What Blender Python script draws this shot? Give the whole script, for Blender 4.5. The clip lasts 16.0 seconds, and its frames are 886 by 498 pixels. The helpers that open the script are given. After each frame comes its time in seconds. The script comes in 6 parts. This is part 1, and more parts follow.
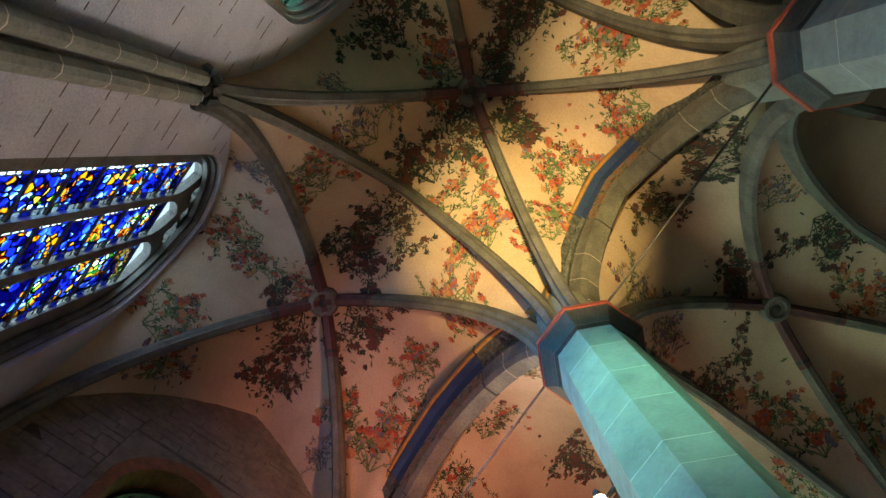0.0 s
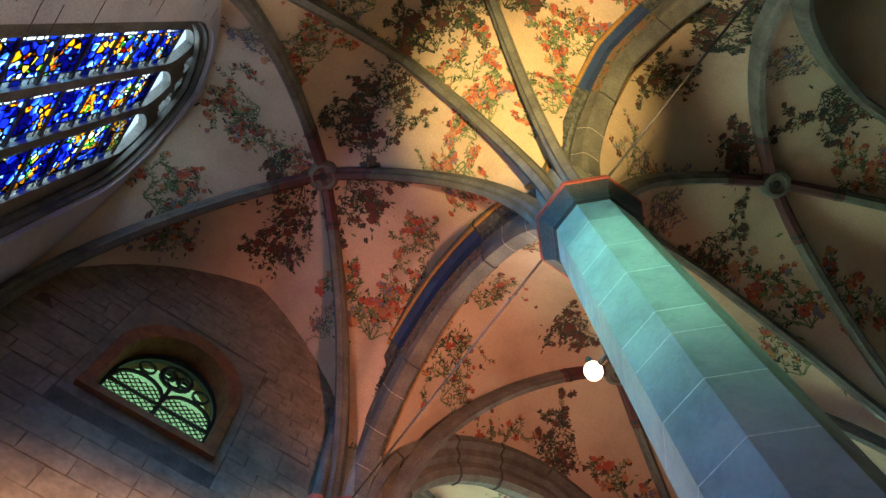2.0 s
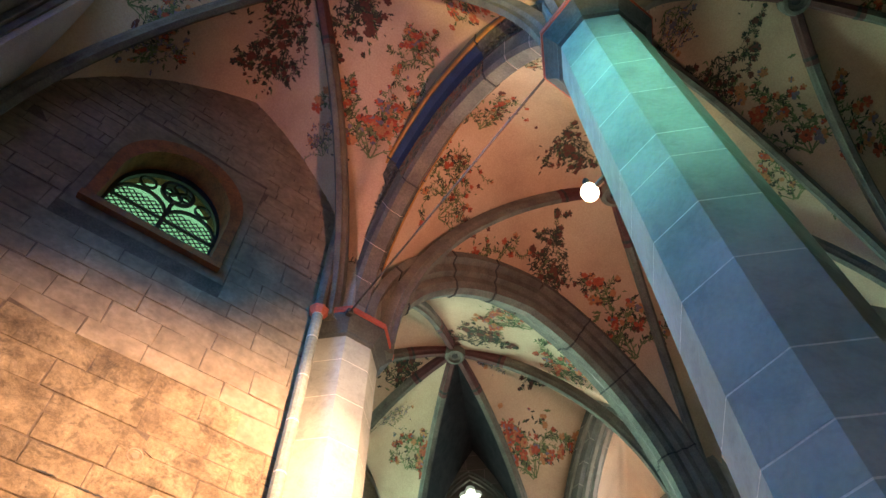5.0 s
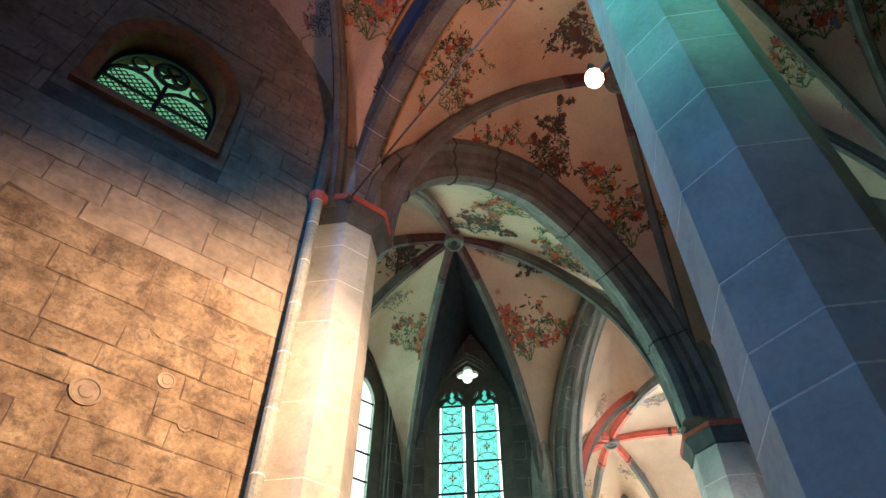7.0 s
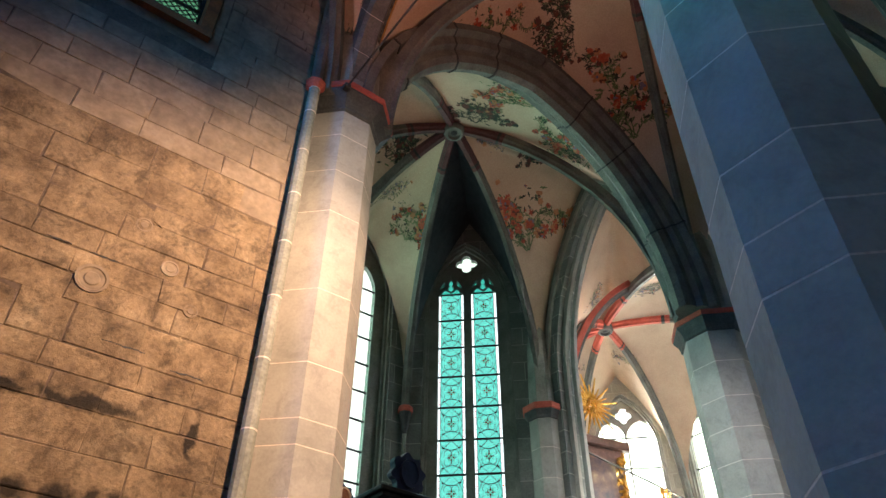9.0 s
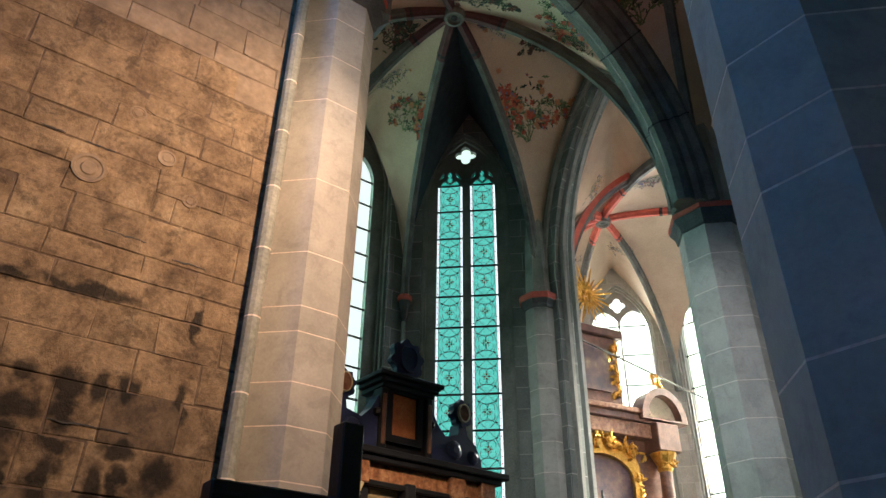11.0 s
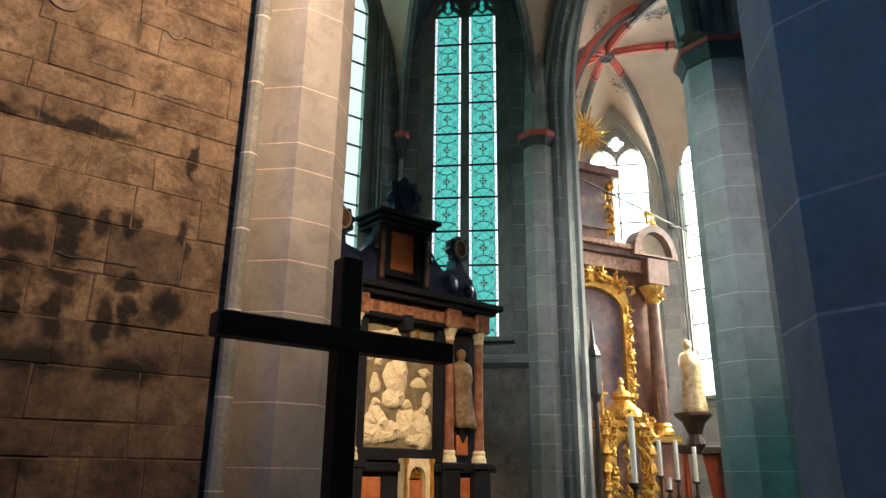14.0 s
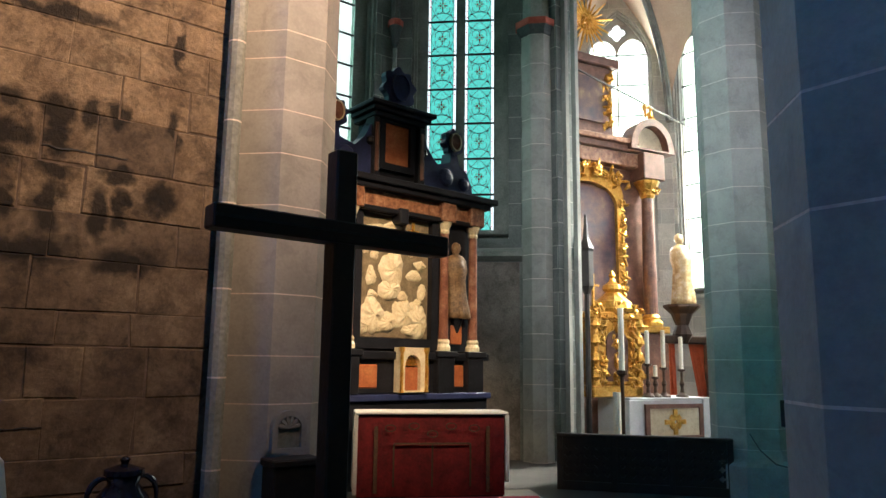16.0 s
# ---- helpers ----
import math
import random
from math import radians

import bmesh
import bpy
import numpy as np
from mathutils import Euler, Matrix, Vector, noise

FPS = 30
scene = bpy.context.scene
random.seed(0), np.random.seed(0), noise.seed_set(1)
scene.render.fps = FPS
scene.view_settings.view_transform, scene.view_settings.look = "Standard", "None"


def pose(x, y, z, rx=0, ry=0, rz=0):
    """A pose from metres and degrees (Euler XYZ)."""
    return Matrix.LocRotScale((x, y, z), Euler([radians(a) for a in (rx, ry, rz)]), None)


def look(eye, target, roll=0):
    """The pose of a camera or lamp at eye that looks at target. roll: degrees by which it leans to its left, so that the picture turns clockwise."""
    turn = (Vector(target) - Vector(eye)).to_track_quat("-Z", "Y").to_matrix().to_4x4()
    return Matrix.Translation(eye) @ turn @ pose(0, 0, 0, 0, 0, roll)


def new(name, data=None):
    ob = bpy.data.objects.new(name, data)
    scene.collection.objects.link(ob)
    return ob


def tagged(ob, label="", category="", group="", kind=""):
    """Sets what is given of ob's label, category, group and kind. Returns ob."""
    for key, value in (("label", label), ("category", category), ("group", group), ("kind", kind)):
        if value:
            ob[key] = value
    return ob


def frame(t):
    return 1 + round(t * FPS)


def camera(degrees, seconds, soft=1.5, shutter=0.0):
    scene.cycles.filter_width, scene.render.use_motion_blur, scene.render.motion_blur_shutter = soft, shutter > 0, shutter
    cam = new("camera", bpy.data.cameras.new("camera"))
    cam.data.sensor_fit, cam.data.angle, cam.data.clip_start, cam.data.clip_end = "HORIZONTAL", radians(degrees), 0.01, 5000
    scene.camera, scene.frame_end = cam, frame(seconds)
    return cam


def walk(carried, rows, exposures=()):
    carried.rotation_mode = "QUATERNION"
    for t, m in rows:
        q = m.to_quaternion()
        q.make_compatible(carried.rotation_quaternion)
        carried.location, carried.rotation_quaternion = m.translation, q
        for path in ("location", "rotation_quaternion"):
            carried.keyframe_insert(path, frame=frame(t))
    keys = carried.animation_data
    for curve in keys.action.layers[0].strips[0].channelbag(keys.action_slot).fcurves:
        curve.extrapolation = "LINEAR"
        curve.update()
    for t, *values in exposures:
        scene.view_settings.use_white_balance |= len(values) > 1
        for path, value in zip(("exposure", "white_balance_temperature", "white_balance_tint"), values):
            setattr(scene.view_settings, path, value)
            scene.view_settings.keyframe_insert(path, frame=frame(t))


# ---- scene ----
# ---------- camera ----------
cam = camera(63.94, 16.0)
PATH = [
    (0.0, pose(0, 0, 1.7, 172.01, 0.38, -35.20)),
    (0.5, pose(0, 0, 1.7, 169.47, 0.35, -35.38)),
    (1.0, pose(0, 0, 1.7, 166.91, 0.34, -35.41)),
    (1.5, pose(0, 0, 1.7, 164.40, 0.35, -35.41)),
    (2.0, pose(0, 0, 1.7, 161.88, 0.33, -35.45)),
    (2.5, pose(0, 0, 1.7, 159.36, 0.30, -35.69)),
    (3.0, pose(0, 0, 1.7, 156.96, 0.28, -35.79)),
    (3.5, pose(0, 0, 1.7, 154.49, 0.21, -35.89)),
    (4.0, pose(0, 0, 1.7, 152.07, 0.14, -36.01)),
    (6.5, pose(0, 0, 1.7, 140.56, -0.11, -36.61)),
    (7.0, pose(0, 0, 1.7, 138.32, -0.22, -36.68)),
    (7.5, pose(0, 0, 1.7, 136.09, -0.26, -36.71)),
    (8.0, pose(0, 0, 1.7, 133.90, -0.28, -36.74)),
    (8.5, pose(0, 0, 1.7, 131.69, -0.31, -36.79)),
    (9.0, pose(0, 0, 1.7, 129.50, -0.36, -36.86)),
    (11.5, pose(0, 0, 1.7, 118.58, -0.59, -37.13)),
    (12.0, pose(0, 0, 1.7, 116.41, -0.61, -37.14)),
    (12.5, pose(0, 0, 1.7, 114.24, -0.59, -37.15)),
    (13.0, pose(0, 0, 1.7, 112.08, -0.63, -37.22)),
    (13.5, pose(0, 0, 1.7, 109.89, -0.66, -37.32)),
    (14.0, pose(0, 0, 1.7, 107.72, -0.65, -37.37)),
    (14.5, pose(0, 0, 1.7, 105.55, -0.69, -37.42)),
    (15.0, pose(0, 0, 1.7, 103.40, -0.69, -37.49)),
    (15.5, pose(0, 0, 1.7, 101.32, -0.74, -37.59)),
    (16.0, pose(0, 0, 1.7, 99.17, -0.73, -37.81)),
]
EXPOSURES = [(0.0, 0.5, 7000, 20), (4.2, 0.75, 6800, 17), (6.5, 0.3, 6000, 10), (9.0, -0.35, 5800, 10), (11.5, -0.85, 5600, 8), (14.0, -0.85, 5450, 7), (16.0, -0.6, 5400, 7)]
walk(cam, PATH, EXPOSURES)

# ---------- world and light ----------
world = bpy.data.worlds.new("sky")
scene.world = world
world.use_nodes = True
wn = world.node_tree.nodes
sky = wn.new("ShaderNodeTexSky")
sky.sky_type, sky.sun_disc = "NISHITA", False
sky.sun_elevation, sky.sun_rotation = radians(35), radians(60)
world.node_tree.links.new(sky.outputs[0], wn["Background"].inputs[0])
wn["Background"].inputs[1].default_value = 0.05


def lamp(name, kind, m, power, colour, **more):
    data = bpy.data.lights.new(name, kind)
    data.energy, data.color = power, colour
    for key, value in more.items():
        if key == "size":
            data.size = value
        elif key == "size_y":
            data.shape, data.size_y = "RECTANGLE", value
        elif key == "spread":
            data.spread = radians(value)
        elif key == "soft":
            data.shadow_soft_size = value
        elif key == "cone":
            data.spot_size, data.spot_blend = radians(value), 1.0
    ob = new(name, data)
    ob.matrix_world = m
    return ob


sun = lamp("sun", "SUN", look((30, 24, 26), (11, 8, 2)), 3.0, (1.0, 0.95, 0.85))
sun.data.angle = radians(0.5)

lamp("window_light", "AREA", look((-3.35, 2.95, 7.2), (2.3, 2.2, 3.4)), 270, (0.0, 0.42, 1.0), size=2.2, size_y=6.8, spread=105)
lamp("window_light", "AREA", look((-3.35, -1.25, 8.7), (2.3, 0.7, 5.9)), 52, (0.55, 1.0, 0.8), size=0.9, size_y=2.4, spread=24)
lamp("window_light", "AREA", look((9.22, 11.1, 8.0), (6.4, 8.2, 6.0)), 60, (0.6, 0.8, 1.0), size=1.6, size_y=7.5, spread=120)
lamp("window_light", "AREA", look((6.0, 12.4, 8.0), (6.5, 7.6, 8.5)), 420, (0.5, 1.0, 0.72), size=1.6, size_y=7.5, spread=120)
lamp("window_light", "AREA", look((16.6, 13.1, 8.0), (13.5, 7.5, 7.0)), 1800, (1.0, 0.95, 0.82), size=1.8, size_y=7.5, spread=75)
lamp("window_light", "AREA", look((17.9, 10.4, 7.5), (12.0, 11.8, 10.0)), 1500, (1.0, 0.86, 0.62), size=1.5, size_y=7.5, spread=60)
# added for the gilded altar, through an unseen opening further along the choir wall
lamp("window_light", "AREA", look((17.9, 6.9, 7.0), (11.8, 9.2, 2.5)), 1700, (1.0, 0.9, 0.66), size=1.9, size_y=6.5, spread=50)
# spots at the bulb on the pillar; the first lights the old wall
lamp("floodlight_beam", "SPOT", look((2.25, 1.42, 6.35), (1.15, 5.05, 4.8)), 2700, (1.0, 0.6, 0.33), soft=0.12, cone=86)
# added beams without a lamp of their own, brightening pier, choir side and altar
lamp("floodlight_beam", "SPOT", look((2.32, 1.42, 6.35), (2.3, 4.95, 6.9)), 800, (1.0, 0.68, 0.42), soft=0.1, cone=50)
lamp("floodlight_beam", "SPOT", look((2.62, 1.3, 6.38), (9.4, 6.7, 5.0)), 2500, (1.0, 0.92, 0.82), soft=0.1, cone=46)
lamp("floodlight_beam", "SPOT", look((2.5, 1.45, 6.35), (4.95, 7.1, 2.2)), 5200, (1.0, 0.68, 0.38), soft=0.06, cone=36)
lamp("floodlight_bulb", "SPOT", look((2.4, 1.52, 6.4), (3.4, 3.9, 11.5)), 560, (1.0, 0.42, 0.26), soft=0.08, cone=85)
# two unseen spots low in the aisle, added to brighten the vault
lamp("uplight_beam", "SPOT", look((-0.9, -1.6, 0.36), (1.4, 0.05, 10.4)), 9500, (1.0, 0.8, 0.3), soft=0.06, cone=20)
lamp("uplight_beam", "SPOT", look((-0.9, -0.9, 0.36), (1.3, -2.3, 10.4)), 4500, (1.0, 0.8, 0.36), soft=0.06, cone=18)

# ---------- materials ----------


def material(name, colours, scale=3.0, rough=0.8, metal=0.0, bump=0.15, fine=40.0, mottle=0.5, vary=0.0, spread=1.0, stains=0.0):
    """Two-scale noise between colours, fine bump; vary: brightness change from piece to piece."""
    m = bpy.data.materials.new(name)
    m.use_nodes = True
    n, l = m.node_tree.nodes, m.node_tree.links
    b = n["Principled BSDF"]
    tc = n.new("ShaderNodeTexCoord")
    n1, n2 = n.new("ShaderNodeTexNoise"), n.new("ShaderNodeTexNoise")
    n1.inputs["Scale"].default_value, n1.inputs["Detail"].default_value = scale, 6
    n1.inputs["Roughness"].default_value = 0.62
    n2.inputs["Scale"].default_value, n2.inputs["Detail"].default_value = fine, 4
    geo = n.new("ShaderNodeNewGeometry")
    l.new(geo.outputs["Position"], n1.inputs["Vector"])
    l.new(geo.outputs["Position"], n2.inputs["Vector"])
    ramp = n.new("ShaderNodeValToRGB")
    e = ramp.color_ramp.elements
    lo, hi = 0.5 - 0.22 * spread, 0.5 + 0.22 * spread
    e[0].position, e[1].position = lo, hi
    e[0].color, e[1].color = (*colours[0], 1), (*colours[-1], 1)
    for i, c in enumerate(colours[1:-1]):
        x = e.new(lo + (hi - lo) * (i + 1) / (len(colours) - 1))
        x.color = (*c, 1)
    l.new(n1.outputs[0], ramp.inputs[0])
    mix = n.new("ShaderNodeMix")
    mix.data_type, mix.blend_type = "RGBA", "OVERLAY"
    mix.inputs[0].default_value = mottle
    l.new(ramp.outputs[0], mix.inputs[6])
    l.new(n2.outputs[0], mix.inputs[7])
    out = mix.outputs[2]
    if stains:
        n3, r3, m3 = n.new("ShaderNodeTexNoise"), n.new("ShaderNodeValToRGB"), n.new("ShaderNodeMix")
        n3.inputs["Scale"].default_value, n3.inputs["Detail"].default_value = 4.2, 12
        n3.inputs["Roughness"].default_value, n3.inputs["Distortion"].default_value = 0.72, 0.6
        l.new(geo.outputs["Position"], n3.inputs["Vector"])
        r3.color_ramp.elements[0].position, r3.color_ramp.elements[1].position = 0.38, 0.5
        r3.color_ramp.elements[0].color = (1 - stains, 1 - stains, 1 - stains, 1)
        r3.color_ramp.elements[1].color = (1, 1, 1, 1)
        l.new(n3.outputs[0], r3.inputs[0])
        m3.data_type, m3.blend_type = "RGBA", "MULTIPLY"
        m3.inputs[0].default_value = 1
        l.new(out, m3.inputs[6])
        l.new(r3.outputs[0], m3.inputs[7])
        out = m3.outputs[2]
    if vary:
        info = n.new("ShaderNodeObjectInfo")
        mr = n.new("ShaderNodeMapRange")
        mr.inputs[3].default_value, mr.inputs[4].default_value = 1 - vary, 1 + vary
        l.new(info.outputs["Random"], mr.inputs[0])
        mul = n.new("ShaderNodeMix")
        mul.data_type, mul.blend_type = "RGBA", "MULTIPLY"
        mul.inputs[0].default_value = 1
        l.new(out, mul.inputs[6])
        l.new(mr.outputs[0], mul.inputs[7])
        out = mul.outputs[2]
    l.new(out, b.inputs["Base Color"])
    b.inputs["Roughness"].default_value, b.inputs["Metallic"].default_value = rough, metal
    if bump:
        bp = n.new("ShaderNodeBump")
        bp.inputs["Strength"].default_value, bp.inputs["Distance"].default_value = bump, 0.02
        l.new(n2.outputs[0], bp.inputs["Height"])
        l.new(bp.outputs[0], b.inputs["Normal"])
    return m


def glass(name, colour, gloss=0.08):
    """A thin coloured pane: light passes straight, with a weak shine."""
    m = bpy.data.materials.new(name)
    m.use_nodes = True
    n, l = m.node_tree.nodes, m.node_tree.links
    n.remove(n["Principled BSDF"])
    tr, gl, mx = n.new("ShaderNodeBsdfTransparent"), n.new("ShaderNodeBsdfGlossy"), n.new("ShaderNodeMixShader")
    no, mix = n.new("ShaderNodeTexNoise"), n.new("ShaderNodeMix")
    geo = n.new("ShaderNodeNewGeometry")
    l.new(geo.outputs["Position"], no.inputs["Vector"])
    no.inputs["Scale"].default_value = 14
    mix.data_type = "RGBA"
    mix.inputs[6].default_value = (*[c * 0.86 for c in colour], 1)
    mix.inputs[7].default_value = (*colour, 1)
    l.new(no.outputs[0], mix.inputs[0])
    l.new(mix.outputs[2], tr.inputs[0])
    gl.inputs["Roughness"].default_value = 0.2
    mx.inputs[0].default_value = gloss
    l.new(tr.outputs[0], mx.inputs[1])
    l.new(gl.outputs[0], mx.inputs[2])
    l.new(mx.outputs[0], n["Material Output"].inputs[0])
    return m


def glow(name, colour, strength):
    m = bpy.data.materials.new(name)
    m.use_nodes = True
    b = m.node_tree.nodes["Principled BSDF"]
    b.inputs["Base Color"].default_value = (0, 0, 0, 1)
    b.inputs["Emission Color"].default_value = (*colour, 1)
    b.inputs["Emission Strength"].default_value = strength
    return m


STONE = material("grey_sandstone", [(0.16, 0.17, 0.15), (0.24, 0.25, 0.22), (0.32, 0.32, 0.28)], 2.2, 0.85, vary=0.12)
PALE = material("pale_sandstone", [(0.27, 0.26, 0.23), (0.36, 0.345, 0.31), (0.43, 0.41, 0.37)], 1.6, 0.85, vary=0.06, mottle=0.15, bump=0.1, stains=0.16)
WALLSTONE = material("old_wall_stone", [(0.14, 0.1, 0.068), (0.235, 0.178, 0.122), (0.32, 0.255, 0.18)], 2.6, 0.9, bump=0.35, fine=15, vary=0.1, mottle=0.4, spread=1.2, stains=0.15)
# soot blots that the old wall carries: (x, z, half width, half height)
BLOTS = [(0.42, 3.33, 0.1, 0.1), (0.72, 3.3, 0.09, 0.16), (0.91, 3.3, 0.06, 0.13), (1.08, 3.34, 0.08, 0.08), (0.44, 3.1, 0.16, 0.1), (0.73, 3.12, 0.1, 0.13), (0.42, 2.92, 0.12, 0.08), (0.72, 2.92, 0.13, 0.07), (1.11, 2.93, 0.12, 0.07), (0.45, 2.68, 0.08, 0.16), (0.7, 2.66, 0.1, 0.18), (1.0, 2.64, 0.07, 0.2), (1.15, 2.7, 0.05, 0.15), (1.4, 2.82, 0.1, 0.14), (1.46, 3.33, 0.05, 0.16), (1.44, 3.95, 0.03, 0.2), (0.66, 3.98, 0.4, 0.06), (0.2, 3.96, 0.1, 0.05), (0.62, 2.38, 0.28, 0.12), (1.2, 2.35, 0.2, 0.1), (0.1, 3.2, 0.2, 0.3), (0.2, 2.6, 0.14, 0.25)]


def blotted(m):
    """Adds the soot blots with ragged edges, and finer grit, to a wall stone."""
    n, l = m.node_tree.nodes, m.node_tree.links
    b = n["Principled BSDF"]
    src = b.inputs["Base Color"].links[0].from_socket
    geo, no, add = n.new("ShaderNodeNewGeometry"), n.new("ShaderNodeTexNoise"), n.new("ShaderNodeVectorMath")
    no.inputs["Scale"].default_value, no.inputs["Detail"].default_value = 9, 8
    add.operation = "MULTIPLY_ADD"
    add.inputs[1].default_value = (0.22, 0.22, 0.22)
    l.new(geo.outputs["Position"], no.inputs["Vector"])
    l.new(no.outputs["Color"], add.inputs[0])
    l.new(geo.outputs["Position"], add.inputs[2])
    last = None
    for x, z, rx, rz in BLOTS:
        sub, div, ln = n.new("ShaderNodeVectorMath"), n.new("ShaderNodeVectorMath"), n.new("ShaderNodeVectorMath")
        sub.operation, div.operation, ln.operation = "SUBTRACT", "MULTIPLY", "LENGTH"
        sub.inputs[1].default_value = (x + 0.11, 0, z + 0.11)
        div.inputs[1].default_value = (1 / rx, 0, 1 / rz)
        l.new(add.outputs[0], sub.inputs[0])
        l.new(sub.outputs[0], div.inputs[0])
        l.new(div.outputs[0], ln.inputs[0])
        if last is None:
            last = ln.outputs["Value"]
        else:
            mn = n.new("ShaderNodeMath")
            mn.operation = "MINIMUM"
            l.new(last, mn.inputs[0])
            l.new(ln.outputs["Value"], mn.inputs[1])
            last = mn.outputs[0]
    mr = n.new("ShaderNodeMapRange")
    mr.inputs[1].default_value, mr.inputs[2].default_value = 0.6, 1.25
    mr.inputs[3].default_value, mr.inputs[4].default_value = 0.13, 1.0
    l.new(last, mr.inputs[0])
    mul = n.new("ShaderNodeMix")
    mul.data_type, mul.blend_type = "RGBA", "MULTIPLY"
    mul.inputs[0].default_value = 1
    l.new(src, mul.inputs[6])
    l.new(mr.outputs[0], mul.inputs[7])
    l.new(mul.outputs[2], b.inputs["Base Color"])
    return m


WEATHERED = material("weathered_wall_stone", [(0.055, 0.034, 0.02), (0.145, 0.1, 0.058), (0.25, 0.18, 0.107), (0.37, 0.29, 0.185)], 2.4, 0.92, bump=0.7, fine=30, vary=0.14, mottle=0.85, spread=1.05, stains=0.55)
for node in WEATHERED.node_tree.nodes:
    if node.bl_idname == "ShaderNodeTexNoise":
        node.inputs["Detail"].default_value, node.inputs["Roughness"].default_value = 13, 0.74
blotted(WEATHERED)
# darker stone for the lowest courses
LOWSTONE = material("low_wall_stone", [(0.03, 0.021, 0.014), (0.08, 0.056, 0.036), (0.15, 0.11, 0.07), (0.24, 0.18, 0.115)], 2.2, 0.92, bump=0.4, fine=36, vary=0.1, mottle=0.7, spread=0.85, stains=0.45)
for node in LOWSTONE.node_tree.nodes:
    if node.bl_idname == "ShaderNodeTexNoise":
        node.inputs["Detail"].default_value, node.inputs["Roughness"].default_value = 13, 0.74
blotted(LOWSTONE)
LIME = material("reddish_lime_mortar", [(0.06, 0.042, 0.03), (0.11, 0.078, 0.055), (0.17, 0.12, 0.085)], 5, 0.92)
GREYWALL = material("grey_wall_plaster", [(0.4, 0.4, 0.47), (0.5, 0.5, 0.58), (0.58, 0.58, 0.65)], 1.2, 0.9, bump=0.3)


def ashlar(name, low, high, joint):
    """Coursed stone with light joints, in the wall's own measure."""
    m = material(name, [low, high], 1.8, 0.88, bump=0.2)
    n, l = m.node_tree.nodes, m.node_tree.links
    b = n["Principled BSDF"]
    src = b.inputs["Base Color"].links[0].from_socket
    tc, sep, com, br, mx = n.new("ShaderNodeTexCoord"), n.new("ShaderNodeSeparateXYZ"), n.new("ShaderNodeCombineXYZ"), n.new("ShaderNodeTexBrick"), n.new("ShaderNodeMix")
    l.new(tc.outputs["Object"], sep.inputs[0])
    l.new(sep.outputs[0], com.inputs[0])
    l.new(sep.outputs[2], com.inputs[1])
    l.new(com.outputs[0], br.inputs["Vector"])
    br.inputs["Scale"].default_value = 1.0
    br.inputs["Brick Width"].default_value, br.inputs["Row Height"].default_value = 0.85, 0.43
    br.inputs["Mortar Size"].default_value, br.inputs["Mortar Smooth"].default_value = 0.009, 0.3
    br.inputs["Color1"].default_value = (0.8, 0.8, 0.8, 1)
    br.inputs["Color2"].default_value = (1.15, 1.15, 1.15, 1)
    mul = n.new("ShaderNodeMix")
    mul.data_type, mul.blend_type = "RGBA", "MULTIPLY"
    mul.inputs[0].default_value = 1
    l.new(src, mul.inputs[6])
    l.new(br.outputs["Color"], mul.inputs[7])
    mx.data_type = "RGBA"
    mx.inputs[7].default_value = (*joint, 1)
    l.new(br.outputs["Fac"], mx.inputs[0])
    l.new(mul.outputs[2], mx.inputs[6])
    l.new(mx.outputs[2], b.inputs["Base Color"])
    return m


ASHLAR = ashlar("apse_ashlar", (0.13, 0.14, 0.13), (0.24, 0.25, 0.23), (0.4, 0.39, 0.35))
PALEASHLAR = ashlar("choir_ashlar", (0.4, 0.38, 0.33), (0.55, 0.52, 0.46), (0.6, 0.57, 0.5))
RIB = material("painted_grey_rib", [(0.07, 0.067, 0.06), (0.13, 0.125, 0.11), (0.19, 0.18, 0.15)], 2.5, 0.8)
PLASTER = material("vault_plaster", [(0.45, 0.31, 0.22), (0.57, 0.42, 0.3), (0.66, 0.51, 0.37)], 0.8, 0.92, bump=0.1, mottle=0.3)
LEDGEPLASTER = material("stained_plaster", [(0.14, 0.11, 0.09), (0.24, 0.2, 0.17), (0.32, 0.28, 0.24)], 1.6, 0.9, stains=0.3)
RED = material("red_paint", [(0.4, 0.07, 0.04), (0.52, 0.1, 0.06), (0.58, 0.14, 0.09)], 4, 0.7)
BLUE = material("blue_paint", [(0.012, 0.03, 0.09), (0.02, 0.055, 0.16)], 5, 0.75)
ORANGEPAINT = material("ochre_paint", [(0.3, 0.14, 0.03), (0.5, 0.26, 0.06)], 8, 0.75)
DULLRED = material("dull_red_paint", [(0.07, 0.028, 0.03), (0.13, 0.05, 0.05)], 5, 0.8)
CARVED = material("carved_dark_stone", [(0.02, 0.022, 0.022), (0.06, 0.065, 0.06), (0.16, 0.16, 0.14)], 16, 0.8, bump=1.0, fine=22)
SOFFIT = material("painted_scrolls", [(0.05, 0.06, 0.04), (0.1, 0.09, 0.06), (0.22, 0.18, 0.12), (0.3, 0.09, 0.04), (0.08, 0.1, 0.06)], 9, 0.85, spread=0.7)
# near-black: the backlit shade of one vault cell put into its colour
CELLSHADE = material("cell_shade_colour", [(0.012, 0.013, 0.018), (0.03, 0.03, 0.04), (0.05, 0.045, 0.05)], 5, 0.85)
DARK = material("dark_paint", [(0.02, 0.02, 0.022), (0.04, 0.04, 0.04)], 4, 0.7)
CAPSTONE = material("dark_capital_paint", [(0.05, 0.05, 0.05), (0.09, 0.09, 0.085)], 5, 0.7)
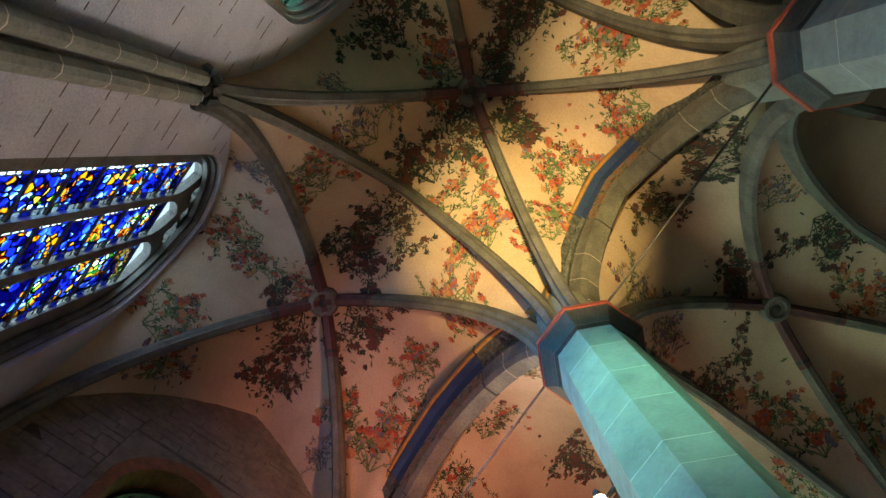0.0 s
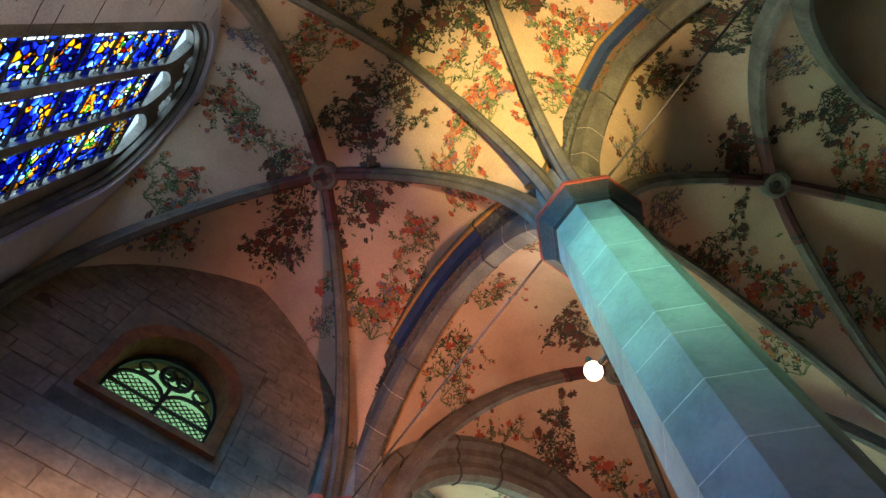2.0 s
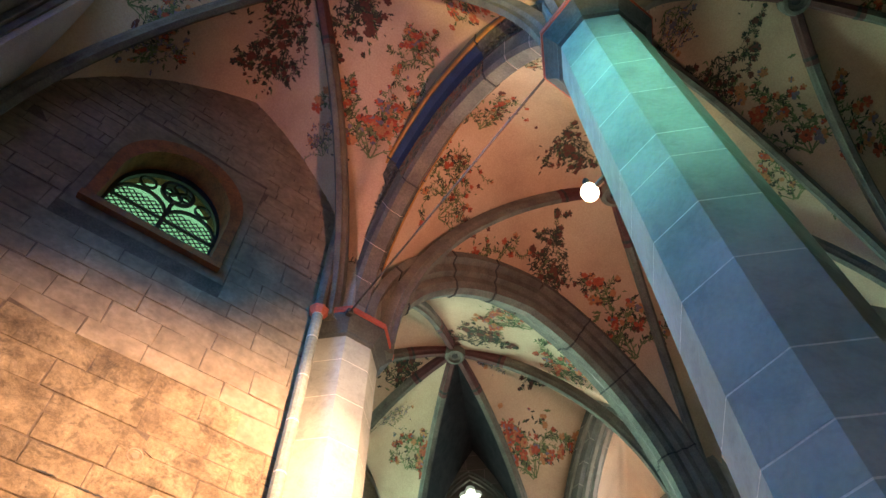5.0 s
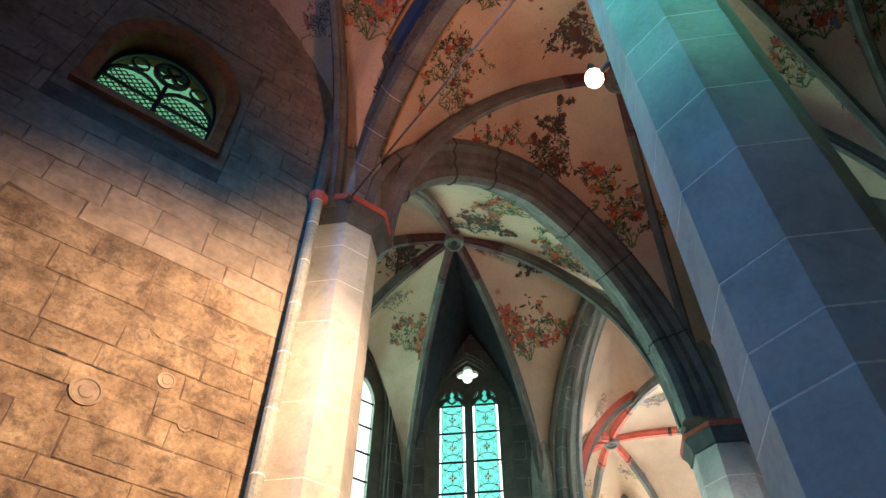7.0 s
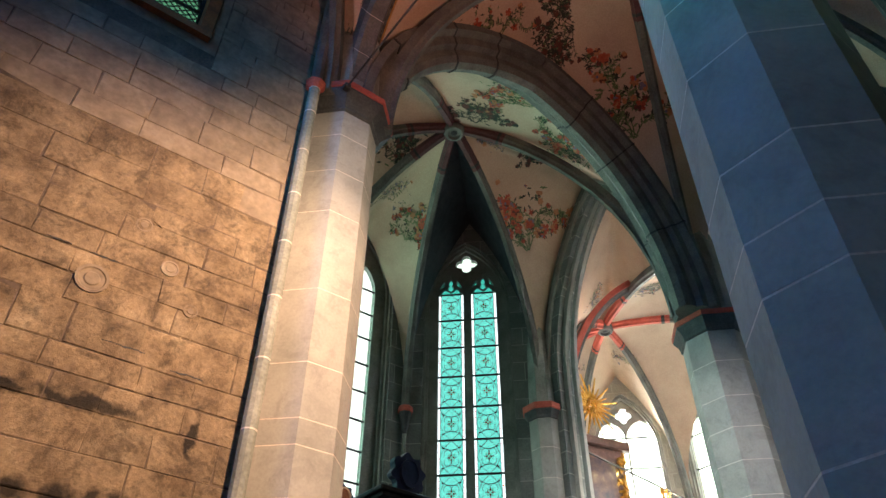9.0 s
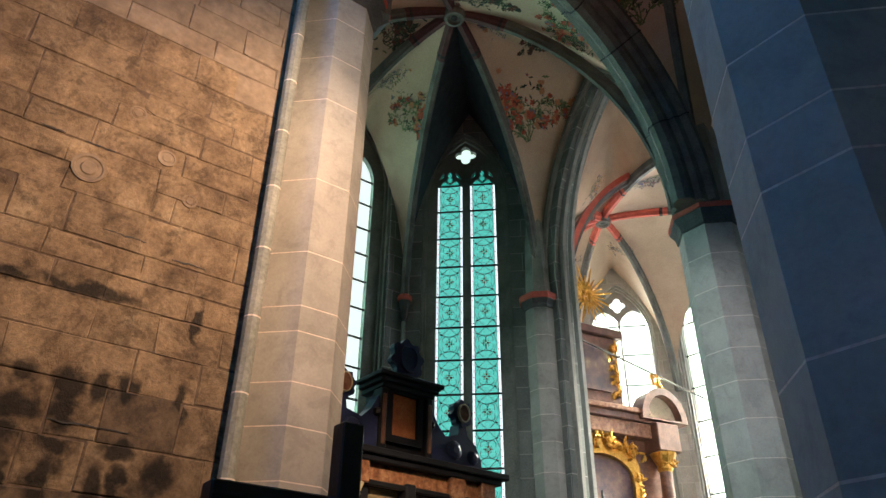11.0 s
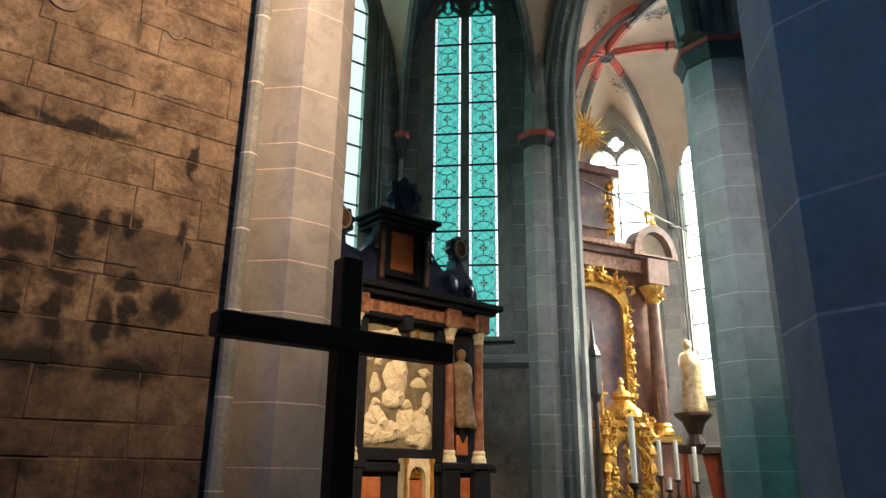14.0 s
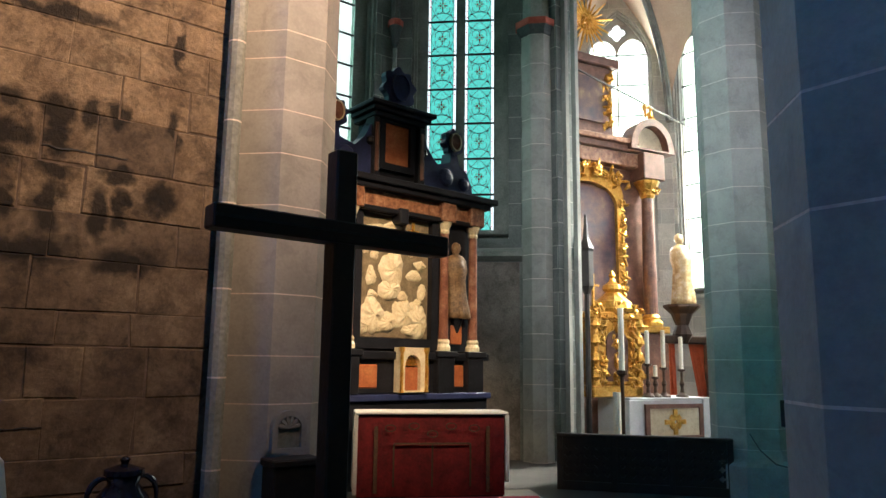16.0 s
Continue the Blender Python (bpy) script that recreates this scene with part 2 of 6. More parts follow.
MORTAR = material("white_mortar", [(0.62, 0.5, 0.43), (0.8, 0.72, 0.64)], 5, 0.9)
BLACKMARBLE = material("black_marble", [(0.008, 0.008, 0.01), (0.02, 0.02, 0.026)], 3, 0.38, bump=0.02)
BLACKMARBLE.node_tree.nodes["Principled BSDF"].inputs["Specular IOR Level"].default_value = 0.2
REDMARBLE = material("red_marble", [(0.14, 0.05, 0.03), (0.24, 0.1, 0.06), (0.36, 0.2, 0.13)], 7, 0.3, bump=0.02, spread=0.8)
ORANGE = material("orange_marble", [(0.28, 0.075, 0.02), (0.4, 0.12, 0.035), (0.48, 0.19, 0.06)], 6, 0.6, bump=0.03)
ALABASTER = material("cream_alabaster", [(0.55, 0.44, 0.26), (0.7, 0.58, 0.37), (0.78, 0.68, 0.47)], 6, 0.5)
GOLD = material("gilding", [(0.5, 0.23, 0.035), (0.82, 0.46, 0.08), (0.95, 0.6, 0.16)], 10, 0.32, metal=0.9, bump=0.3)
LINEN = material("white_linen", [(0.7, 0.69, 0.66), (0.8, 0.79, 0.76)], 5, 0.9)
REDCLOTH = material("red_brocade", [(0.1, 0.006, 0.01), (0.19, 0.011, 0.015), (0.27, 0.016, 0.02)], 6, 0.8)
DARKWOOD = material("dark_wood", [(0.012, 0.008, 0.006), (0.03, 0.02, 0.014)], 9, 0.5)
FLOOR = material("stone_floor", [(0.05, 0.045, 0.04), (0.1, 0.09, 0.08)], 2, 0.6)
LEAD = material("lead", [(0.012, 0.012, 0.014), (0.03, 0.03, 0.03)], 8, 0.6)
IRON = material("iron", [(0.05, 0.045, 0.04), (0.1, 0.09, 0.08)], 8, 0.5, metal=0.6)

# ---------- mesh helpers ----------


def thing(name, label, category, at=(0, 0, 0), turn=0, group="", kind=""):
    ob = new(name)
    ob.matrix_world = pose(*at, 0, 0, turn)
    ob.empty_display_size = 0.1
    return tagged(ob, label, category, group, kind)


def part(name, bm, mats, parent=None, label="", smooth=False):
    """Links a bmesh as one mesh object; its coordinates are the parent's."""
    me = bpy.data.meshes.new(name)
    bmesh.ops.recalc_face_normals(bm, faces=bm.faces)
    bm.to_mesh(me)
    bm.free()
    for m in mats if isinstance(mats, (list, tuple)) else [mats]:
        me.materials.append(m)
    if smooth:
        me.shade_smooth()
    ob = new(name, me)
    if parent:
        ob.parent = parent
    if label:
        ob["label"] = label
    return ob


def box(x0, x1, y0, y1, z0, z1, bevel=0.0, bm=None):
    fresh = bmesh.new()
    bmesh.ops.create_cube(fresh, size=1, matrix=Matrix.LocRotScale(((x0 + x1) / 2, (y0 + y1) / 2, (z0 + z1) / 2), None, (abs(x1 - x0), abs(y1 - y0), abs(z1 - z0))))
    if bevel:
        bmesh.ops.bevel(fresh, geom=fresh.edges[:], offset=bevel, segments=1, affect="EDGES")
    if bm is None:
        return fresh
    join(bm, fresh)
    return bm


def join(bm, other):
    """Adds another bmesh to bm."""
    me = bpy.data.meshes.new("tmp")
    other.to_mesh(me)
    other.free()
    bm.from_mesh(me)
    bpy.data.meshes.remove(me)
    return bm


def turned(profile, n=16, bm=None, at=(0, 0, 0), phase=0.0, squash=1.0):
    """A solid of revolution: profile of (radius, z)."""
    bm = bm or bmesh.new()
    rings = []
    for r, z in profile:
        rings.append([bm.verts.new((at[0] + r * math.cos(phase + 2 * math.pi * i / n), at[1] + squash * r * math.sin(phase + 2 * math.pi * i / n), at[2] + z)) for i in range(n)])
    for a, b in zip(rings, rings[1:]):
        for i in range(n):
            bm.faces.new((a[i], a[(i + 1) % n], b[(i + 1) % n], b[i]))
    bm.faces.new(rings[0][::-1])
    bm.faces.new(rings[-1])
    return bm


def slab(outer, holes, depth, m=Matrix(), bm=None):
    """A flat plate in local x and z with holes, extruded along local y by depth; placed by m."""
    fresh = bmesh.new()
    edges = []
    for loop in (outer, *holes):
        vs = [fresh.verts.new((x, 0, z)) for x, z in loop]
        edges += [fresh.edges.new((vs[i], vs[(i + 1) % len(vs)])) for i in range(len(vs))]
    bmesh.ops.triangle_fill(fresh, use_beauty=True, use_dissolve=False, edges=edges, normal=(0, -1, 0))
    res = bmesh.ops.extrude_face_region(fresh, geom=fresh.faces[:])
    bmesh.ops.translate(fresh, verts=[v for v in res["geom"] if isinstance(v, bmesh.types.BMVert)], vec=(0, depth, 0))
    fresh.transform(m)
    if bm is None:
        return fresh
    return join(bm, fresh)


def pointed(x0, x1, z0, zs, za, n=10, round_=False):
    """The outline of an arched opening: sill z0, springing zs, apex za."""
    c, w = (x0 + x1) / 2, (x1 - x0) / 2
    out = [(x0, z0), (x1, z0)]
    if round_:
        return out + [(c + w * math.cos(math.pi * i / (2 * n)), zs + (za - zs) * math.sin(math.pi * i / (2 * n))) for i in range(2 * n + 1)]
    h = za - zs
    R = (w * w + h * h) / (2 * w)
    right = []
    for i in range(n + 1):
        z = h * math.sin(math.pi / 2 * i / n)
        right.append((c + w - R + math.sqrt(max(R * R - z * z, 0)), zs + z))
    left = [(2 * c - x, z) for x, z in right[-2::-1]]
    return out + right + left


def rise(a, b, n=18):
    """A quarter-like arc from the springing a up to the crown b, upright at its foot."""
    a, b = Vector(a), Vector(b)
    flat = Vector((b.x - a.x, b.y - a.y, 0))
    L, H = flat.length, b.z - a.z
    d = flat / L
    R = (L * L + H * H) / (2 * L)
    if R >= L:
        top = math.asin(min(1, H / R))
        return [a + d * (R - R * math.cos(top * i / n)) + Vector((0, 0, R * math.sin(top * i / n))) for i in range(n + 1)]
    return [a + d * L * (1 - math.cos(math.pi / 2 * i / n)) + Vector((0, 0, H * math.sin(math.pi / 2 * i / n))) for i in range(n + 1)]


def sweep(pts, profile, bm=None, up=None):
    """Sweeps a closed profile of (side, height) along points that lie in one upright plane; height points to the outside of the arch."""
    bm = bm or bmesh.new()
    plan = Vector((pts[-1].x - pts[0].x, pts[-1].y - pts[0].y, 0))
    side = Vector((-plan.y, plan.x, 0)).normalized()
    rings = []
    for i, p in enumerate(pts):
        t = (pts[min(i + 1, len(pts) - 1)] - pts[max(i - 1, 0)]).normalized()
        nrm = t.cross(side)
        nrm = nrm if nrm.dot(up or Vector((0, 0, 1)) - plan.normalized() * 0.001) > 0 else -nrm
        if i == 0:
            nrm = -plan.normalized() if abs(t.z) > 0.99 else nrm
        rings.append([bm.verts.new(p + side * s + nrm * h) for s, h in profile])
    k = len(profile)
    for a, b in zip(rings, rings[1:]):
        for i in range(k):
            bm.faces.new((a[i], a[(i + 1) % k], b[(i + 1) % k], b[i]))
    bm.faces.new(rings[0])
    bm.faces.new(rings[-1][::-1])
    return bm


RIBSEC = [(-0.085, 0.1), (-0.085, -0.04), (-0.05, -0.075), (-0.04, -0.13), (0.04, -0.13), (0.05, -0.075), (0.085, -0.04), (0.085, 0.1)]

# ---------- plan ----------
XN, YE = -2.25, 5.05          # north wall and east wall of the aisle
ARC = 2.36                    # line of the arcade
P0, P1, P2, P3 = (2.36, -2.77), (2.36, 0.75), (2.41, 5.37), (9.62, 5.38)
CAP, WCAP = 8.3, 8.45          # springing on pillars and on the wall shafts


def web(corner, boss, apex, grid):
    """Half a vault cell, ruled between the diagonal rib and the side arch."""
    A, B = rise(corner, boss, 20), rise(corner, apex, 20)
    vs, fs = grid
    base = len(vs)
    m = 8
    for a, b in zip(A, B):
        for j in range(m + 1):
            f = j / m
            p = a.lerp(b, f)
            vs.append(p + Vector((0, 0, 0.25 * f * (1 - f) * (p.z - corner[2]) / max(boss[2] - corner[2], 1))))
    for i in range(20):
        for j in range(m):
            k = base + i * (m + 1) + j
            fs.append((k, k + 1, k + m + 2, k + m + 1))


VAULTS = []


def vault(name, label, x0, x1, y0, y1, boss, springs, tops, thick=0.1):
    """One bay: springs at (x0,y0) (x1,y0) (x1,y1) (x0,y1), tops of the arches at sides y0, x1, y1, x0."""
    grid = ([], [])
    cs = [(x0, y0), (x1, y0), (x1, y1), (x0, y1)]
    mids = [((x0 + x1) / 2, y0), (x1, boss[1]), ((x0 + x1) / 2, y1), (x0, boss[1])]
    for i in range(4):
        c = (*cs[i], springs[i])
        for s in (i, (i + 3) % 4):
            web(c, boss, (*mids[s], tops[s]), grid)
    me = bpy.data.meshes.new(name)
    me.from_pydata([tuple(v) for v in grid[0]], [], grid[1])
    bm = bmesh.new()
    bm.from_mesh(me)
    bpy.data.meshes.remove(me)
    bmesh.ops.remove_doubles(bm, verts=bm.verts, dist=0.002)
    ob = part(name, bm, PLASTER, smooth=True)
    tagged(ob, label, "ceiling", kind="structure")
    VAULTS.append(ob)
    return ob


def ribs(boss, feet, ring=0.24, red=False):
    """The ribs of one bay, their boss and their dark painted bands."""
    b = Vector(boss)
    for f in feet:
        f = Vector(f)
        ob = thing("vault_rib", "grey painted stone vault rib with dark bands", "rib", kind="structure")
        pts = rise(f, b, 24)
        part("rib_stone", sweep(pts, RIBSEC), RIB, ob)
        end = 20
        part("painted_end", sweep(pts[end:], [(s * 1.05, h * 1.03 if h < 0 else h - 0.01) for s, h in RIBSEC]), RED if red else DULLRED, ob, "red painted end at the boss")
        for q in (end,):
            band = [(s * 1.12, h * 1.1 if h < 0 else h) for s, h in RIBSEC]
            a, c = pts[q], pts[q + 1]
            part("band", sweep([a.lerp(c, 0.3), a.lerp(c, 0.5)], band), DARK, ob, "black painted band")
    ob = thing("vault_boss", "round carved stone ring boss with dark centre", "boss", (b.x, b.y, b.z - 0.2))
    part("ring", turned([(ring * 0.35, 0.3), (ring * 0.9, 0.3), (ring, 0.2), (ring, 0.05), (ring * 0.85, -0.02), (ring * 0.62, -0.03), (ring * 0.55, 0.03), (ring * 0.32, 0.03)], 24), RIB, ob)
    part("rosette", turned([(0.02, 0.0), (ring * 0.3, 0.02), (ring * 0.3, 0.2)], 8), DARK, ob)


def octa(r, z):
    """An octagon with its faces square to the plan; r: the distance of a face."""
    R = r / math.cos(math.pi / 8)
    return R, z


def pillar(name, at, r, joints, label, CAP=CAP, flare=0.0):
    """An octagonal pillar of stone drums between light joints, with a red-edged capital."""
    ob = thing(name, label, "pillar", (*at, 0), group="octagonal pillars")
    ph = math.pi / 8
    part("core", turned([octa(r - 0.001, 0.02), octa(r - 0.001, CAP - 0.3)], 8, phase=ph), MORTAR, ob, "light mortar joints")
    part("plinth", turned([octa(r + 0.16, 0), octa(r + 0.16, 0.42), octa(r + 0.12, 0.47), octa(r + 0.05, 0.5), octa(r + 0.02, 0.62)], 8, phase=ph), PALE, ob)
    cuts = [0.62] + [z for z in joints if 0.8 < z < CAP - 0.5] + [CAP - 0.345]
    for z, t in zip(cuts, cuts[1:]):
        part("drum", turned([octa(r, z + 0.005), octa(r, t - 0.005)], 8, phase=ph), PALE, ob)
    part("capital", turned([octa(r - 0.01, CAP - 0.36), octa(r + 0.03, CAP - 0.33), octa(r + 0.03, CAP - 0.28), octa(r + 0.05 + flare / 2, CAP - 0.22), octa(r + 0.11 + flare, CAP - 0.13), octa(r + 0.11 + flare, CAP - 0.1)], 8, phase=ph), CAPSTONE, ob, "dark moulded capital")
    part("capital_edge", turned([octa(r + 0.1 + flare, CAP - 0.1), octa(r + 0.125 + flare, CAP - 0.09), octa(r + 0.125 + flare, CAP - 0.01), octa(r + 0.08 + flare, CAP)], 8, phase=ph), RED, ob, "red painted edge")
    part("springer", turned([octa(r - 0.02 + flare, CAP), octa(r - 0.02 + flare, CAP + 1.1), octa(r - 0.12, CAP + 1.9)], 8, phase=ph), STONE, ob)
    return ob


# ---------- floor and outer walls ----------
tagged(part("floor", box(XN - 0.5, 18.5, -7, 15, -0.3, 0.0), FLOOR), "worn grey stone slab floor", "floor", kind="structure")
# unseen roof, added so that sky light enters only by the windows
tagged(part("roof", box(XN - 0.6, 18.6, -7.1, 15.2, 15.2, 15.5), DARKWOOD), "unseen dark roof added above the vaults", "roof", kind="structure")


def xz_on_x(x):
    """Local x runs along +y of the plan, depth towards -x."""
    return Matrix(((0, -1, 0, x), (1, 0, 0, 0), (0, 0, 1, 0), (0, 0, 0, 1)))


WIN1 = pointed(1.66, 4.2, 3.6, 10.4, 12.3)
WIN0 = pointed(-2.3, -0.2, 7.3, 10.2, 12.1)
tagged(part("wall_north", slab([(-7, 0), (YE + 0.6, 0), (YE + 0.6, 15.2), (-7, 15.2)], [WIN1, WIN0], 0.6, xz_on_x(XN)), GREYWALL), "grey plastered stone wall with tall pointed windows", "wall", kind="structure")
WIN2 = pointed(-0.97, 0.62, 8.2, 9.2, 10.15, round_=True)
WALL_E = tagged(part("wall_east", slab([(XN, 0), (1.93, 0), (1.93, 13.4), (XN, 13.4)], [WIN2], 0.6, Matrix.Translation((0, YE, 0))), LIME), "old ashlar wall with a small arched window", "wall", kind="structure")
# closing walls added against stray light; two in dark RIB to bounce less
tagged(part("wall_west", box(XN, 18.5, -7, -6.6, 0, 15.2), RIB), "unseen plain grey wall added to close the church", "wall", kind="structure")
tagged(part("wall_south", box(18.0, 18.5, -6.6, 15, 0, 15.2), GREYWALL), "unseen plain grey wall added to close the church", "wall", kind="structure")
tagged(part("wall_nave", box(9.75, 10.2, -6.6, 4.7, 0, 15.2), RIB), "plain grey wall added to close the nave", "wall", kind="structure")
tagged(part("wall_choir", box(10.2, 18.0, 4.3, 4.7, 0, 15.2), GREYWALL), "plain grey wall added to close the choir", "wall", kind="structure")
tagged(part("wall_back", box(XN - 0.6, 18.5, 14.6, 15.0, 13.6, 15.2), GREYWALL), "unseen plain grey wall added under the roof", "wall", kind="structure")

# ---------- pillars ----------
J1 = [1.1, 1.6, 2.13, 2.47, 3.05, 3.28, 3.62, 4.2, 4.69, 5.19, 5.49, 6.15, 6.74, 7.4]
J2 = [0.99, 1.39, 1.74, 2.2, 2.68, 2.88, 3.29, 3.64, 4.07, 4.3, 4.82, 5.6, 6.58, 7.17, 7.73]
J3 = [0.9, 1.35, 1.8, 2.25, 2.75, 3.25, 3.7, 4.2, 4.75, 5.3, 5.8, 6.3, 6.8, 7.4]
pillar("pillar", P0, 0.41, J1, "tall octagonal pale sandstone pillar with red-edged capital")
pillar("pillar", (2.32, 0.745), 0.36, J1, "tall octagonal pale sandstone pillar carrying a lamp", CAP, 0.02)
pillar("pillar", P2, 0.42, J2, "octagonal sandstone pier with red-edged capital beside the old wall", 8.48, 0.05)
pillar("pillar", P3, 0.5, J3, "octagonal sandstone pier with red-edged capital")
pillar("pillar", (9.6, 0.75), 0.41, J1, "tall octagonal pale sandstone pillar at the nave wall")
pillar("pillar", (9.6, -2.77), 0.41, J1, "tall octagonal pale sandstone pillar at the nave wall")

# ---------- vaults ----------
A, B = (-0.08, -1.0, 12.64), (-0.1, 2.95, 12.64)
C, C2 = (5.85, -1.05, 12.9), (5.95, 3.0, 12.9)
vault("ceiling_aisle_1", "cream plaster vault painted with flowers", XN, ARC, P0[1], P1[1], A, (WCAP, CAP, CAP, WCAP), (12.5, 12.2, 12.5, 12.5))
vault("ceiling_aisle_2", "cream plaster vault painted with flowers", XN, ARC, P1[1], YE, B, (WCAP, CAP, CAP, WCAP), (12.5, 12.2, 12.4, 12.5))
vault("ceiling_nave_1", "cream plaster vault painted with flowers", ARC, 9.6, P0[1], P1[1], C, (CAP,) * 4, (12.7, 12.2, 12.7, 12.2))
vault("ceiling_nave_2", "cream plaster vault painted with flowers", ARC, 9.6, P1[1], 5.3, C2, (CAP,) * 4, (12.7, 12.2, 12.05, 12.2))
vault("ceiling_aisle_0", "cream plaster vault painted with flowers", XN, ARC, -6.6, P0[1], (0, -4.7, 12.64), (WCAP, CAP, CAP, WCAP), (12.5, 12.2, 12.5, 12.5))
vault("ceiling_nave_0", "cream plaster vault painted with flowers", ARC, 9.6, -6.6, P0[1], (5.9, -4.7, 12.9), (CAP,) * 4, (12.7, 12.2, 12.7, 12.2))
W = XN + 0.13


def foot(c, to, off):
    d = Vector((to[0] - c[0], to[1] - c[1], 0)).normalized() * off
    return (c[0] + d.x, c[1] + d.y, CAP)


ribs((0, -4.7, 12.64), [foot(P0, (0, -4.7), 0.36), (W, -2.85, WCAP), (W, -6.4, WCAP), (2.2, -6.4, CAP)])
ribs((5.9, -4.7, 12.9), [foot(P0, (5.9, -4.7), 0.36), (9.3, -2.77, CAP), (9.3, -6.4, CAP), (2.6, -6.4, CAP)])
ribs(A, [foot(P0, A, 0.36), foot(P1, A, 0.36), (W, 0.8, WCAP), (W, -2.7, WCAP)])
ribs(B, [foot(P1, B, 0.36), foot(P2, B, 0.5), (W, 0.9, WCAP), (W, YE - 0.12, WCAP)])
ribs(C, [foot(P0, C, 0.36), foot(P1, C, 0.36), (9.3, 0.75, CAP), (9.3, -2.77, CAP)])
ribs(C2, [foot(P1, C2, 0.36), foot(P2, C2, 0.5), (9.3, 0.75, CAP), foot(P3, C2, 0.5)])


def arch(name, label, a, b, zs, top, sec, mat=RIB, n=20):
    """A pointed arch from a to b in plan, of one section."""
    mid = ((a[0] + b[0]) / 2, (a[1] + b[1]) / 2, top)
    ob = thing(name, label, "arch", kind="structure")
    for e in (a, b):
        part("arch_half", sweep(rise((*e, zs), mid, n), sec), mat, ob)
    return ob


# arcade section: (side, place between the outer edge 0 and the soffit 1)
HALFSEC = [(-0.34, -0.22), (-0.34, 0.0), (-0.325, 0.05), (-0.3, 0.06), (-0.285, 0.13), (-0.2, 0.22), (-0.155, 0.42), (-0.175, 0.53), (-0.16, 0.6), (-0.135, 0.88), (-0.09, 1.0)]
ARCSEC = HALFSEC + [(-x, f) for x, f in HALFSEC[::-1]]
TRISEC = [(-0.42, 0.22), (-0.42, 0.1), (-0.3, 0.06), (-0.27, -0.06), (-0.18, -0.1), (-0.17, -0.2), (-0.11, -0.29), (0, -0.33), (0.11, -0.29), (0.17, -0.2), (0.18, -0.1), (0.27, -0.06), (0.3, 0.06), (0.42, 0.1), (0.42, 0.22)]


def loft(outer, inner, sec):
    """A closed section led between an outer and an inner curve of one upright plane."""
    bm = bmesh.new()
    across = Vector((1, 0, 0))
    rings = [[bm.verts.new(o.lerp(q, f) + across * x) for x, f in sec] for o, q in zip(outer, inner)]
    k = len(sec)
    for a, b in zip(rings, rings[1:]):
        for i in range(k):
            bm.faces.new((a[i], a[(i + 1) % k], b[(i + 1) % k], b[i]))
    bm.faces.new(rings[0])
    bm.faces.new(rings[-1][::-1])
    return bm


def skin(lo, hi, by=0.012):
    """A thin coat over points lo to hi of the arcade section."""
    run = ARCSEC[lo:hi + 1]
    sgn = -1 if run[0][0] < 0 else 1
    return [(x + sgn * by, f + by * 1.2) for x, f in run] + run[::-1]


def leaves(outer, inner, x, f):
    """Small carved leaves curling along a hollow of the arcade section."""
    bm = bmesh.new()
    r, k = random.Random(8), 0
    for i in range(len(outer) - 1):
        a, b = outer[i].lerp(inner[i], f), outer[i + 1].lerp(inner[i + 1], f)
        t = (b - a).normalized()
        across = Vector((1, 0, 0))
        m = Matrix((across, t, t.cross(across))).transposed().to_4x4()
        steps = max(1, round((b - a).length / 0.075))
        for j in range(steps):
            k += 1
            m.translation = a.lerp(b, j / steps) + across * x
            leaf = bmesh.new()
            bmesh.ops.create_cone(leaf, segments=5, radius1=0.05, radius2=0.012, depth=0.1, cap_ends=True)
            leaf.transform(m @ pose(0, 0, 0, 62, 35 if k % 2 else -35, r.uniform(-15, 15)) @ Matrix.Diagonal((1, 0.55, 1, 1)))
            join(bm, leaf)
    return bm


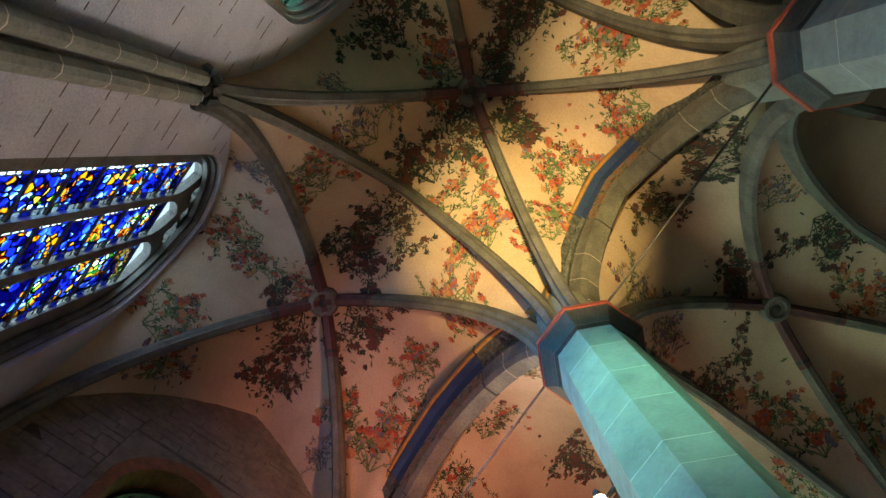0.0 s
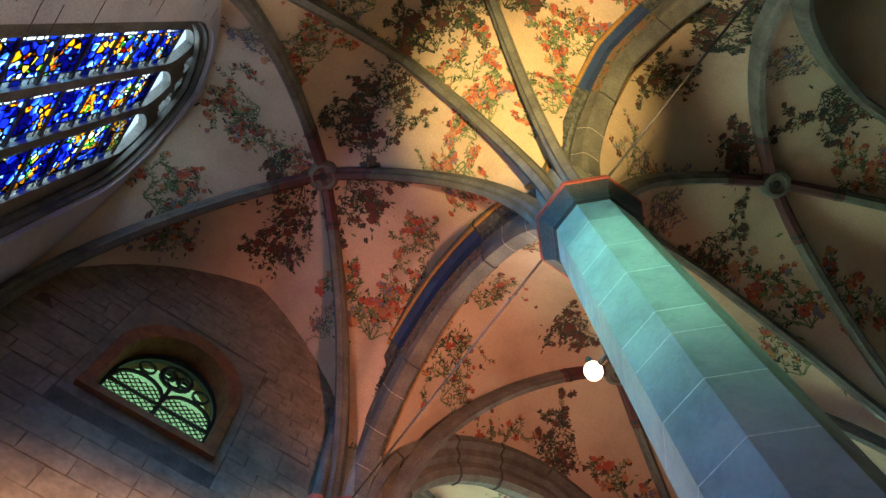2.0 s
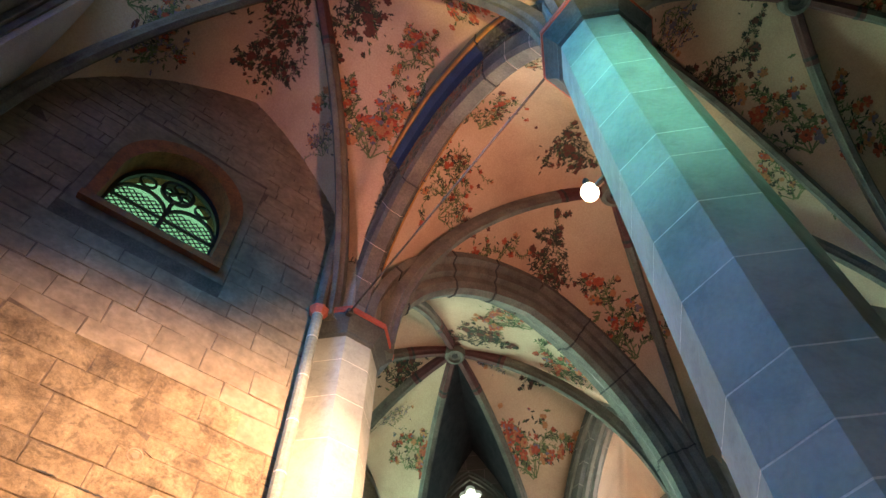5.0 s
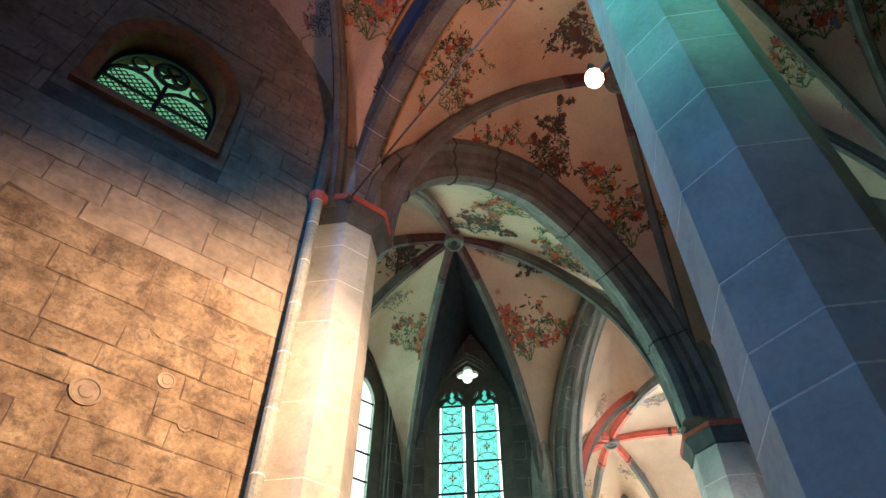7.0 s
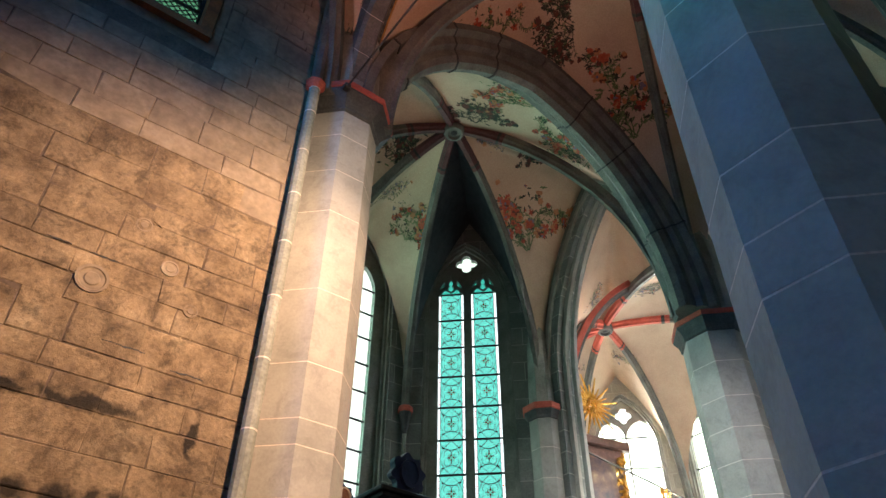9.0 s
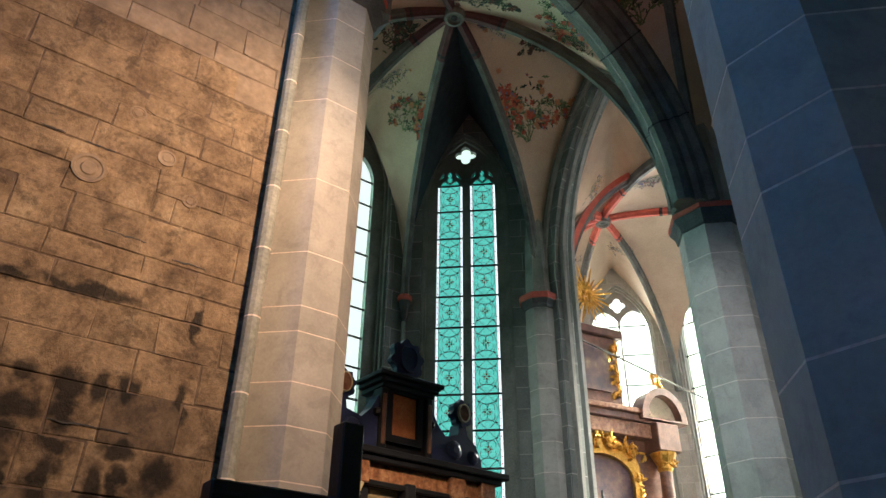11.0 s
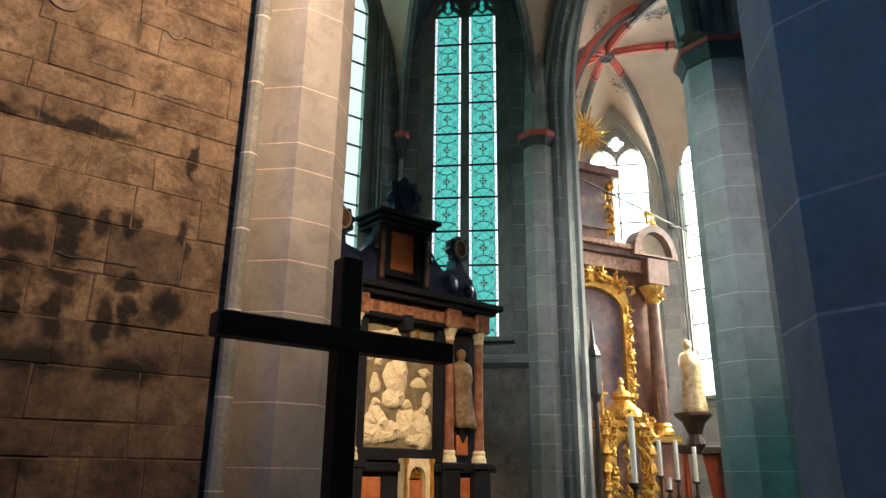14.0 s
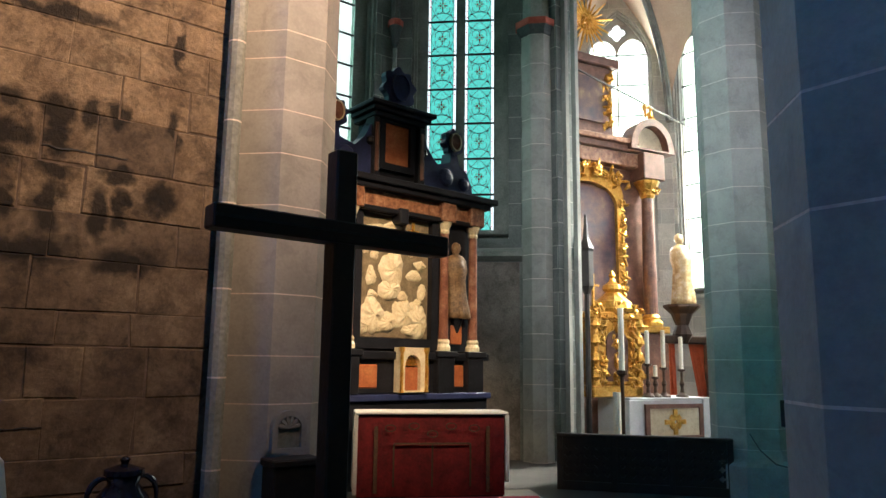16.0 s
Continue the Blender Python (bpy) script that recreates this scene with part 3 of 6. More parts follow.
def arcade(a, b, mid, otop, itop, painted):
    """An arcade arch between piers at y = a and b: carved hollows, a painted crown between dark bands."""
    ob = thing("arcade_arch", "thick grey stone arcade arch with carved hollows and painted crown", "arch", kind="structure")
    for e, face in ((a, 0.34), (b, -0.34)):
        outer = rise((ARC, e, 9.15), (ARC, mid, otop), 26)
        inner = rise((ARC, e + face, 8.75), (ARC, mid, itop), 26)
        part("arch_half", loft(outer, inner, ARCSEC), RIB, ob)
        lo_o, lo_i, hi_o, hi_i = outer[:painted + 1], inner[:painted + 1], outer[painted:], inner[painted:]
        n = len(ARCSEC) - 1
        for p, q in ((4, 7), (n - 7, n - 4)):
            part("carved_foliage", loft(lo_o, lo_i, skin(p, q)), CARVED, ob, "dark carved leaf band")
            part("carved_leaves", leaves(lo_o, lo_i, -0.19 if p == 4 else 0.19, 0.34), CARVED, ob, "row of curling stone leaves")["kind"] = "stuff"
        for p, q in ((4, 6), (n - 6, n - 4)):
            part("painted_band", loft(hi_o, hi_i, skin(p, q)), BLUE, ob, "blue painted hollow")
        for p, q in ((1, 3), (n - 3, n - 1)):
            part("painted_edge", loft(outer, inner, skin(p, q, 0.006)), ORANGEPAINT, ob, "ochre painted edge")
        for p, q in ((7, 9), (n - 9, n - 7)):
            part("painted_soffit", loft(hi_o, hi_i, skin(p, q, 0.008)), SOFFIT, ob, "soffit painted with scrolls")
        for k in (4, 9, 14):
            if k < painted:
                part("joint", loft([outer[k], outer[k].lerp(outer[k + 1], 0.05)], [inner[k], inner[k].lerp(inner[k + 1], 0.05)], [(x * 1.015, f + 0.006) for x, f in ARCSEC]), MORTAR, ob, "light mortar joint")
        o1, i1 = outer[painted], inner[painted]
        part("band", loft([o1, o1.lerp(outer[painted + 1], 0.16)], [i1, i1.lerp(inner[painted + 1], 0.16)], [(x * 1.04, f + 0.02) for x, f in ARCSEC]), DARK, ob, "black painted band")
    return ob


arch("transverse_arch", "grey stone transverse rib", (W, 0.82), (2.0, 0.75), 8.5, 12.45, RIBSEC)
arch("transverse_arch", "grey stone transverse rib", (W, -2.77), (2.0, -2.77), 8.5, 12.45, RIBSEC)
arcade(-2.77, 0.75, -1.01, 12.12, 11.42, 20)
arcade(0.75, 5.25, 3.1, 11.72, 10.9, 18)
arcade(-6.6, -2.77, -4.7, 12.1, 11.4, 20)
arch("nave_rib", "grey stone transverse rib", (2.7, 0.75), (9.3, 0.75), CAP, 12.75, RIBSEC)
arch("nave_rib", "grey stone transverse rib", (2.7, -2.77), (9.3, -2.77), CAP, 12.75, RIBSEC)
TRI = arch("triumphal_arch", "heavy moulded stone arch between the piers", (2.62, 5.3), (9.02, 5.3), CAP, 11.95, TRISEC)
for e in ((2.62, 5.3), (9.02, 5.3)):
    pts = rise((*e, CAP), (5.82, 5.3, 11.95), 20)
    for q in (6, 12, 16):
        part("band", sweep([pts[q], pts[q].lerp(pts[q + 1], 0.1)], [(x * 1.04, z * 1.04 - 0.01) for x, z in TRISEC]), DARK, TRI, "black painted band")

# ---------- apse beyond the arch ----------
K = [P3, (9.5, 9.3), (7.42, 11.31), (4.58, 11.31), (2.5, 9.3), P2]
D = (6.0, 7.74, 13.05)


def side(a, b):
    """Local x from a to b in plan, depth outwards."""
    d = Vector((b[0] - a[0], b[1] - a[1], 0))
    L = d.length
    d /= L
    n = Vector((-d.y, d.x, 0))
    return Matrix(((d.x, n.x, 0, a[0]), (d.y, n.y, 0, a[1]), (0, 0, 1, 0), (0, 0, 0, 1))), L


def apse(K, boss, holes, label, mat, red=False, kcap=8.5, tops=(13.45, 13.5, 12.9, 12.9, 12.9)):
    for i, (a, b) in enumerate(zip(K, K[1:])):
        m, L = side(b, a)
        if holes[i] == "open":
            continue
        ob = part("wall_apse", slab([(0, 0), (L, 0), (L, 13.6), (0, 13.6)], (holes[i] if isinstance(holes[i][0], list) else [holes[i]]) if holes[i] else [], 0.55), mat)
        ob.matrix_world = m
        tagged(ob, label, "wall", kind="structure")
    grid, dark = ([], []), ([], [])
    for i, (a, b) in enumerate(zip(K, K[1:])):
        mid = ((a[0] + b[0]) / 2, (a[1] + b[1]) / 2, tops[i])
        for c in (a, b):
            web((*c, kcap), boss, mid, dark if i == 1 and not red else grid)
    # this cell carries its shade as a near-black colour
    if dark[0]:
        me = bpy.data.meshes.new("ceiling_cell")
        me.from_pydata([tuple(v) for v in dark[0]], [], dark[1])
        me.materials.append(CELLSHADE)
        tagged(new("ceiling_cell", me), "vault cell over the teal window, near-black with shade put into its colour", "ceiling", kind="structure")
    f = ((K[0][0] + K[-1][0]) / 2, K[0][1], 12.05 if K[-1] is P2 else 12.7)
    for c in (K[0], K[-1]):
        web((*c, kcap), boss, f, grid)
    me = bpy.data.meshes.new("ceiling_apse")
    me.from_pydata([tuple(v) for v in grid[0]], [], grid[1])
    bm = bmesh.new()
    bm.from_mesh(me)
    bpy.data.meshes.remove(me)
    bmesh.ops.remove_doubles(bm, verts=bm.verts, dist=0.002)
    ob = part("ceiling_apse", bm, PLASTER, smooth=True)
    tagged(ob, "cream plaster apse vault painted with flowers", "ceiling", kind="structure")
    VAULTS.append(ob)
    feet = []
    for c in K:
        d = Vector((boss[0] - c[0], boss[1] - c[1], 0)).normalized() * (0.5 if c in (P2, P3) else 0.12)
        feet.append((c[0] + d.x, c[1] + d.y, kcap))
    ribs(boss, feet, 0.22, red)


OPEN = pointed(0.45, 3.8, 0.002, 8.8, 12.95)
HD = pointed(0.36, 2.3, 4.05, 11.2, 12.9)
HX = pointed(0.45, 2.42, 4.05, 11.2, 12.9)
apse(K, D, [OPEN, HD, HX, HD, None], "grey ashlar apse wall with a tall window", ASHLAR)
E = (13.2, 10.4, 12.4)
KE = [(16.8, 4.7), (16.8, 11.3), (14.8, 13.4), (11.6, 13.4), (10.35, 11.5), (10.3, 9.5), (10.2, 4.7)]
HE1 = pointed(0.55, 2.45, 4.0, 10.3, 12.0)
HE2 = pointed(0.12, 1.7, 3.6, 10.3, 11.7)
# unseen opening, added only to let light onto the gilded altar
HE4 = pointed(3.4, 5.4, 3.6, 10.3, 11.7)
HE3 = pointed(0.6, 2.6, 4.0, 10.3, 12.0)
apse(KE, E, [[HE2, HE4], HE1, HE3, HE1, None, "open"], "pale plastered choir wall with a tall window", PALEASHLAR, True, tops=(12.6, 12.6, 12.6, 12.6, 12.6, 13.4))


CA = arch("choir_arch", "grey stone choir rib with red painted edges", (10.3, 9.4), (16.8, 7.2), 8.3, 13.0, RIBSEC)
for e in ((10.3, 9.4), (16.8, 7.2)):
    pts = rise((*e, 8.3), (13.55, 8.3, 13.0), 20)
    for x0, x1 in ((-0.2, -0.09), (0.09, 0.2)):
        part("painted_edge", sweep(pts, [(x0, 0.1), (x0, -0.03), (x1, -0.03), (x1, 0.1)]), RED, CA, "red painted edge")

# ---------- windows ----------
SKYGLOW = glow("bright_sky", (0.93, 1.0, 0.95), 2.6)
SUNGLOW = glow("hazy_sun_sky", (1.0, 0.98, 0.9), 10.0)


def backdrop(m, x0, x1, z0, z1, mat, y=0.9):
    ob = part("backdrop", box(x0, x1, y, y + 0.02, z0, z1), mat)
    ob.matrix_world = m
    ob.visible_shadow = False
    return tagged(ob, "bright hazy sky outside the window", "sky", kind="structure")


def stained(name):
    """Old stained glass: small pieces in deep colours between dark leads."""
    m = bpy.data.materials.new(name)
    m.use_nodes = True
    n, l = m.node_tree.nodes, m.node_tree.links
    n.remove(n["Principled BSDF"])
    tc, mp = n.new("ShaderNodeNewGeometry"), n.new("ShaderNodeMapping")
    mp.inputs["Scale"].default_value = (1, 11, 8)
    vo, ed = n.new("ShaderNodeTexVoronoi"), n.new("ShaderNodeTexVoronoi")
    ed.feature = "DISTANCE_TO_EDGE"
    l.new(tc.outputs["Position"], mp.inputs[0])
    for v in (vo, ed):
        v.inputs["Scale"].default_value = 1
        l.new(mp.outputs[0], v.inputs["Vector"])
    sep = n.new("ShaderNodeSeparateColor")
    l.new(vo.outputs["Color"], sep.inputs[0])
    big = n.new("ShaderNodeTexNoise")
    big.inputs["Scale"].default_value = 1.7
    l.new(tc.outputs["Position"], big.inputs["Vector"])
    add = n.new("ShaderNodeMath")
    add.operation = "MULTIPLY_ADD"
    l.new(big.outputs[0], add.inputs[0])
    add.inputs[1].default_value = 1.9
    sub = n.new("ShaderNodeMath")
    sub.operation = "MULTIPLY_ADD"
    l.new(sep.outputs[0], sub.inputs[0])
    sub.inputs[1].default_value, sub.inputs[2].default_value = 0.62, -0.72
    l.new(sub.outputs[0], add.inputs[2])
    ramp = n.new("ShaderNodeValToRGB")
    ramp.color_ramp.interpolation = "CONSTANT"
    e = ramp.color_ramp.elements
    palette = [(0.0, (0.005, 0.02, 0.2)), (0.3, (0.02, 0.1, 0.6)), (0.42, (0.1, 0.3, 0.85)), (0.5, (0.5, 0.7, 0.95)), (0.55, (0.01, 0.03, 0.25)), (0.6, (0.8, 0.42, 0.05)), (0.68, (0.3, 0.03, 0.02)), (0.73, (0.8, 0.55, 0.15)), (0.82, (0.03, 0.3, 0.08)), (0.88, (0.85, 0.8, 0.6))]
    e[0].position, e[0].color = 0.0, (*palette[0][1], 1)
    e[1].position, e[1].color = 0.3, (*palette[1][1], 1)
    for pos, c in palette[2:]:
        x = e.new(pos)
        x.color = (*c, 1)
    l.new(add.outputs[0], ramp.inputs[0])
    step = n.new("ShaderNodeMath")
    step.operation = "GREATER_THAN"
    step.inputs[1].default_value = 0.06
    l.new(ed.outputs["Distance"], step.inputs[0])
    mix = n.new("ShaderNodeMix")
    mix.data_type = "RGBA"
    mix.inputs[6].default_value = (0.004, 0.004, 0.006, 1)
    l.new(step.outputs[0], mix.inputs[0])
    l.new(ramp.outputs[0], mix.inputs[7])
    tr, gl, mx = n.new("ShaderNodeBsdfTransparent"), n.new("ShaderNodeBsdfGlossy"), n.new("ShaderNodeMixShader")
    gl.inputs["Roughness"].default_value = 0.25
    mx.inputs[0].default_value = 0.05
    l.new(mix.outputs[2], tr.inputs[0])
    l.new(tr.outputs[0], mx.inputs[1])
    l.new(gl.outputs[0], mx.inputs[2])
    l.new(mx.outputs[0], n["Material Output"].inputs[0])
    return m


STAINED = stained("stained_glass")
WHITEGLASS = glass("white_glass", (0.95, 0.97, 0.95))
SEAGLASS = glass("pale_sea_green_glass", (0.5, 0.75, 0.65))
TEALGLASS = glass("teal_glass", (0.4, 0.74, 0.66))
PALETEAL = glass("pale_teal_glass", (0.25, 0.6, 0.52))
REDGLASS = glass("red_glass", (0.7, 0.1, 0.05))
GREENGLASS = glass("green_glass", (0.52, 0.75, 0.6))
BLUEGLASS = glass("blue_glass", (0.03, 0.15, 0.7))
CLEARGLASS = glass("clear_old_glass", (0.95, 0.98, 0.9))


def quatre(cx, cz, r, lobes=4, n=7):
    """The outline of a quatrefoil opening."""
    out = []
    for k in range(lobes):
        a0 = 2 * math.pi * k / lobes
        ox, oz = cx + r * 0.55 * math.cos(a0), cz + r * 0.55 * math.sin(a0)
        for i in range(n):
            a = a0 - 1.75 + 3.5 * i / (n - 1)
            out.append((ox + r * 0.42 * math.cos(a), oz + r * 0.42 * math.sin(a)))
    return out


def pane_plain(mat):
    def make(w, h):
        return [("glass", box(-w / 2, w / 2, -0.004, 0.004, 0, h), mat, "")]
    return make


def pane_stained(w, h):
    """Stained glass with a broken border of white and blue pieces."""
    r = random.Random(11)
    white, blue, lead = bmesh.new(), bmesh.new(), bmesh.new()
    for sx in (-1, 1):
        z = 0.0
        while z < h - 0.001:
            k = r.uniform(0.07, 0.16)
            box(sx * (w / 2 - 0.07), sx * w / 2, -0.004, 0.004, z, min(z + k, h), bm=white if r.random() < 0.72 else blue)
            strip(lead, [(sx * (w / 2 - 0.07), z), (sx * w / 2, z + 0.01)], 0.014, -0.008, 0.0)
            z += k
        strip(lead, [(sx * (w / 2 - 0.07), 0), (sx * (w / 2 - 0.07), h)], 0.014, -0.008, 0.0)
    return [("glass", box(-w / 2 + 0.07, w / 2 - 0.07, -0.004, 0.004, 0, h), STAINED, ""), ("white_pieces", white, WHITEGLASS, ""), ("blue_pieces", blue, BLUEGLASS, ""), ("leads", lead, LEAD, "")]


def strip(bm, pts, width, y0, y1):
    """A flat lead along points (x, z)."""
    for (x0, z0), (x1, z1) in zip(pts, pts[1:]):
        d = math.hypot(x1 - x0, z1 - z0) or 1
        nx, nz = -(z1 - z0) / d * width / 2, (x1 - x0) / d * width / 2
        q = [(x0 + nx, z0 + nz), (x1 + nx, z1 + nz), (x1 - nx, z1 - nz), (x0 - nx, z0 - nz)]
        a = [bm.verts.new((x, y0, z)) for x, z in q]
        b = [bm.verts.new((x, y1, z)) for x, z in q]
        bm.faces.new(a)
        bm.faces.new(b[::-1])
        for i in range(4):
            bm.faces.new((a[i], b[i], b[(i + 1) % 4], a[(i + 1) % 4]))


def pane_teal(w, h):
    """A teal ornamental pane: ring, scrolls, a small red cross and a beaded red and white edge."""
    b = 0.055
    out = [("glass", box(-w / 2 + b, w / 2 - b, -0.003, 0.003, 0, h), TEALGLASS, "")]
    light, red, lead = bmesh.new(), bmesh.new(), bmesh.new()
    k = 11
    for i in range(k):
        z = h * (i + 0.1) / k
        for sx in (-1, 1):
            box(sx * (w / 2 - b + 0.012), sx * (w / 2 - 0.018), -0.003, 0.003, z, z + h / k * 0.5, bm=red if i % 2 else light)
    cz = h / 2
    for dx, dz in ((1, 0), (0, 1), (-1, 0), (0, -1)):
        box(dx * 0.045 - 0.02, dx * 0.045 + 0.02, -0.009, -0.005, cz + dz * 0.045 - 0.02, cz + dz * 0.045 + 0.02, bm=red)
        box(dx * 0.085 - 0.012, dx * 0.085 + 0.012, -0.009, -0.005, cz + dz * 0.085 - 0.012, cz + dz * 0.085 + 0.012, bm=lead)
    box(-0.018, 0.018, -0.009, -0.005, cz - 0.018, cz + 0.018, bm=light)
    for dx in (-1, 1):
        for dz in (-1, 1):
            box(dx * 0.05 - 0.02, dx * 0.05 + 0.02, -0.013, -0.01, cz + dz * 0.05 - 0.02, cz + dz * 0.05 + 0.02, bm=light)
    q = w / 2 - b
    for sx in (-1, 1):
        for sz in (-1, 1):
            ring = [(sx * (0.075 + 0.075 * math.cos(t)), cz + sz * (0.085 + 0.085 * math.sin(t))) for t in [-0.5 + j * 0.38 for j in range(11)]]
            strip(lead, ring, 0.011, -0.008, 0.0)
            arc = [(sx * q * math.sin(t), cz + sz * (h / 2) * (1 - 0.55 * math.cos(t))) for t in [j * math.pi / 2 / 8 for j in range(9)]]
            strip(lead, arc, 0.011, -0.008, 0.0)
            strip(lead, [(0, cz + sz * h / 2), (sx * 0.6 * q, cz + sz * h * 0.3), (sx * q, cz + sz * 0.02)], 0.01, -0.008, 0.0)
            strip(lead, [(sx * 0.16, cz + sz * 0.2), (sx * 0.19, cz + sz * 0.23)], 0.03, -0.008, 0.0)
    for sx in (-1, 1):
        strip(lead, [(sx * q, 0), (sx * q, h)], 0.012, -0.008, 0)
    return out + [("beads", light, CLEARGLASS, ""), ("red_pieces", red, REDGLASS, ""), ("leads", lead, LEAD, "")]


def window(name, label, m, spans, z0, zs, za, hole, glassfn, row=0.7, setback=0.28, top_foil=None, mat=None, head=0.5, tipmat=None):
    """A traceried window in a wall at m: lancet lights with panes between iron bars, a stone frame and a sill."""
    mat = mat or STONE
    win = thing(name, label, "window", kind="structure")
    win.matrix_world = m
    tint = glassfn in (pane_stained, pane_teal) or name == "window_2"
    x0, x1 = hole[0][0], hole[1][0]
    lights = [pointed(a, b, z0, zs, zs + head, 6) for a, b in spans]
    foils = [quatre(*f) for f in top_foil or ()]
    outer = pointed(x0 + 0.003, x1 - 0.003, z0 - 0.12, hole[2][1] - 0.002, max(z for x, z in hole) - 0.004)
    part("tracery", slab(outer, lights + foils, 0.12, Matrix.Translation((0, setback - 0.05, 0))), mat, win, "stone mullions and tracery")
    inset = [(0.1, 0.14), (0.05, 0.06)]
    for grow, back in inset:
        ring = pointed(x0 + 0.01, x1 - 0.01, z0 - 0.1, hole[2][1], max(z for x, z in hole) - 0.01)
        inner = pointed(x0 + grow, x1 - grow, z0 - 0.02, hole[2][1], max(z for x, z in hole) - grow * 1.4)
        part("moulding", slab(ring, [inner], 0.07, Matrix.Translation((0, back, 0))), mat, win)
    part("window_sill", slab([(0.0, 0.0), (setback + 0.05, 0.0), (setback + 0.05, 0.3), (0, 0.06)], [], x1 - x0 - 0.02, Matrix(((0, 1, 0, x0 + 0.01), (1, 0, 0, 0), (0, 0, 1, z0 - 0.36), (0, 0, 0, 1)))), mat, win)
    for a, b in spans:
        w = b - a
        shared = None
        rows = max(1, round((zs - z0) / row))
        h = (zs - z0) / rows
        for r in range(rows):
            pane = new("pane")
            pane.parent = win
            pane.location = ((a + b) / 2, setback, z0 + r * h)
            if shared is None:
                shared = []
                for nm, bm, mt, lb in glassfn(w, h):
                    ob = part(nm, bm, mt, pane, lb)
                    shared.append((nm, ob.data))
                    ob.visible_shadow = tint
            else:
                for nm, data in shared:
                    ob = new(nm, data)
                    ob.parent = pane
                    ob.visible_shadow = tint
            bar = part("bar", box(a - 0.02, b + 0.02, setback - 0.03, setback - 0.006, z0 + (r + 1) * h - 0.02, z0 + (r + 1) * h + 0.02), LEAD, win, "dark iron bar")
        tip = part("pane", slab(pointed(a, b, zs, zs + 0.001, zs + head, 6)[2:], [], 0.008, Matrix.Translation((0, setback, 0))), tipmat or bpy.data.materials[shared[0][1].materials[0].name], win)
        tip.visible_shadow = False
        if glassfn is pane_teal:
            foil = bmesh.new()
            c = (a + b) / 2
            for sx in (-1, 1):
                strip(foil, [(c + sx * (w / 2), zs), (c + sx * w * 0.36, zs + head * 0.3), (c + sx * w * 0.12, zs + head * 0.42), (c + sx * w * 0.2, zs + head * 0.62), (c + sx * 0.02, zs + head * 0.95)], 0.1, setback - 0.05, setback - 0.01)
                strip(foil, [(c, zs + head * 0.1), (c + sx * w * 0.2, zs + head * 0.3)], 0.03, setback - 0.05, setback - 0.01)
            part("foils", foil, mat, win, "dark cusped tracery")
    for f in top_foil or ():
        tip = part("pane", turned([(f[2], 0), (f[2], 0.008)], 12), CLEARGLASS if glassfn is pane_teal else WHITEGLASS, win)
        tip.matrix_local = Matrix.Translation((f[0], setback + 0.01, f[1])) @ pose(0, 0, 0, 90)
        tip.visible_shadow = False
    return win


MN = xz_on_x(XN)
# dark RIB puts the backlit shade of tracery and mouldings into their colour
window("window_1", "tall window of deep blue and gold stained glass", MN, [(1.95, 2.47), (2.58, 3.13), (3.24, 3.9)], 3.75, 11.0, 11.9, WIN1, pane_stained, 0.62, top_foil=[(2.5, 11.95, 0.2), (3.2, 11.9, 0.2), (2.88, 12.0, 0.12)], mat=RIB, head=0.65, tipmat=WHITEGLASS)
window("window_2", "tall pointed window with pale glass", MN, [(-2.1, -1.5), (-1.4, -0.85), (-0.75, -0.35)], 7.45, 10.6, 11.5, WIN0, pane_plain(SEAGLASS), 0.62, mat=GREYWALL)
backdrop(MN, 1.2, 4.7, 2.5, 13.0, glow("noon_sky", (0.5, 0.78, 1.0), 5.0))
backdrop(MN, -2.8, 0.3, 6.8, 13.0, glow("green_shaded_sky", (0.45, 1.0, 0.85), 1.0))
r = random.Random(3)
dash = bmesh.new()
for k in range(150):
    y, z = r.uniform(-0.1, 1.6), r.uniform(2.0, 12.0)
    z = round(z / 0.31) * 0.31
    L = r.uniform(0.05, 0.2)
    if not 0.6 < y + L / 2 < 1.02:
        strip(dash, [(y, z), (y + L, z + r.uniform(-0.006, 0.006))], 0.008, -0.004, 0.002)
dash.transform(MN)
ob = tagged(part("wall_joints", dash, material("red_brown_joint", [(0.1, 0.05, 0.05), (0.2, 0.1, 0.09)], 9, 0.9)), "broken red-brown joint lines on the north wall", "joints", kind="stuff")
mD = side(K[2], K[1])[0]
window("window_3", "tall two-light window of teal ornamental glass", mD, [(0.66, 1.24), (1.42, 2.0)], 4.25, 11.55, 12.8, HD, pane_teal, 0.74, setback=0.3, top_foil=[(1.33, 12.42, 0.27)], head=0.5, tipmat=PALETEAL)
LD = thing("string_course", "grey stone ledge under the apse window", "ledge", kind="structure")
LD.matrix_world = mD
part("ledge", slab([(-0.16, 3.7), (-0.02, 3.62), (0.0, 3.62), (0.0, 3.86), (-0.1, 3.84), (-0.16, 3.78)], [], 2.62, Matrix(((0, 1, 0, 0.05), (1, 0, 0, 0), (0, 0, 1, 0), (0, 0, 0, 1)))), STONE, LD)
part("plaster_field", box(1.2, 2.5, -0.022, -0.002, 0.0, 3.6, 0.006), LEDGEPLASTER, LD, "stained grey-brown plaster")
for k in range(12):
    part("quoin", box(2.5, 2.58 + 0.03 * (k % 2), -0.03, -0.002, 0.3 * k + 0.004, 0.3 * k + 0.296, 0.006), STONE, LD)
mX = side(K[3], K[2])[0]
window("window_4", "tall window of bright pale glass", mX, [(0.79, 1.37), (1.47, 2.06)], 4.25, 11.3, 12.6, HX, pane_plain(WHITEGLASS), 0.67, setback=0.3, top_foil=[(1.4, 12.35, 0.25)], head=0.62)
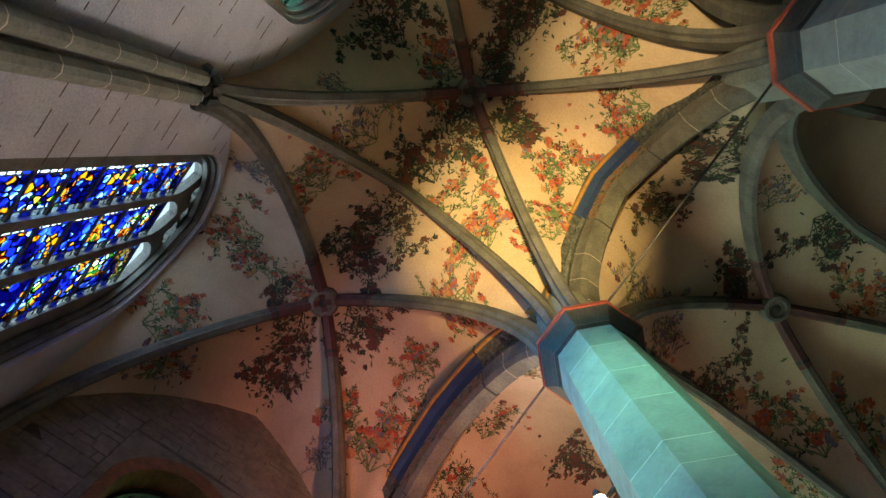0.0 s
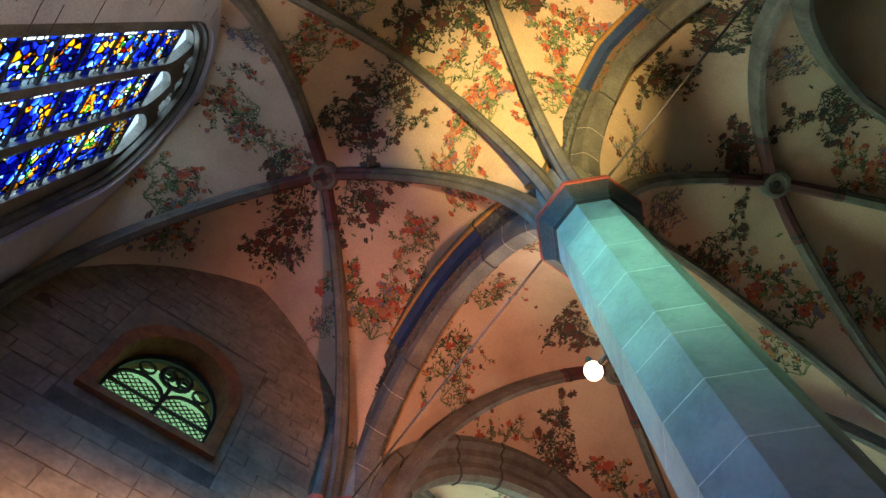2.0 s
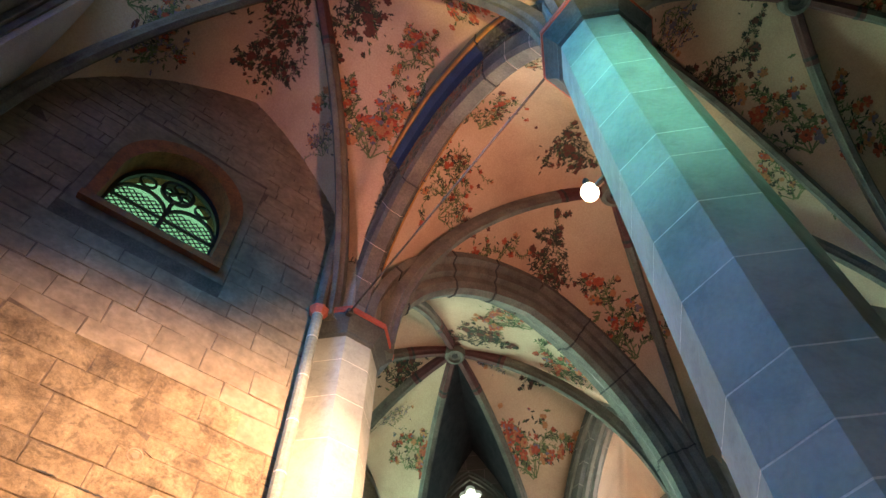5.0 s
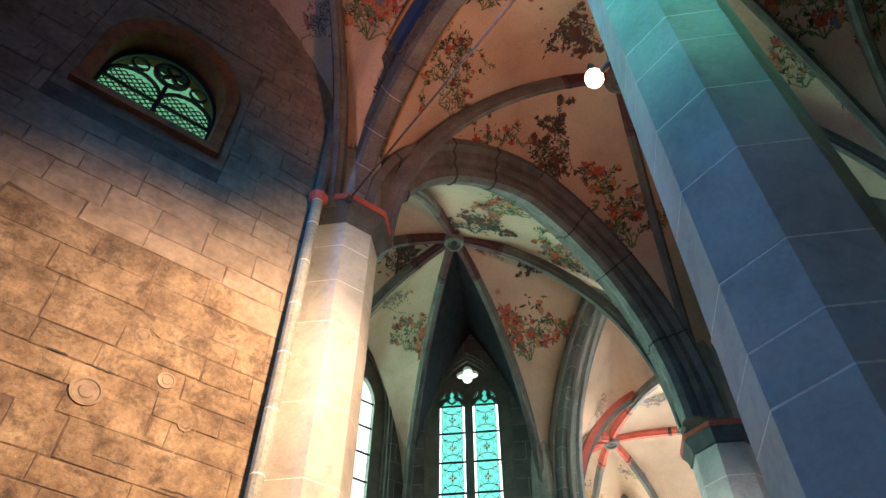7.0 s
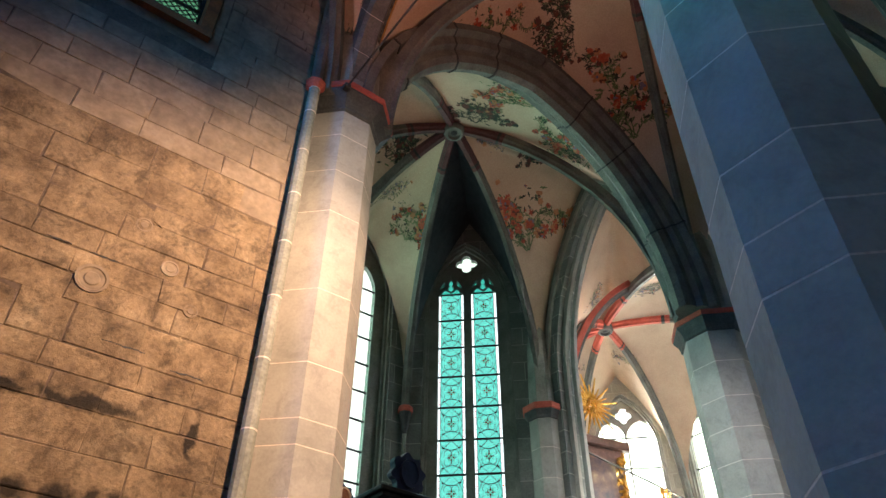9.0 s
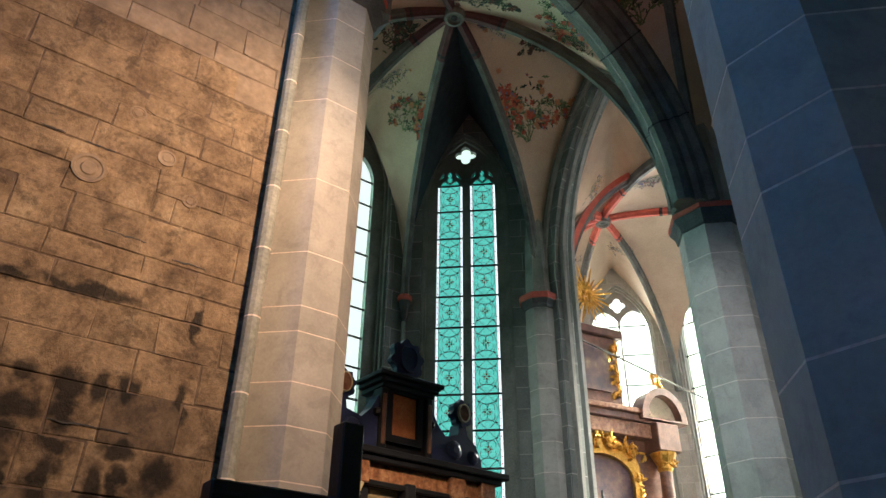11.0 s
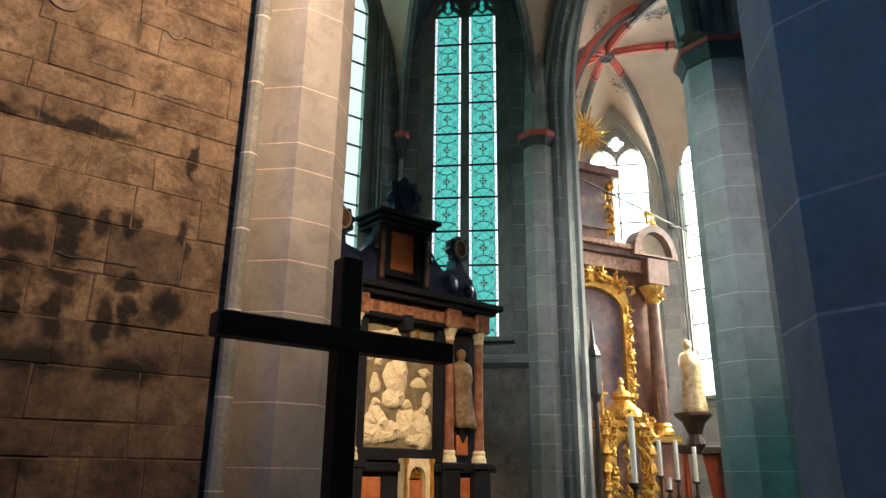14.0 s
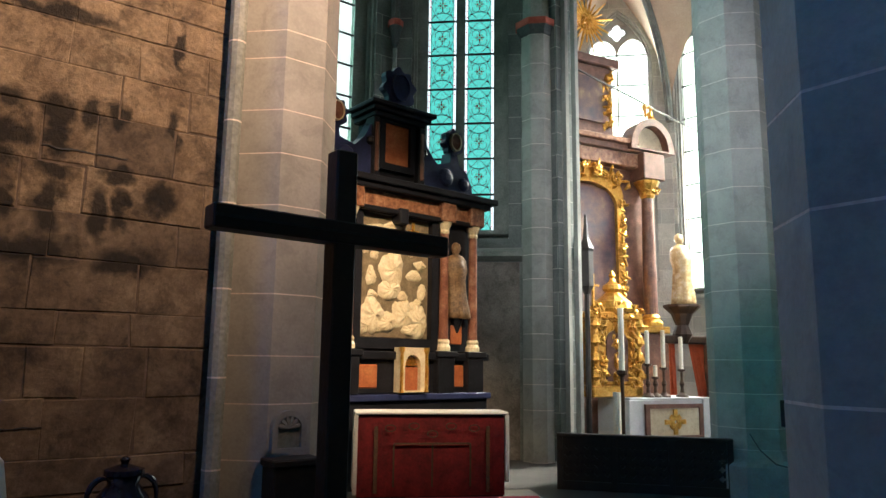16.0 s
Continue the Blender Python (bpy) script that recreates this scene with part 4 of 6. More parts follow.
backdrop(mD, -0.2, 2.6, 3.0, 13.4, SKYGLOW, 0.56)
backdrop(mX, 0.0, 2.9, 3.0, 13.4, glow("pale_sky", (1.0, 1.0, 0.9), 2.6))
mE1, mE2, mE3 = side(KE[2], KE[1])[0], side(KE[1], KE[0])[0], side(KE[3], KE[2])[0]
window("window_5", "tall choir window blazing with daylight", mE1, [(0.66, 1.475), (1.525, 2.34)], 4.2, 10.7, 11.6, HE1, pane_plain(CLEARGLASS), 0.9, setback=0.3, top_foil=[(1.5, 11.4, 0.25)], mat=PALE)
window("window_6", "tall choir window blazing with daylight", mE2, [(0.22, 0.885), (0.935, 1.6)], 3.8, 10.5, 11.4, HE2, pane_plain(CLEARGLASS), 0.9, setback=0.3, top_foil=[(0.91, 11.05, 0.25)], mat=PALE)
backdrop(mE1, -0.1, 3.0, 3.0, 12.8, SUNGLOW)
backdrop(mE2, -0.4, 2.2, 3.0, 12.8, SUNGLOW)
# glowing sheet behind the added unseen opening
backdrop(mE2, 3.0, 5.8, 3.0, 12.8, SKYGLOW)
backdrop(mE3, 0.0, 3.0, 3.0, 12.8, SKYGLOW)
backdrop(side(KE[4], KE[3])[0], 0.0, 2.9, 3.0, 12.8, SKYGLOW)
backdrop(side(K[4], K[3])[0], 0.0, 2.9, 3.0, 13.0, bpy.data.materials["green_shaded_sky"])

# ---------- small round-arched window in the old wall ----------
BROWN = material("brown_painted_reveal", [(0.13, 0.04, 0.014), (0.25, 0.08, 0.022), (0.34, 0.11, 0.03)], 5, 0.75)
mW = Matrix.Translation((0, YE, 0))
w2 = thing("window_7", "small round-arched leaded window in a brown painted reveal", "window", kind="structure")
w2.matrix_world = mW
part("reveal", slab(pointed(-0.969, 0.619, 8.2, 9.2, 10.149, round_=True), [pointed(-0.84, 0.49, 8.26, 9.0, 9.9, round_=True)], 0.54, Matrix.Translation((0, -0.03, 0))), BROWN, w2, "brown painted reveal")
part("window_sill", slab([(-0.1, 8.12), (0.5, 8.28), (0.5, 8.42), (-0.02, 8.28), (-0.1, 8.22)], [], 1.6, Matrix(((0, 1, 0, -0.98), (1, 0, 0, 0), (0, 0, 1, 0), (0, 0, 0, 1)))), BROWN, w2, "projecting brown sill")
GO = pointed(-0.94, 0.59, 8.3, 8.95, 9.92, round_=True)
part("window_frame", slab(GO, [pointed(-0.8, 0.46, 8.43, 8.98, 9.78, round_=True)], 0.06, Matrix.Translation((0, 0.26, 0))), LEAD, w2, "dark iron frame")


def arc(cx, cz, r, a0, a1, n=12):
    return [(cx + r * math.cos(radians(a0 + (a1 - a0) * i / n)), cz + r * math.sin(radians(a0 + (a1 - a0) * i / n))) for i in range(n + 1)]


tracery = bmesh.new()
strip(tracery, [(-0.17, 8.43), (-0.17, 9.28)], 0.05, 0.255, 0.29)
strip(tracery, [(-0.8, 8.9), (0.46, 8.9)], 0.028, 0.258, 0.29)
for cx in (-0.485, 0.145):
    strip(tracery, arc(cx, 8.95, 0.315, 0, 180), 0.036, 0.256, 0.29)
strip(tracery, arc(-0.17, 9.5, 0.2, 0, 360, 20), 0.04, 0.254, 0.29)
for k in range(4):
    strip(tracery, arc(-0.17 + 0.092 * math.cos(k * math.pi / 2), 9.5 + 0.092 * math.sin(k * math.pi / 2), 0.082, 0, 360, 12), 0.02, 0.257, 0.29)
for sx in (-1, 1):
    strip(tracery, arc(-0.17 + sx * 0.36, 9.42, 0.1, 0, 360, 12), 0.022, 0.257, 0.29)
part("tracery", tracery, LEAD, w2, "iron wheel of four circles over two arched lights")
lead = bmesh.new()
for i in range(-14, 16):
    for sgn in (1, -1):
        c = i * 0.09
        ends = [(-0.17 + sgn * (u - 0.63), 8.43 + u - c) for u in (max(0.0, c), min(1.26, c + 0.72))]
        if ends[1][1] > ends[0][1]:
            strip(lead, ends, 0.013, 0.272, 0.28)
part("leads", lead, LEAD, w2)
g = part("pane", slab(pointed(-0.82, 0.48, 8.42, 8.98, 9.79, round_=True), [], 0.006, Matrix.Translation((0, 0.3, 0))), GREENGLASS, w2, "pale green glass in small quarries")
g.visible_shadow = False
backdrop(mW, -1.5, 1.2, 7.9, 10.4, glow("green_daylight", (0.8, 1.0, 0.78), 0.85))

# ---------- shafts, capitals, corbels, tie rods ----------


def shaft(label, at, r, top, jointed=True, step=0.62):
    ob = thing("wall_shaft", label, "shaft", (*at, 0))
    z = 0.0
    part("base", turned([(r * 1.7, 0), (r * 1.7, 0.25), (r * 1.1, 0.35)], 10), STONE, ob)
    z = 0.35
    while z < top - 0.05:
        t = min(z + step, top)
        part("drum", turned([(r, z), (r, t - 0.012)], 10), STONE, ob)
        part("joint", turned([(r * 1.02, t - 0.012), (r * 1.02, t)], 10), MORTAR, ob, "light mortar ring")
        z = t
    return ob


def leafcap(at, z):
    """A small capital of dark curling leaves."""
    ob = thing("leaf_capital", "small dark carved leaf capital on the wall shaft", "capital", (at[0], at[1], z))
    part("bell", turned([(0.07, -0.05), (0.1, 0.05), (0.13, 0.13), (0.1, 0.16)], 10), CAPSTONE, ob)
    for k in range(7):
        a = -1.6 + k * 3.2 / 6
        bm = bmesh.new()
        bmesh.ops.create_cone(bm, segments=5, radius1=0.06, radius2=0.015, depth=0.16, cap_ends=True)
        bm.transform(pose(0.15 * math.cos(a), 0.15 * math.sin(a), 0.04 + 0.05 * (k % 2), 35 * math.sin(a), -55 * math.cos(a), 15 * k))
        part("leaf", bm, CARVED, ob)


shaft("tall slender grey stone wall shaft", (XN + 0.1, 0.72), 0.075, 8.4)
shaft("tall slender grey stone wall shaft", (XN + 0.13, 0.9), 0.085, 8.4)
leafcap((XN + 0.1, 0.81), 8.42)
shaft("slender stone shaft in the corner beside the pier", (1.84, YE - 0.1), 0.065, 8.2)
ob = thing("shaft_capital", "small red-edged capital on the corner shaft", "capital", (1.84, YE - 0.1, 8.2))
part("capital", turned([(0.07, 0), (0.11, 0.05), (0.12, 0.1)], 8), RED, ob)
part("shaft_above", turned([(0.07, 0.1), (0.07, 3.2)], 8), RIB, ob)

ob = thing("respond", "half-octagonal grey wall pier with red-edged capital", "pier", (9.45, 9.3, 0))
cuts = [0.0] + J3 + [8.0]
for z, t in zip(cuts, cuts[1:]):
    part("drum", turned([octa(0.3, z + 0.006), octa(0.3, t - 0.006)], 8, phase=math.pi / 8), PALE, ob)
part("joints", turned([octa(0.297, 0), octa(0.297, 8.0)], 8, phase=math.pi / 8), MORTAR, ob)
part("capital", turned([octa(0.32, 8.0), octa(0.33, 8.06), octa(0.39, 8.17)], 8, phase=math.pi / 8), CAPSTONE, ob)
part("capital_edge", turned([octa(0.4, 8.17), octa(0.41, 8.19), octa(0.41, 8.3), octa(0.37, 8.32)], 8, phase=math.pi / 8), RED, ob, "red painted edge")
part("springer", turned([octa(0.28, 8.32), octa(0.24, 9.6), octa(0.12, 10.6)], 8, phase=math.pi / 8), STONE, ob)
for k in (K[2], K[3]):
    d = Vector((D[0] - k[0], D[1] - k[1], 0)).normalized() * 0.12
    ob = thing("corbel", "small dark carved corbel with a red edge", "corbel", (k[0] + d.x, k[1] + d.y, 8.2))
    part("corbel_stone", turned([(0.02, -0.3), (0.07, -0.2), (0.1, 0.0), (0.14, 0.16)], 8), CAPSTONE, ob)
    part("corbel_edge", turned([(0.15, 0.16), (0.16, 0.18), (0.16, 0.27), (0.13, 0.3)], 8), RED, ob)
    part("shaft_below", turned([(0.045, -1.1), (0.045, -0.3)], 8), STONE, ob)


def mouldings(m, x0, x1, zs, za, mat):
    """Rolls round the opening towards the choir."""
    ob = thing("arch_moulding", "moulded stone arch opening towards the choir", "arch", kind="structure")
    ob.matrix_world = m
    for k in range(4):
        g = 0.16 * k
        part("roll", slab(pointed(x0 - 0.3 + g, x1 + 0.3 - g, 0.01, zs, za + 0.3 - g), [pointed(x0 - 0.3 + g + 0.1, x1 + 0.3 - g - 0.1, 0.02, zs, za + 0.18 - g)], 0.09, Matrix.Translation((0, -0.06 + 0.09 * k, 0))), mat, ob)


mO = side(K[1], K[0])[0]
mouldings(mO, 0.45, 3.8, 8.8, 12.95, PALE)


def rod(a, b, r=0.013):
    a, b = Vector(a), Vector(b)
    ob = thing("tie_rod", "thin grey iron tie rod across the arch", "rod")
    bm = turned([(r, 0), (r, (b - a).length)], 8)
    bm.transform(Matrix.Translation(a) @ (b - a).to_track_quat("Z", "Y").to_matrix().to_4x4())
    part("bar", bm, IRON, ob)
    for p in (a, b):
        part("eye", box(p.x - 0.04, p.x + 0.04, p.y - 0.04, p.y + 0.04, p.z - 0.04, p.z + 0.04, 0.01), IRON, ob)


rod((2.16, -2.38, CAP + 0.05), (2.16, 0.36, CAP + 0.05))
rod((2.16, 1.14, CAP + 0.05), (2.16, 4.8, CAP + 0.05))
rod((9.6, 9.0, 7.6), (16.75, 9.9, 7.6), 0.022)

# ---------- pillar bulb and added floor lamps ---
BULB = glow("lamp_glow", (1.0, 0.84, 0.55), 5.0)


def floodlight(label, at, turn):
    ob = thing("floodlight", label, "lamp", at, turn)
    part("bracket", box(-0.015, 0.015, -0.27, 0.0, -0.015, 0.015, 0.003), IRON, ob)
    part("socket", turned([(0.03, 0.06), (0.03, 0.16), (0.018, 0.2)], 10), IRON, ob)
    b = part("bulb", turned([(0.012, -0.085), (0.045, -0.072), (0.065, -0.035), (0.07, 0.0), (0.062, 0.035), (0.045, 0.06), (0.03, 0.08)], 18), BULB, ob, "glowing warm bulb")
    b.visible_shadow = False


floodlight("glowing warm bulb on an iron bracket at the pillar", (2.36, 1.36, 6.38), 0)
# unseen housings made up for the two added vault spots
for x, y, lean in ((-0.9, -1.6, -9), (-0.9, -0.9, 9)):
    up = thing("added_uplight", "added unseen black floor lamp tilted towards the vault", "lamp", (x, y, 0), group="floor uplights")
    part("foot", turned([(0.12, 0), (0.12, 0.02), (0.03, 0.04), (0.03, 0.16)], 12), DARK, up)
    bm = turned([(0.05, -0.12), (0.1, 0.0), (0.1, 0.06), (0.085, 0.06), (0.085, 0.0)], 14)
    bm.transform(Matrix.Translation((0, 0, 0.24)) @ pose(0, 0, 0, lean, 11, 0))
    part("housing", bm, DARK, up)

# ---------- painted flowers on the vaults ----------
from mathutils.bvhtree import BVHTree

PGREEN = material("painted_green", [(0.055, 0.085, 0.04), (0.12, 0.17, 0.075), (0.22, 0.27, 0.13)], 9, 0.9, bump=0)
PDARK = material("painted_dark_green", [(0.022, 0.03, 0.025), (0.05, 0.06, 0.048)], 9, 0.9, bump=0)
PRED = material("painted_red", [(0.26, 0.045, 0.03), (0.42, 0.09, 0.05), (0.5, 0.15, 0.08)], 14, 0.9, bump=0)
PORANGE = material("painted_orange", [(0.4, 0.17, 0.08), (0.52, 0.25, 0.12)], 12, 0.9, bump=0)
PBLUE = material("painted_grey_blue", [(0.13, 0.13, 0.2), (0.24, 0.2, 0.26)], 12, 0.9, bump=0)
PDULL = material("painted_dull_red", [(0.09, 0.035, 0.03), (0.16, 0.06, 0.045)], 12, 0.9, bump=0)


class Spray:
    """Collects flat painted shapes, each with a material index, in a plane with its root at the foot."""

    def __init__(self, seed):
        self.v, self.f, self.m, self.r = [], [], [], random.Random(seed)

    def poly(self, pts, mat):
        k = len(self.v)
        self.v += pts
        self.f.append(tuple(range(k, k + len(pts))))
        self.m.append(mat)

    def ribbon(self, pts, w0, w1, mat):
        for i in range(len(pts) - 1):
            (x0, y0), (x1, y1) = pts[i], pts[i + 1]
            d = math.hypot(x1 - x0, y1 - y0) or 1
            nx, ny = -(y1 - y0) / d, (x1 - x0) / d
            a = w0 + (w1 - w0) * i / len(pts)
            self.poly([(x0 + nx * a, y0 + ny * a), (x1 + nx * a, y1 + ny * a), (x1 - nx * a, y1 - ny * a), (x0 - nx * a, y0 - ny * a)], mat)

    def leaf(self, x, y, a, s, mat):
        c, n = math.cos(a), math.sin(a)
        shape = [(0, 0), (0.35, 0.2), (0.45, 0.1), (0.7, 0.2), (0.75, 0.06), (1, 0.03), (0.78, -0.12), (0.6, -0.07), (0.42, -0.2), (0.3, -0.08)]
        self.poly([(x + s * (u * c - v * n), y + s * (u * n + v * c)) for u, v in shape], mat)

    def bloom(self, x, y, a, s, mat, mid):
        k = self.r.choice([3, 5, 5, 6])
        for i in range(k):
            b = a + ((i - (k - 1) / 2) * 0.55 if k == 3 else 2 * math.pi * i / k)
            q = s * self.r.uniform(0.8, 1.15)
            c, n = math.cos(b), math.sin(b)
            self.poly([(x + q * (u * c - v * n), y + q * (u * n + v * c)) for u, v in ((0, 0), (0.4, 0.3), (0.8, 0.34), (1.0, 0.08), (0.92, -0.1), (0.75, -0.33), (0.35, -0.28))], mat if self.r.random() < 0.75 else mid)
        self.poly([(x + s * 0.25 * math.cos(t), y + s * 0.25 * math.sin(t)) for t in [j * 1.05 for j in range(6)]], mid)

    def stem(self, x, y, a, length, curl, w, depth, mats):
        pts = [(x, y)]
        n = 9
        for i in range(n):
            a += curl * (0.4 + 1.6 * i / n) / n
            x, y = x + math.cos(a) * length / n, y + math.sin(a) * length / n
            pts.append((x, y))
            if i > 0:
                for sgn in (-1, 1):
                    if self.r.random() < 0.85:
                        self.leaf(x, y, a + sgn * self.r.uniform(0.5, 1.2), self.r.uniform(0.07, 0.17), self.r.choice(mats["leaf"]))
            if depth and i in (3, 5, 7) and self.r.random() < 0.85:
                self.stem(x, y, a + self.r.choice([-1, 1]) * self.r.uniform(0.5, 1.0), length * self.r.uniform(0.35, 0.6), self.r.uniform(-2.5, 2.5), w * 0.7, depth - 1, mats)
        self.ribbon(pts, w, w * 0.35, mats["leaf"][0])
        if self.r.random() < mats["flowers"]:
            self.bloom(x, y, a, self.r.uniform(0.075, 0.155), self.r.choice(mats["bloom"]), self.r.choice(mats["mid"]))
        else:
            for _ in range(4):
                self.leaf(x, y, a + self.r.uniform(-1, 1), self.r.uniform(0.08, 0.16), self.r.choice(mats["leaf"]))


KINDS = {
    "b": dict(leaf=[0, 0, 1], bloom=[2, 2, 3], mid=[3, 4, 5], flowers=0.78),
    "d": dict(leaf=[1, 1, 1, 1, 0], bloom=[5, 1, 5, 1], mid=[1, 5], flowers=0.78),
    "f": dict(leaf=[0, 4, 1], bloom=[3, 5, 4], mid=[4, 3], flowers=0.7),
    "r": dict(leaf=[0, 0, 1, 1], bloom=[2, 2, 3, 5], mid=[5, 2], flowers=0.5),
}
WORDS = {"b": "painted spray of red and orange flowers on plaster", "d": "dark painted bunch of leaves and flowers on plaster", "f": "faded painted spray of small flowers on plaster", "r": "painted spray of bright red flowers on plaster"}
TREES = {o.name: BVHTree.FromPolygons([v.co for v in o.data.vertices], [p.vertices[:] for p in o.data.polygons]) for o in VAULTS}


def spray(ceiling, x, y, size, angle, kind, seed):
    tree = TREES[ceiling]
    hit = tree.ray_cast(Vector((x, y, 2)), Vector((0, 0, 1)))
    if hit[0] is None:
        return
    c, nrm = hit[0], hit[1]
    nrm = nrm if nrm.z < 0 else -nrm
    up = Vector((math.cos(radians(angle)), math.sin(radians(angle)), 0))
    up = (up - nrm * up.dot(nrm)).normalized()
    right = up.cross(nrm)
    s = Spray(seed)
    k = KINDS[kind]
    for i in range(6):
        s.stem(s.r.uniform(-0.06, 0.06), -0.85, math.pi / 2 + (i - 2.5) * 0.36 + s.r.uniform(-0.1, 0.1), s.r.uniform(0.9, 1.6), s.r.uniform(-2.6, 2.6), 0.016, 2 if kind in "db" else 1, k)
    for i in range(7):
        s.bloom(s.r.gauss(0, 0.45), s.r.gauss(0.25, 0.42), s.r.uniform(0, 6), s.r.uniform(0.05, 0.11), s.r.choice(k["bloom"]), s.r.choice(k["mid"]))
    for i in range(120 if kind == "d" else 40):
        s.leaf(s.r.gauss(0, 0.38), s.r.gauss(0.05, 0.4), s.r.uniform(0, 6.3), s.r.uniform(0.1, 0.26), s.r.choice(k["leaf"]))
    verts, seen = [], []
    for i, (u, v) in enumerate(s.v):
        p = c + right * u * size + up * v * size
        h = tree.ray_cast(p - Vector((0, 0, 3)), Vector((0, 0, 1)))
        verts.append(h[0] if h[0] is not None else None)
    root = thing("painted_flowers", WORDS[kind], "mural", tuple(c), group="painted vault flowers")
    for name, pick in (("painted_leaves", (0, 1)), ("painted_blossoms", (2, 3, 4, 5))):
        me = bpy.data.meshes.new(name)
        pts, faces, mats = [], [], []
        for n, (f, m) in enumerate(zip(s.f, s.m)):
            co = [verts[i] for i in f]
            if m not in pick or any(q is None for q in co) or max((q - co[0]).length for q in co) > size * 0.7:
                continue
            k0 = len(pts)
            lift = 0.008 + 0.0005 * (n % 14) + (0.008 if m > 1 else 0)
            pts += [tuple(q + nrm * lift - c) for q in co]
            faces.append(tuple(range(k0, k0 + len(co))))
            mats.append(m)
        if not faces:
            continue
        me.from_pydata(pts, [], faces)
        for m in (PGREEN, PDARK, PRED, PORANGE, PBLUE, PDULL):
            me.materials.append(m)
        me.polygons.foreach_set("material_index", mats)
        me.update()
        ob = new(name, me)
        ob.parent = root
        ob["kind"] = "stuff"


SPRAYS = {
    "ceiling_aisle_1": [(1.71, -1.86, 0.53, 120, "b"), (1.69, -1.03, 0.56, -141, "b"), (1.69, -0.06, 0.52, -123, "b"), (0.57, 0.31, 0.46, -163, "b"), (1.13, 0.46, 0.51, -148, "b"), (-0.14, 0.26, 0.54, -165, "d"), (-0.05, -0.48, 0.44, -125, "d"), (0.76, -0.98, 0.48, -87, "d"), (-0.81, -1.07, 0.51, -171, "b"), (-0.03, -1.62, 0.44, -85, "d"), (-1.75, -1.0, 0.57, -172, "d"), (1.11, -2.44, 0.58, 159, "b"), (0.0, -2.35, 0.53, -114, "d"), (-1.6, 0.09, 0.29, -170, "f"), (-1.1, 0.46, 0.56, 164, "f")],
    "ceiling_aisle_2": [(-1.2, 1.18, 0.51, -148, "b"), (0.0, 1.26, 0.43, -93, "d"), (-0.15, 1.97, 0.55, -93, "d"), (1.1, 0.97, 0.42, 176, "b"), (1.64, 1.65, 0.54, 78, "b"), (0.65, 2.93, 0.52, 18, "d"), (1.58, 2.86, 0.46, 179, "b"), (1.62, 3.94, 0.62, -114, "b"), (1.12, 4.61, 0.32, -148, "f"), (-0.27, 3.68, 0.48, 96, "d"), (-0.08, 4.43, 0.48, 96, "d"), (-1.7, 2.89, 0.53, 123, "b"), (-0.78, 2.91, 0.43, -75, "b"), (-1.65, 4.11, 0.55, -56, "b"), (-1.7, 1.63, 0.43, 71, "f"), (-1.4, 4.52, 0.49, -47, "f")],
    "ceiling_nave_2": [(3.17, 2.89, 0.49, -91, "r"), (3.0, 1.69, 0.46, 20, "r"), (4.65, 2.83, 0.45, 122, "d"), (7.53, 0.82, 0.61, -161, "b"), (3.05, 3.92, 0.54, -120, "r"), (3.51, 4.39, 0.5, -47, "r"), (5.83, 4.66, 0.49, 105, "d"), (4.45, 4.89, 0.6, -161, "r"), (7.46, 4.75, 0.83, -153, "b")],
    "ceiling_nave_1": [(2.95, -2.12, 0.63, -168, "d"), (3.14, -1.19, 0.4, -124, "d"), (4.46, -2.48, 0.46, -118, "f"), (5.82, -2.57, 0.56, -9, "d"), (6.86, -2.19, 0.5, -158, "b"), (4.48, 0.28, 0.53, -2, "f"), (5.89, 0.47, 0.5, 28, "d"), (7.09, 0.13, 0.82, -153, "b"), (5.04, -1.02, 0.47, 106, "d"), (3.58, 0.0, 0.51, -49, "f")],
    "ceiling_apse": [(5.97, 6.93, 0.5, -120, "d"), (7.68, 6.33, 0.72, -171, "b"), (6.01, 5.98, 0.56, 169, "b"), (5.35, 8.68, 0.5, -76, "d"), (6.77, 7.56, 0.41, 2, "f"), (5.97, 9.95, 0.43, -77, "f"), (6.61, 9.96, 0.56, -119, "b"), (8.33, 8.4, 0.83, -121, "b"), (8.11, 7.28, 0.44, -158, "d")],
    "ceiling_apse.001": [(12.0, 9.6, 0.35, 40, "f"), (12.3, 11.3, 0.35, -60, "f"), (13.6, 12.2, 0.35, -90, "f"), (14.6, 11.0, 0.35, 180, "f"), (12.9, 8.6, 0.4, 90, "f"), (11.4, 10.6, 0.3, 0, "f")],
    "ceiling_aisle_0": [(1.1, -3.2, 0.5, 150, "b"), (1.6, -4.0, 0.5, 120, "b")],
}
count = 0
for ceiling, rows in SPRAYS.items():
    for row in rows:
        count += 1
        spray(ceiling, *row, seed=count)

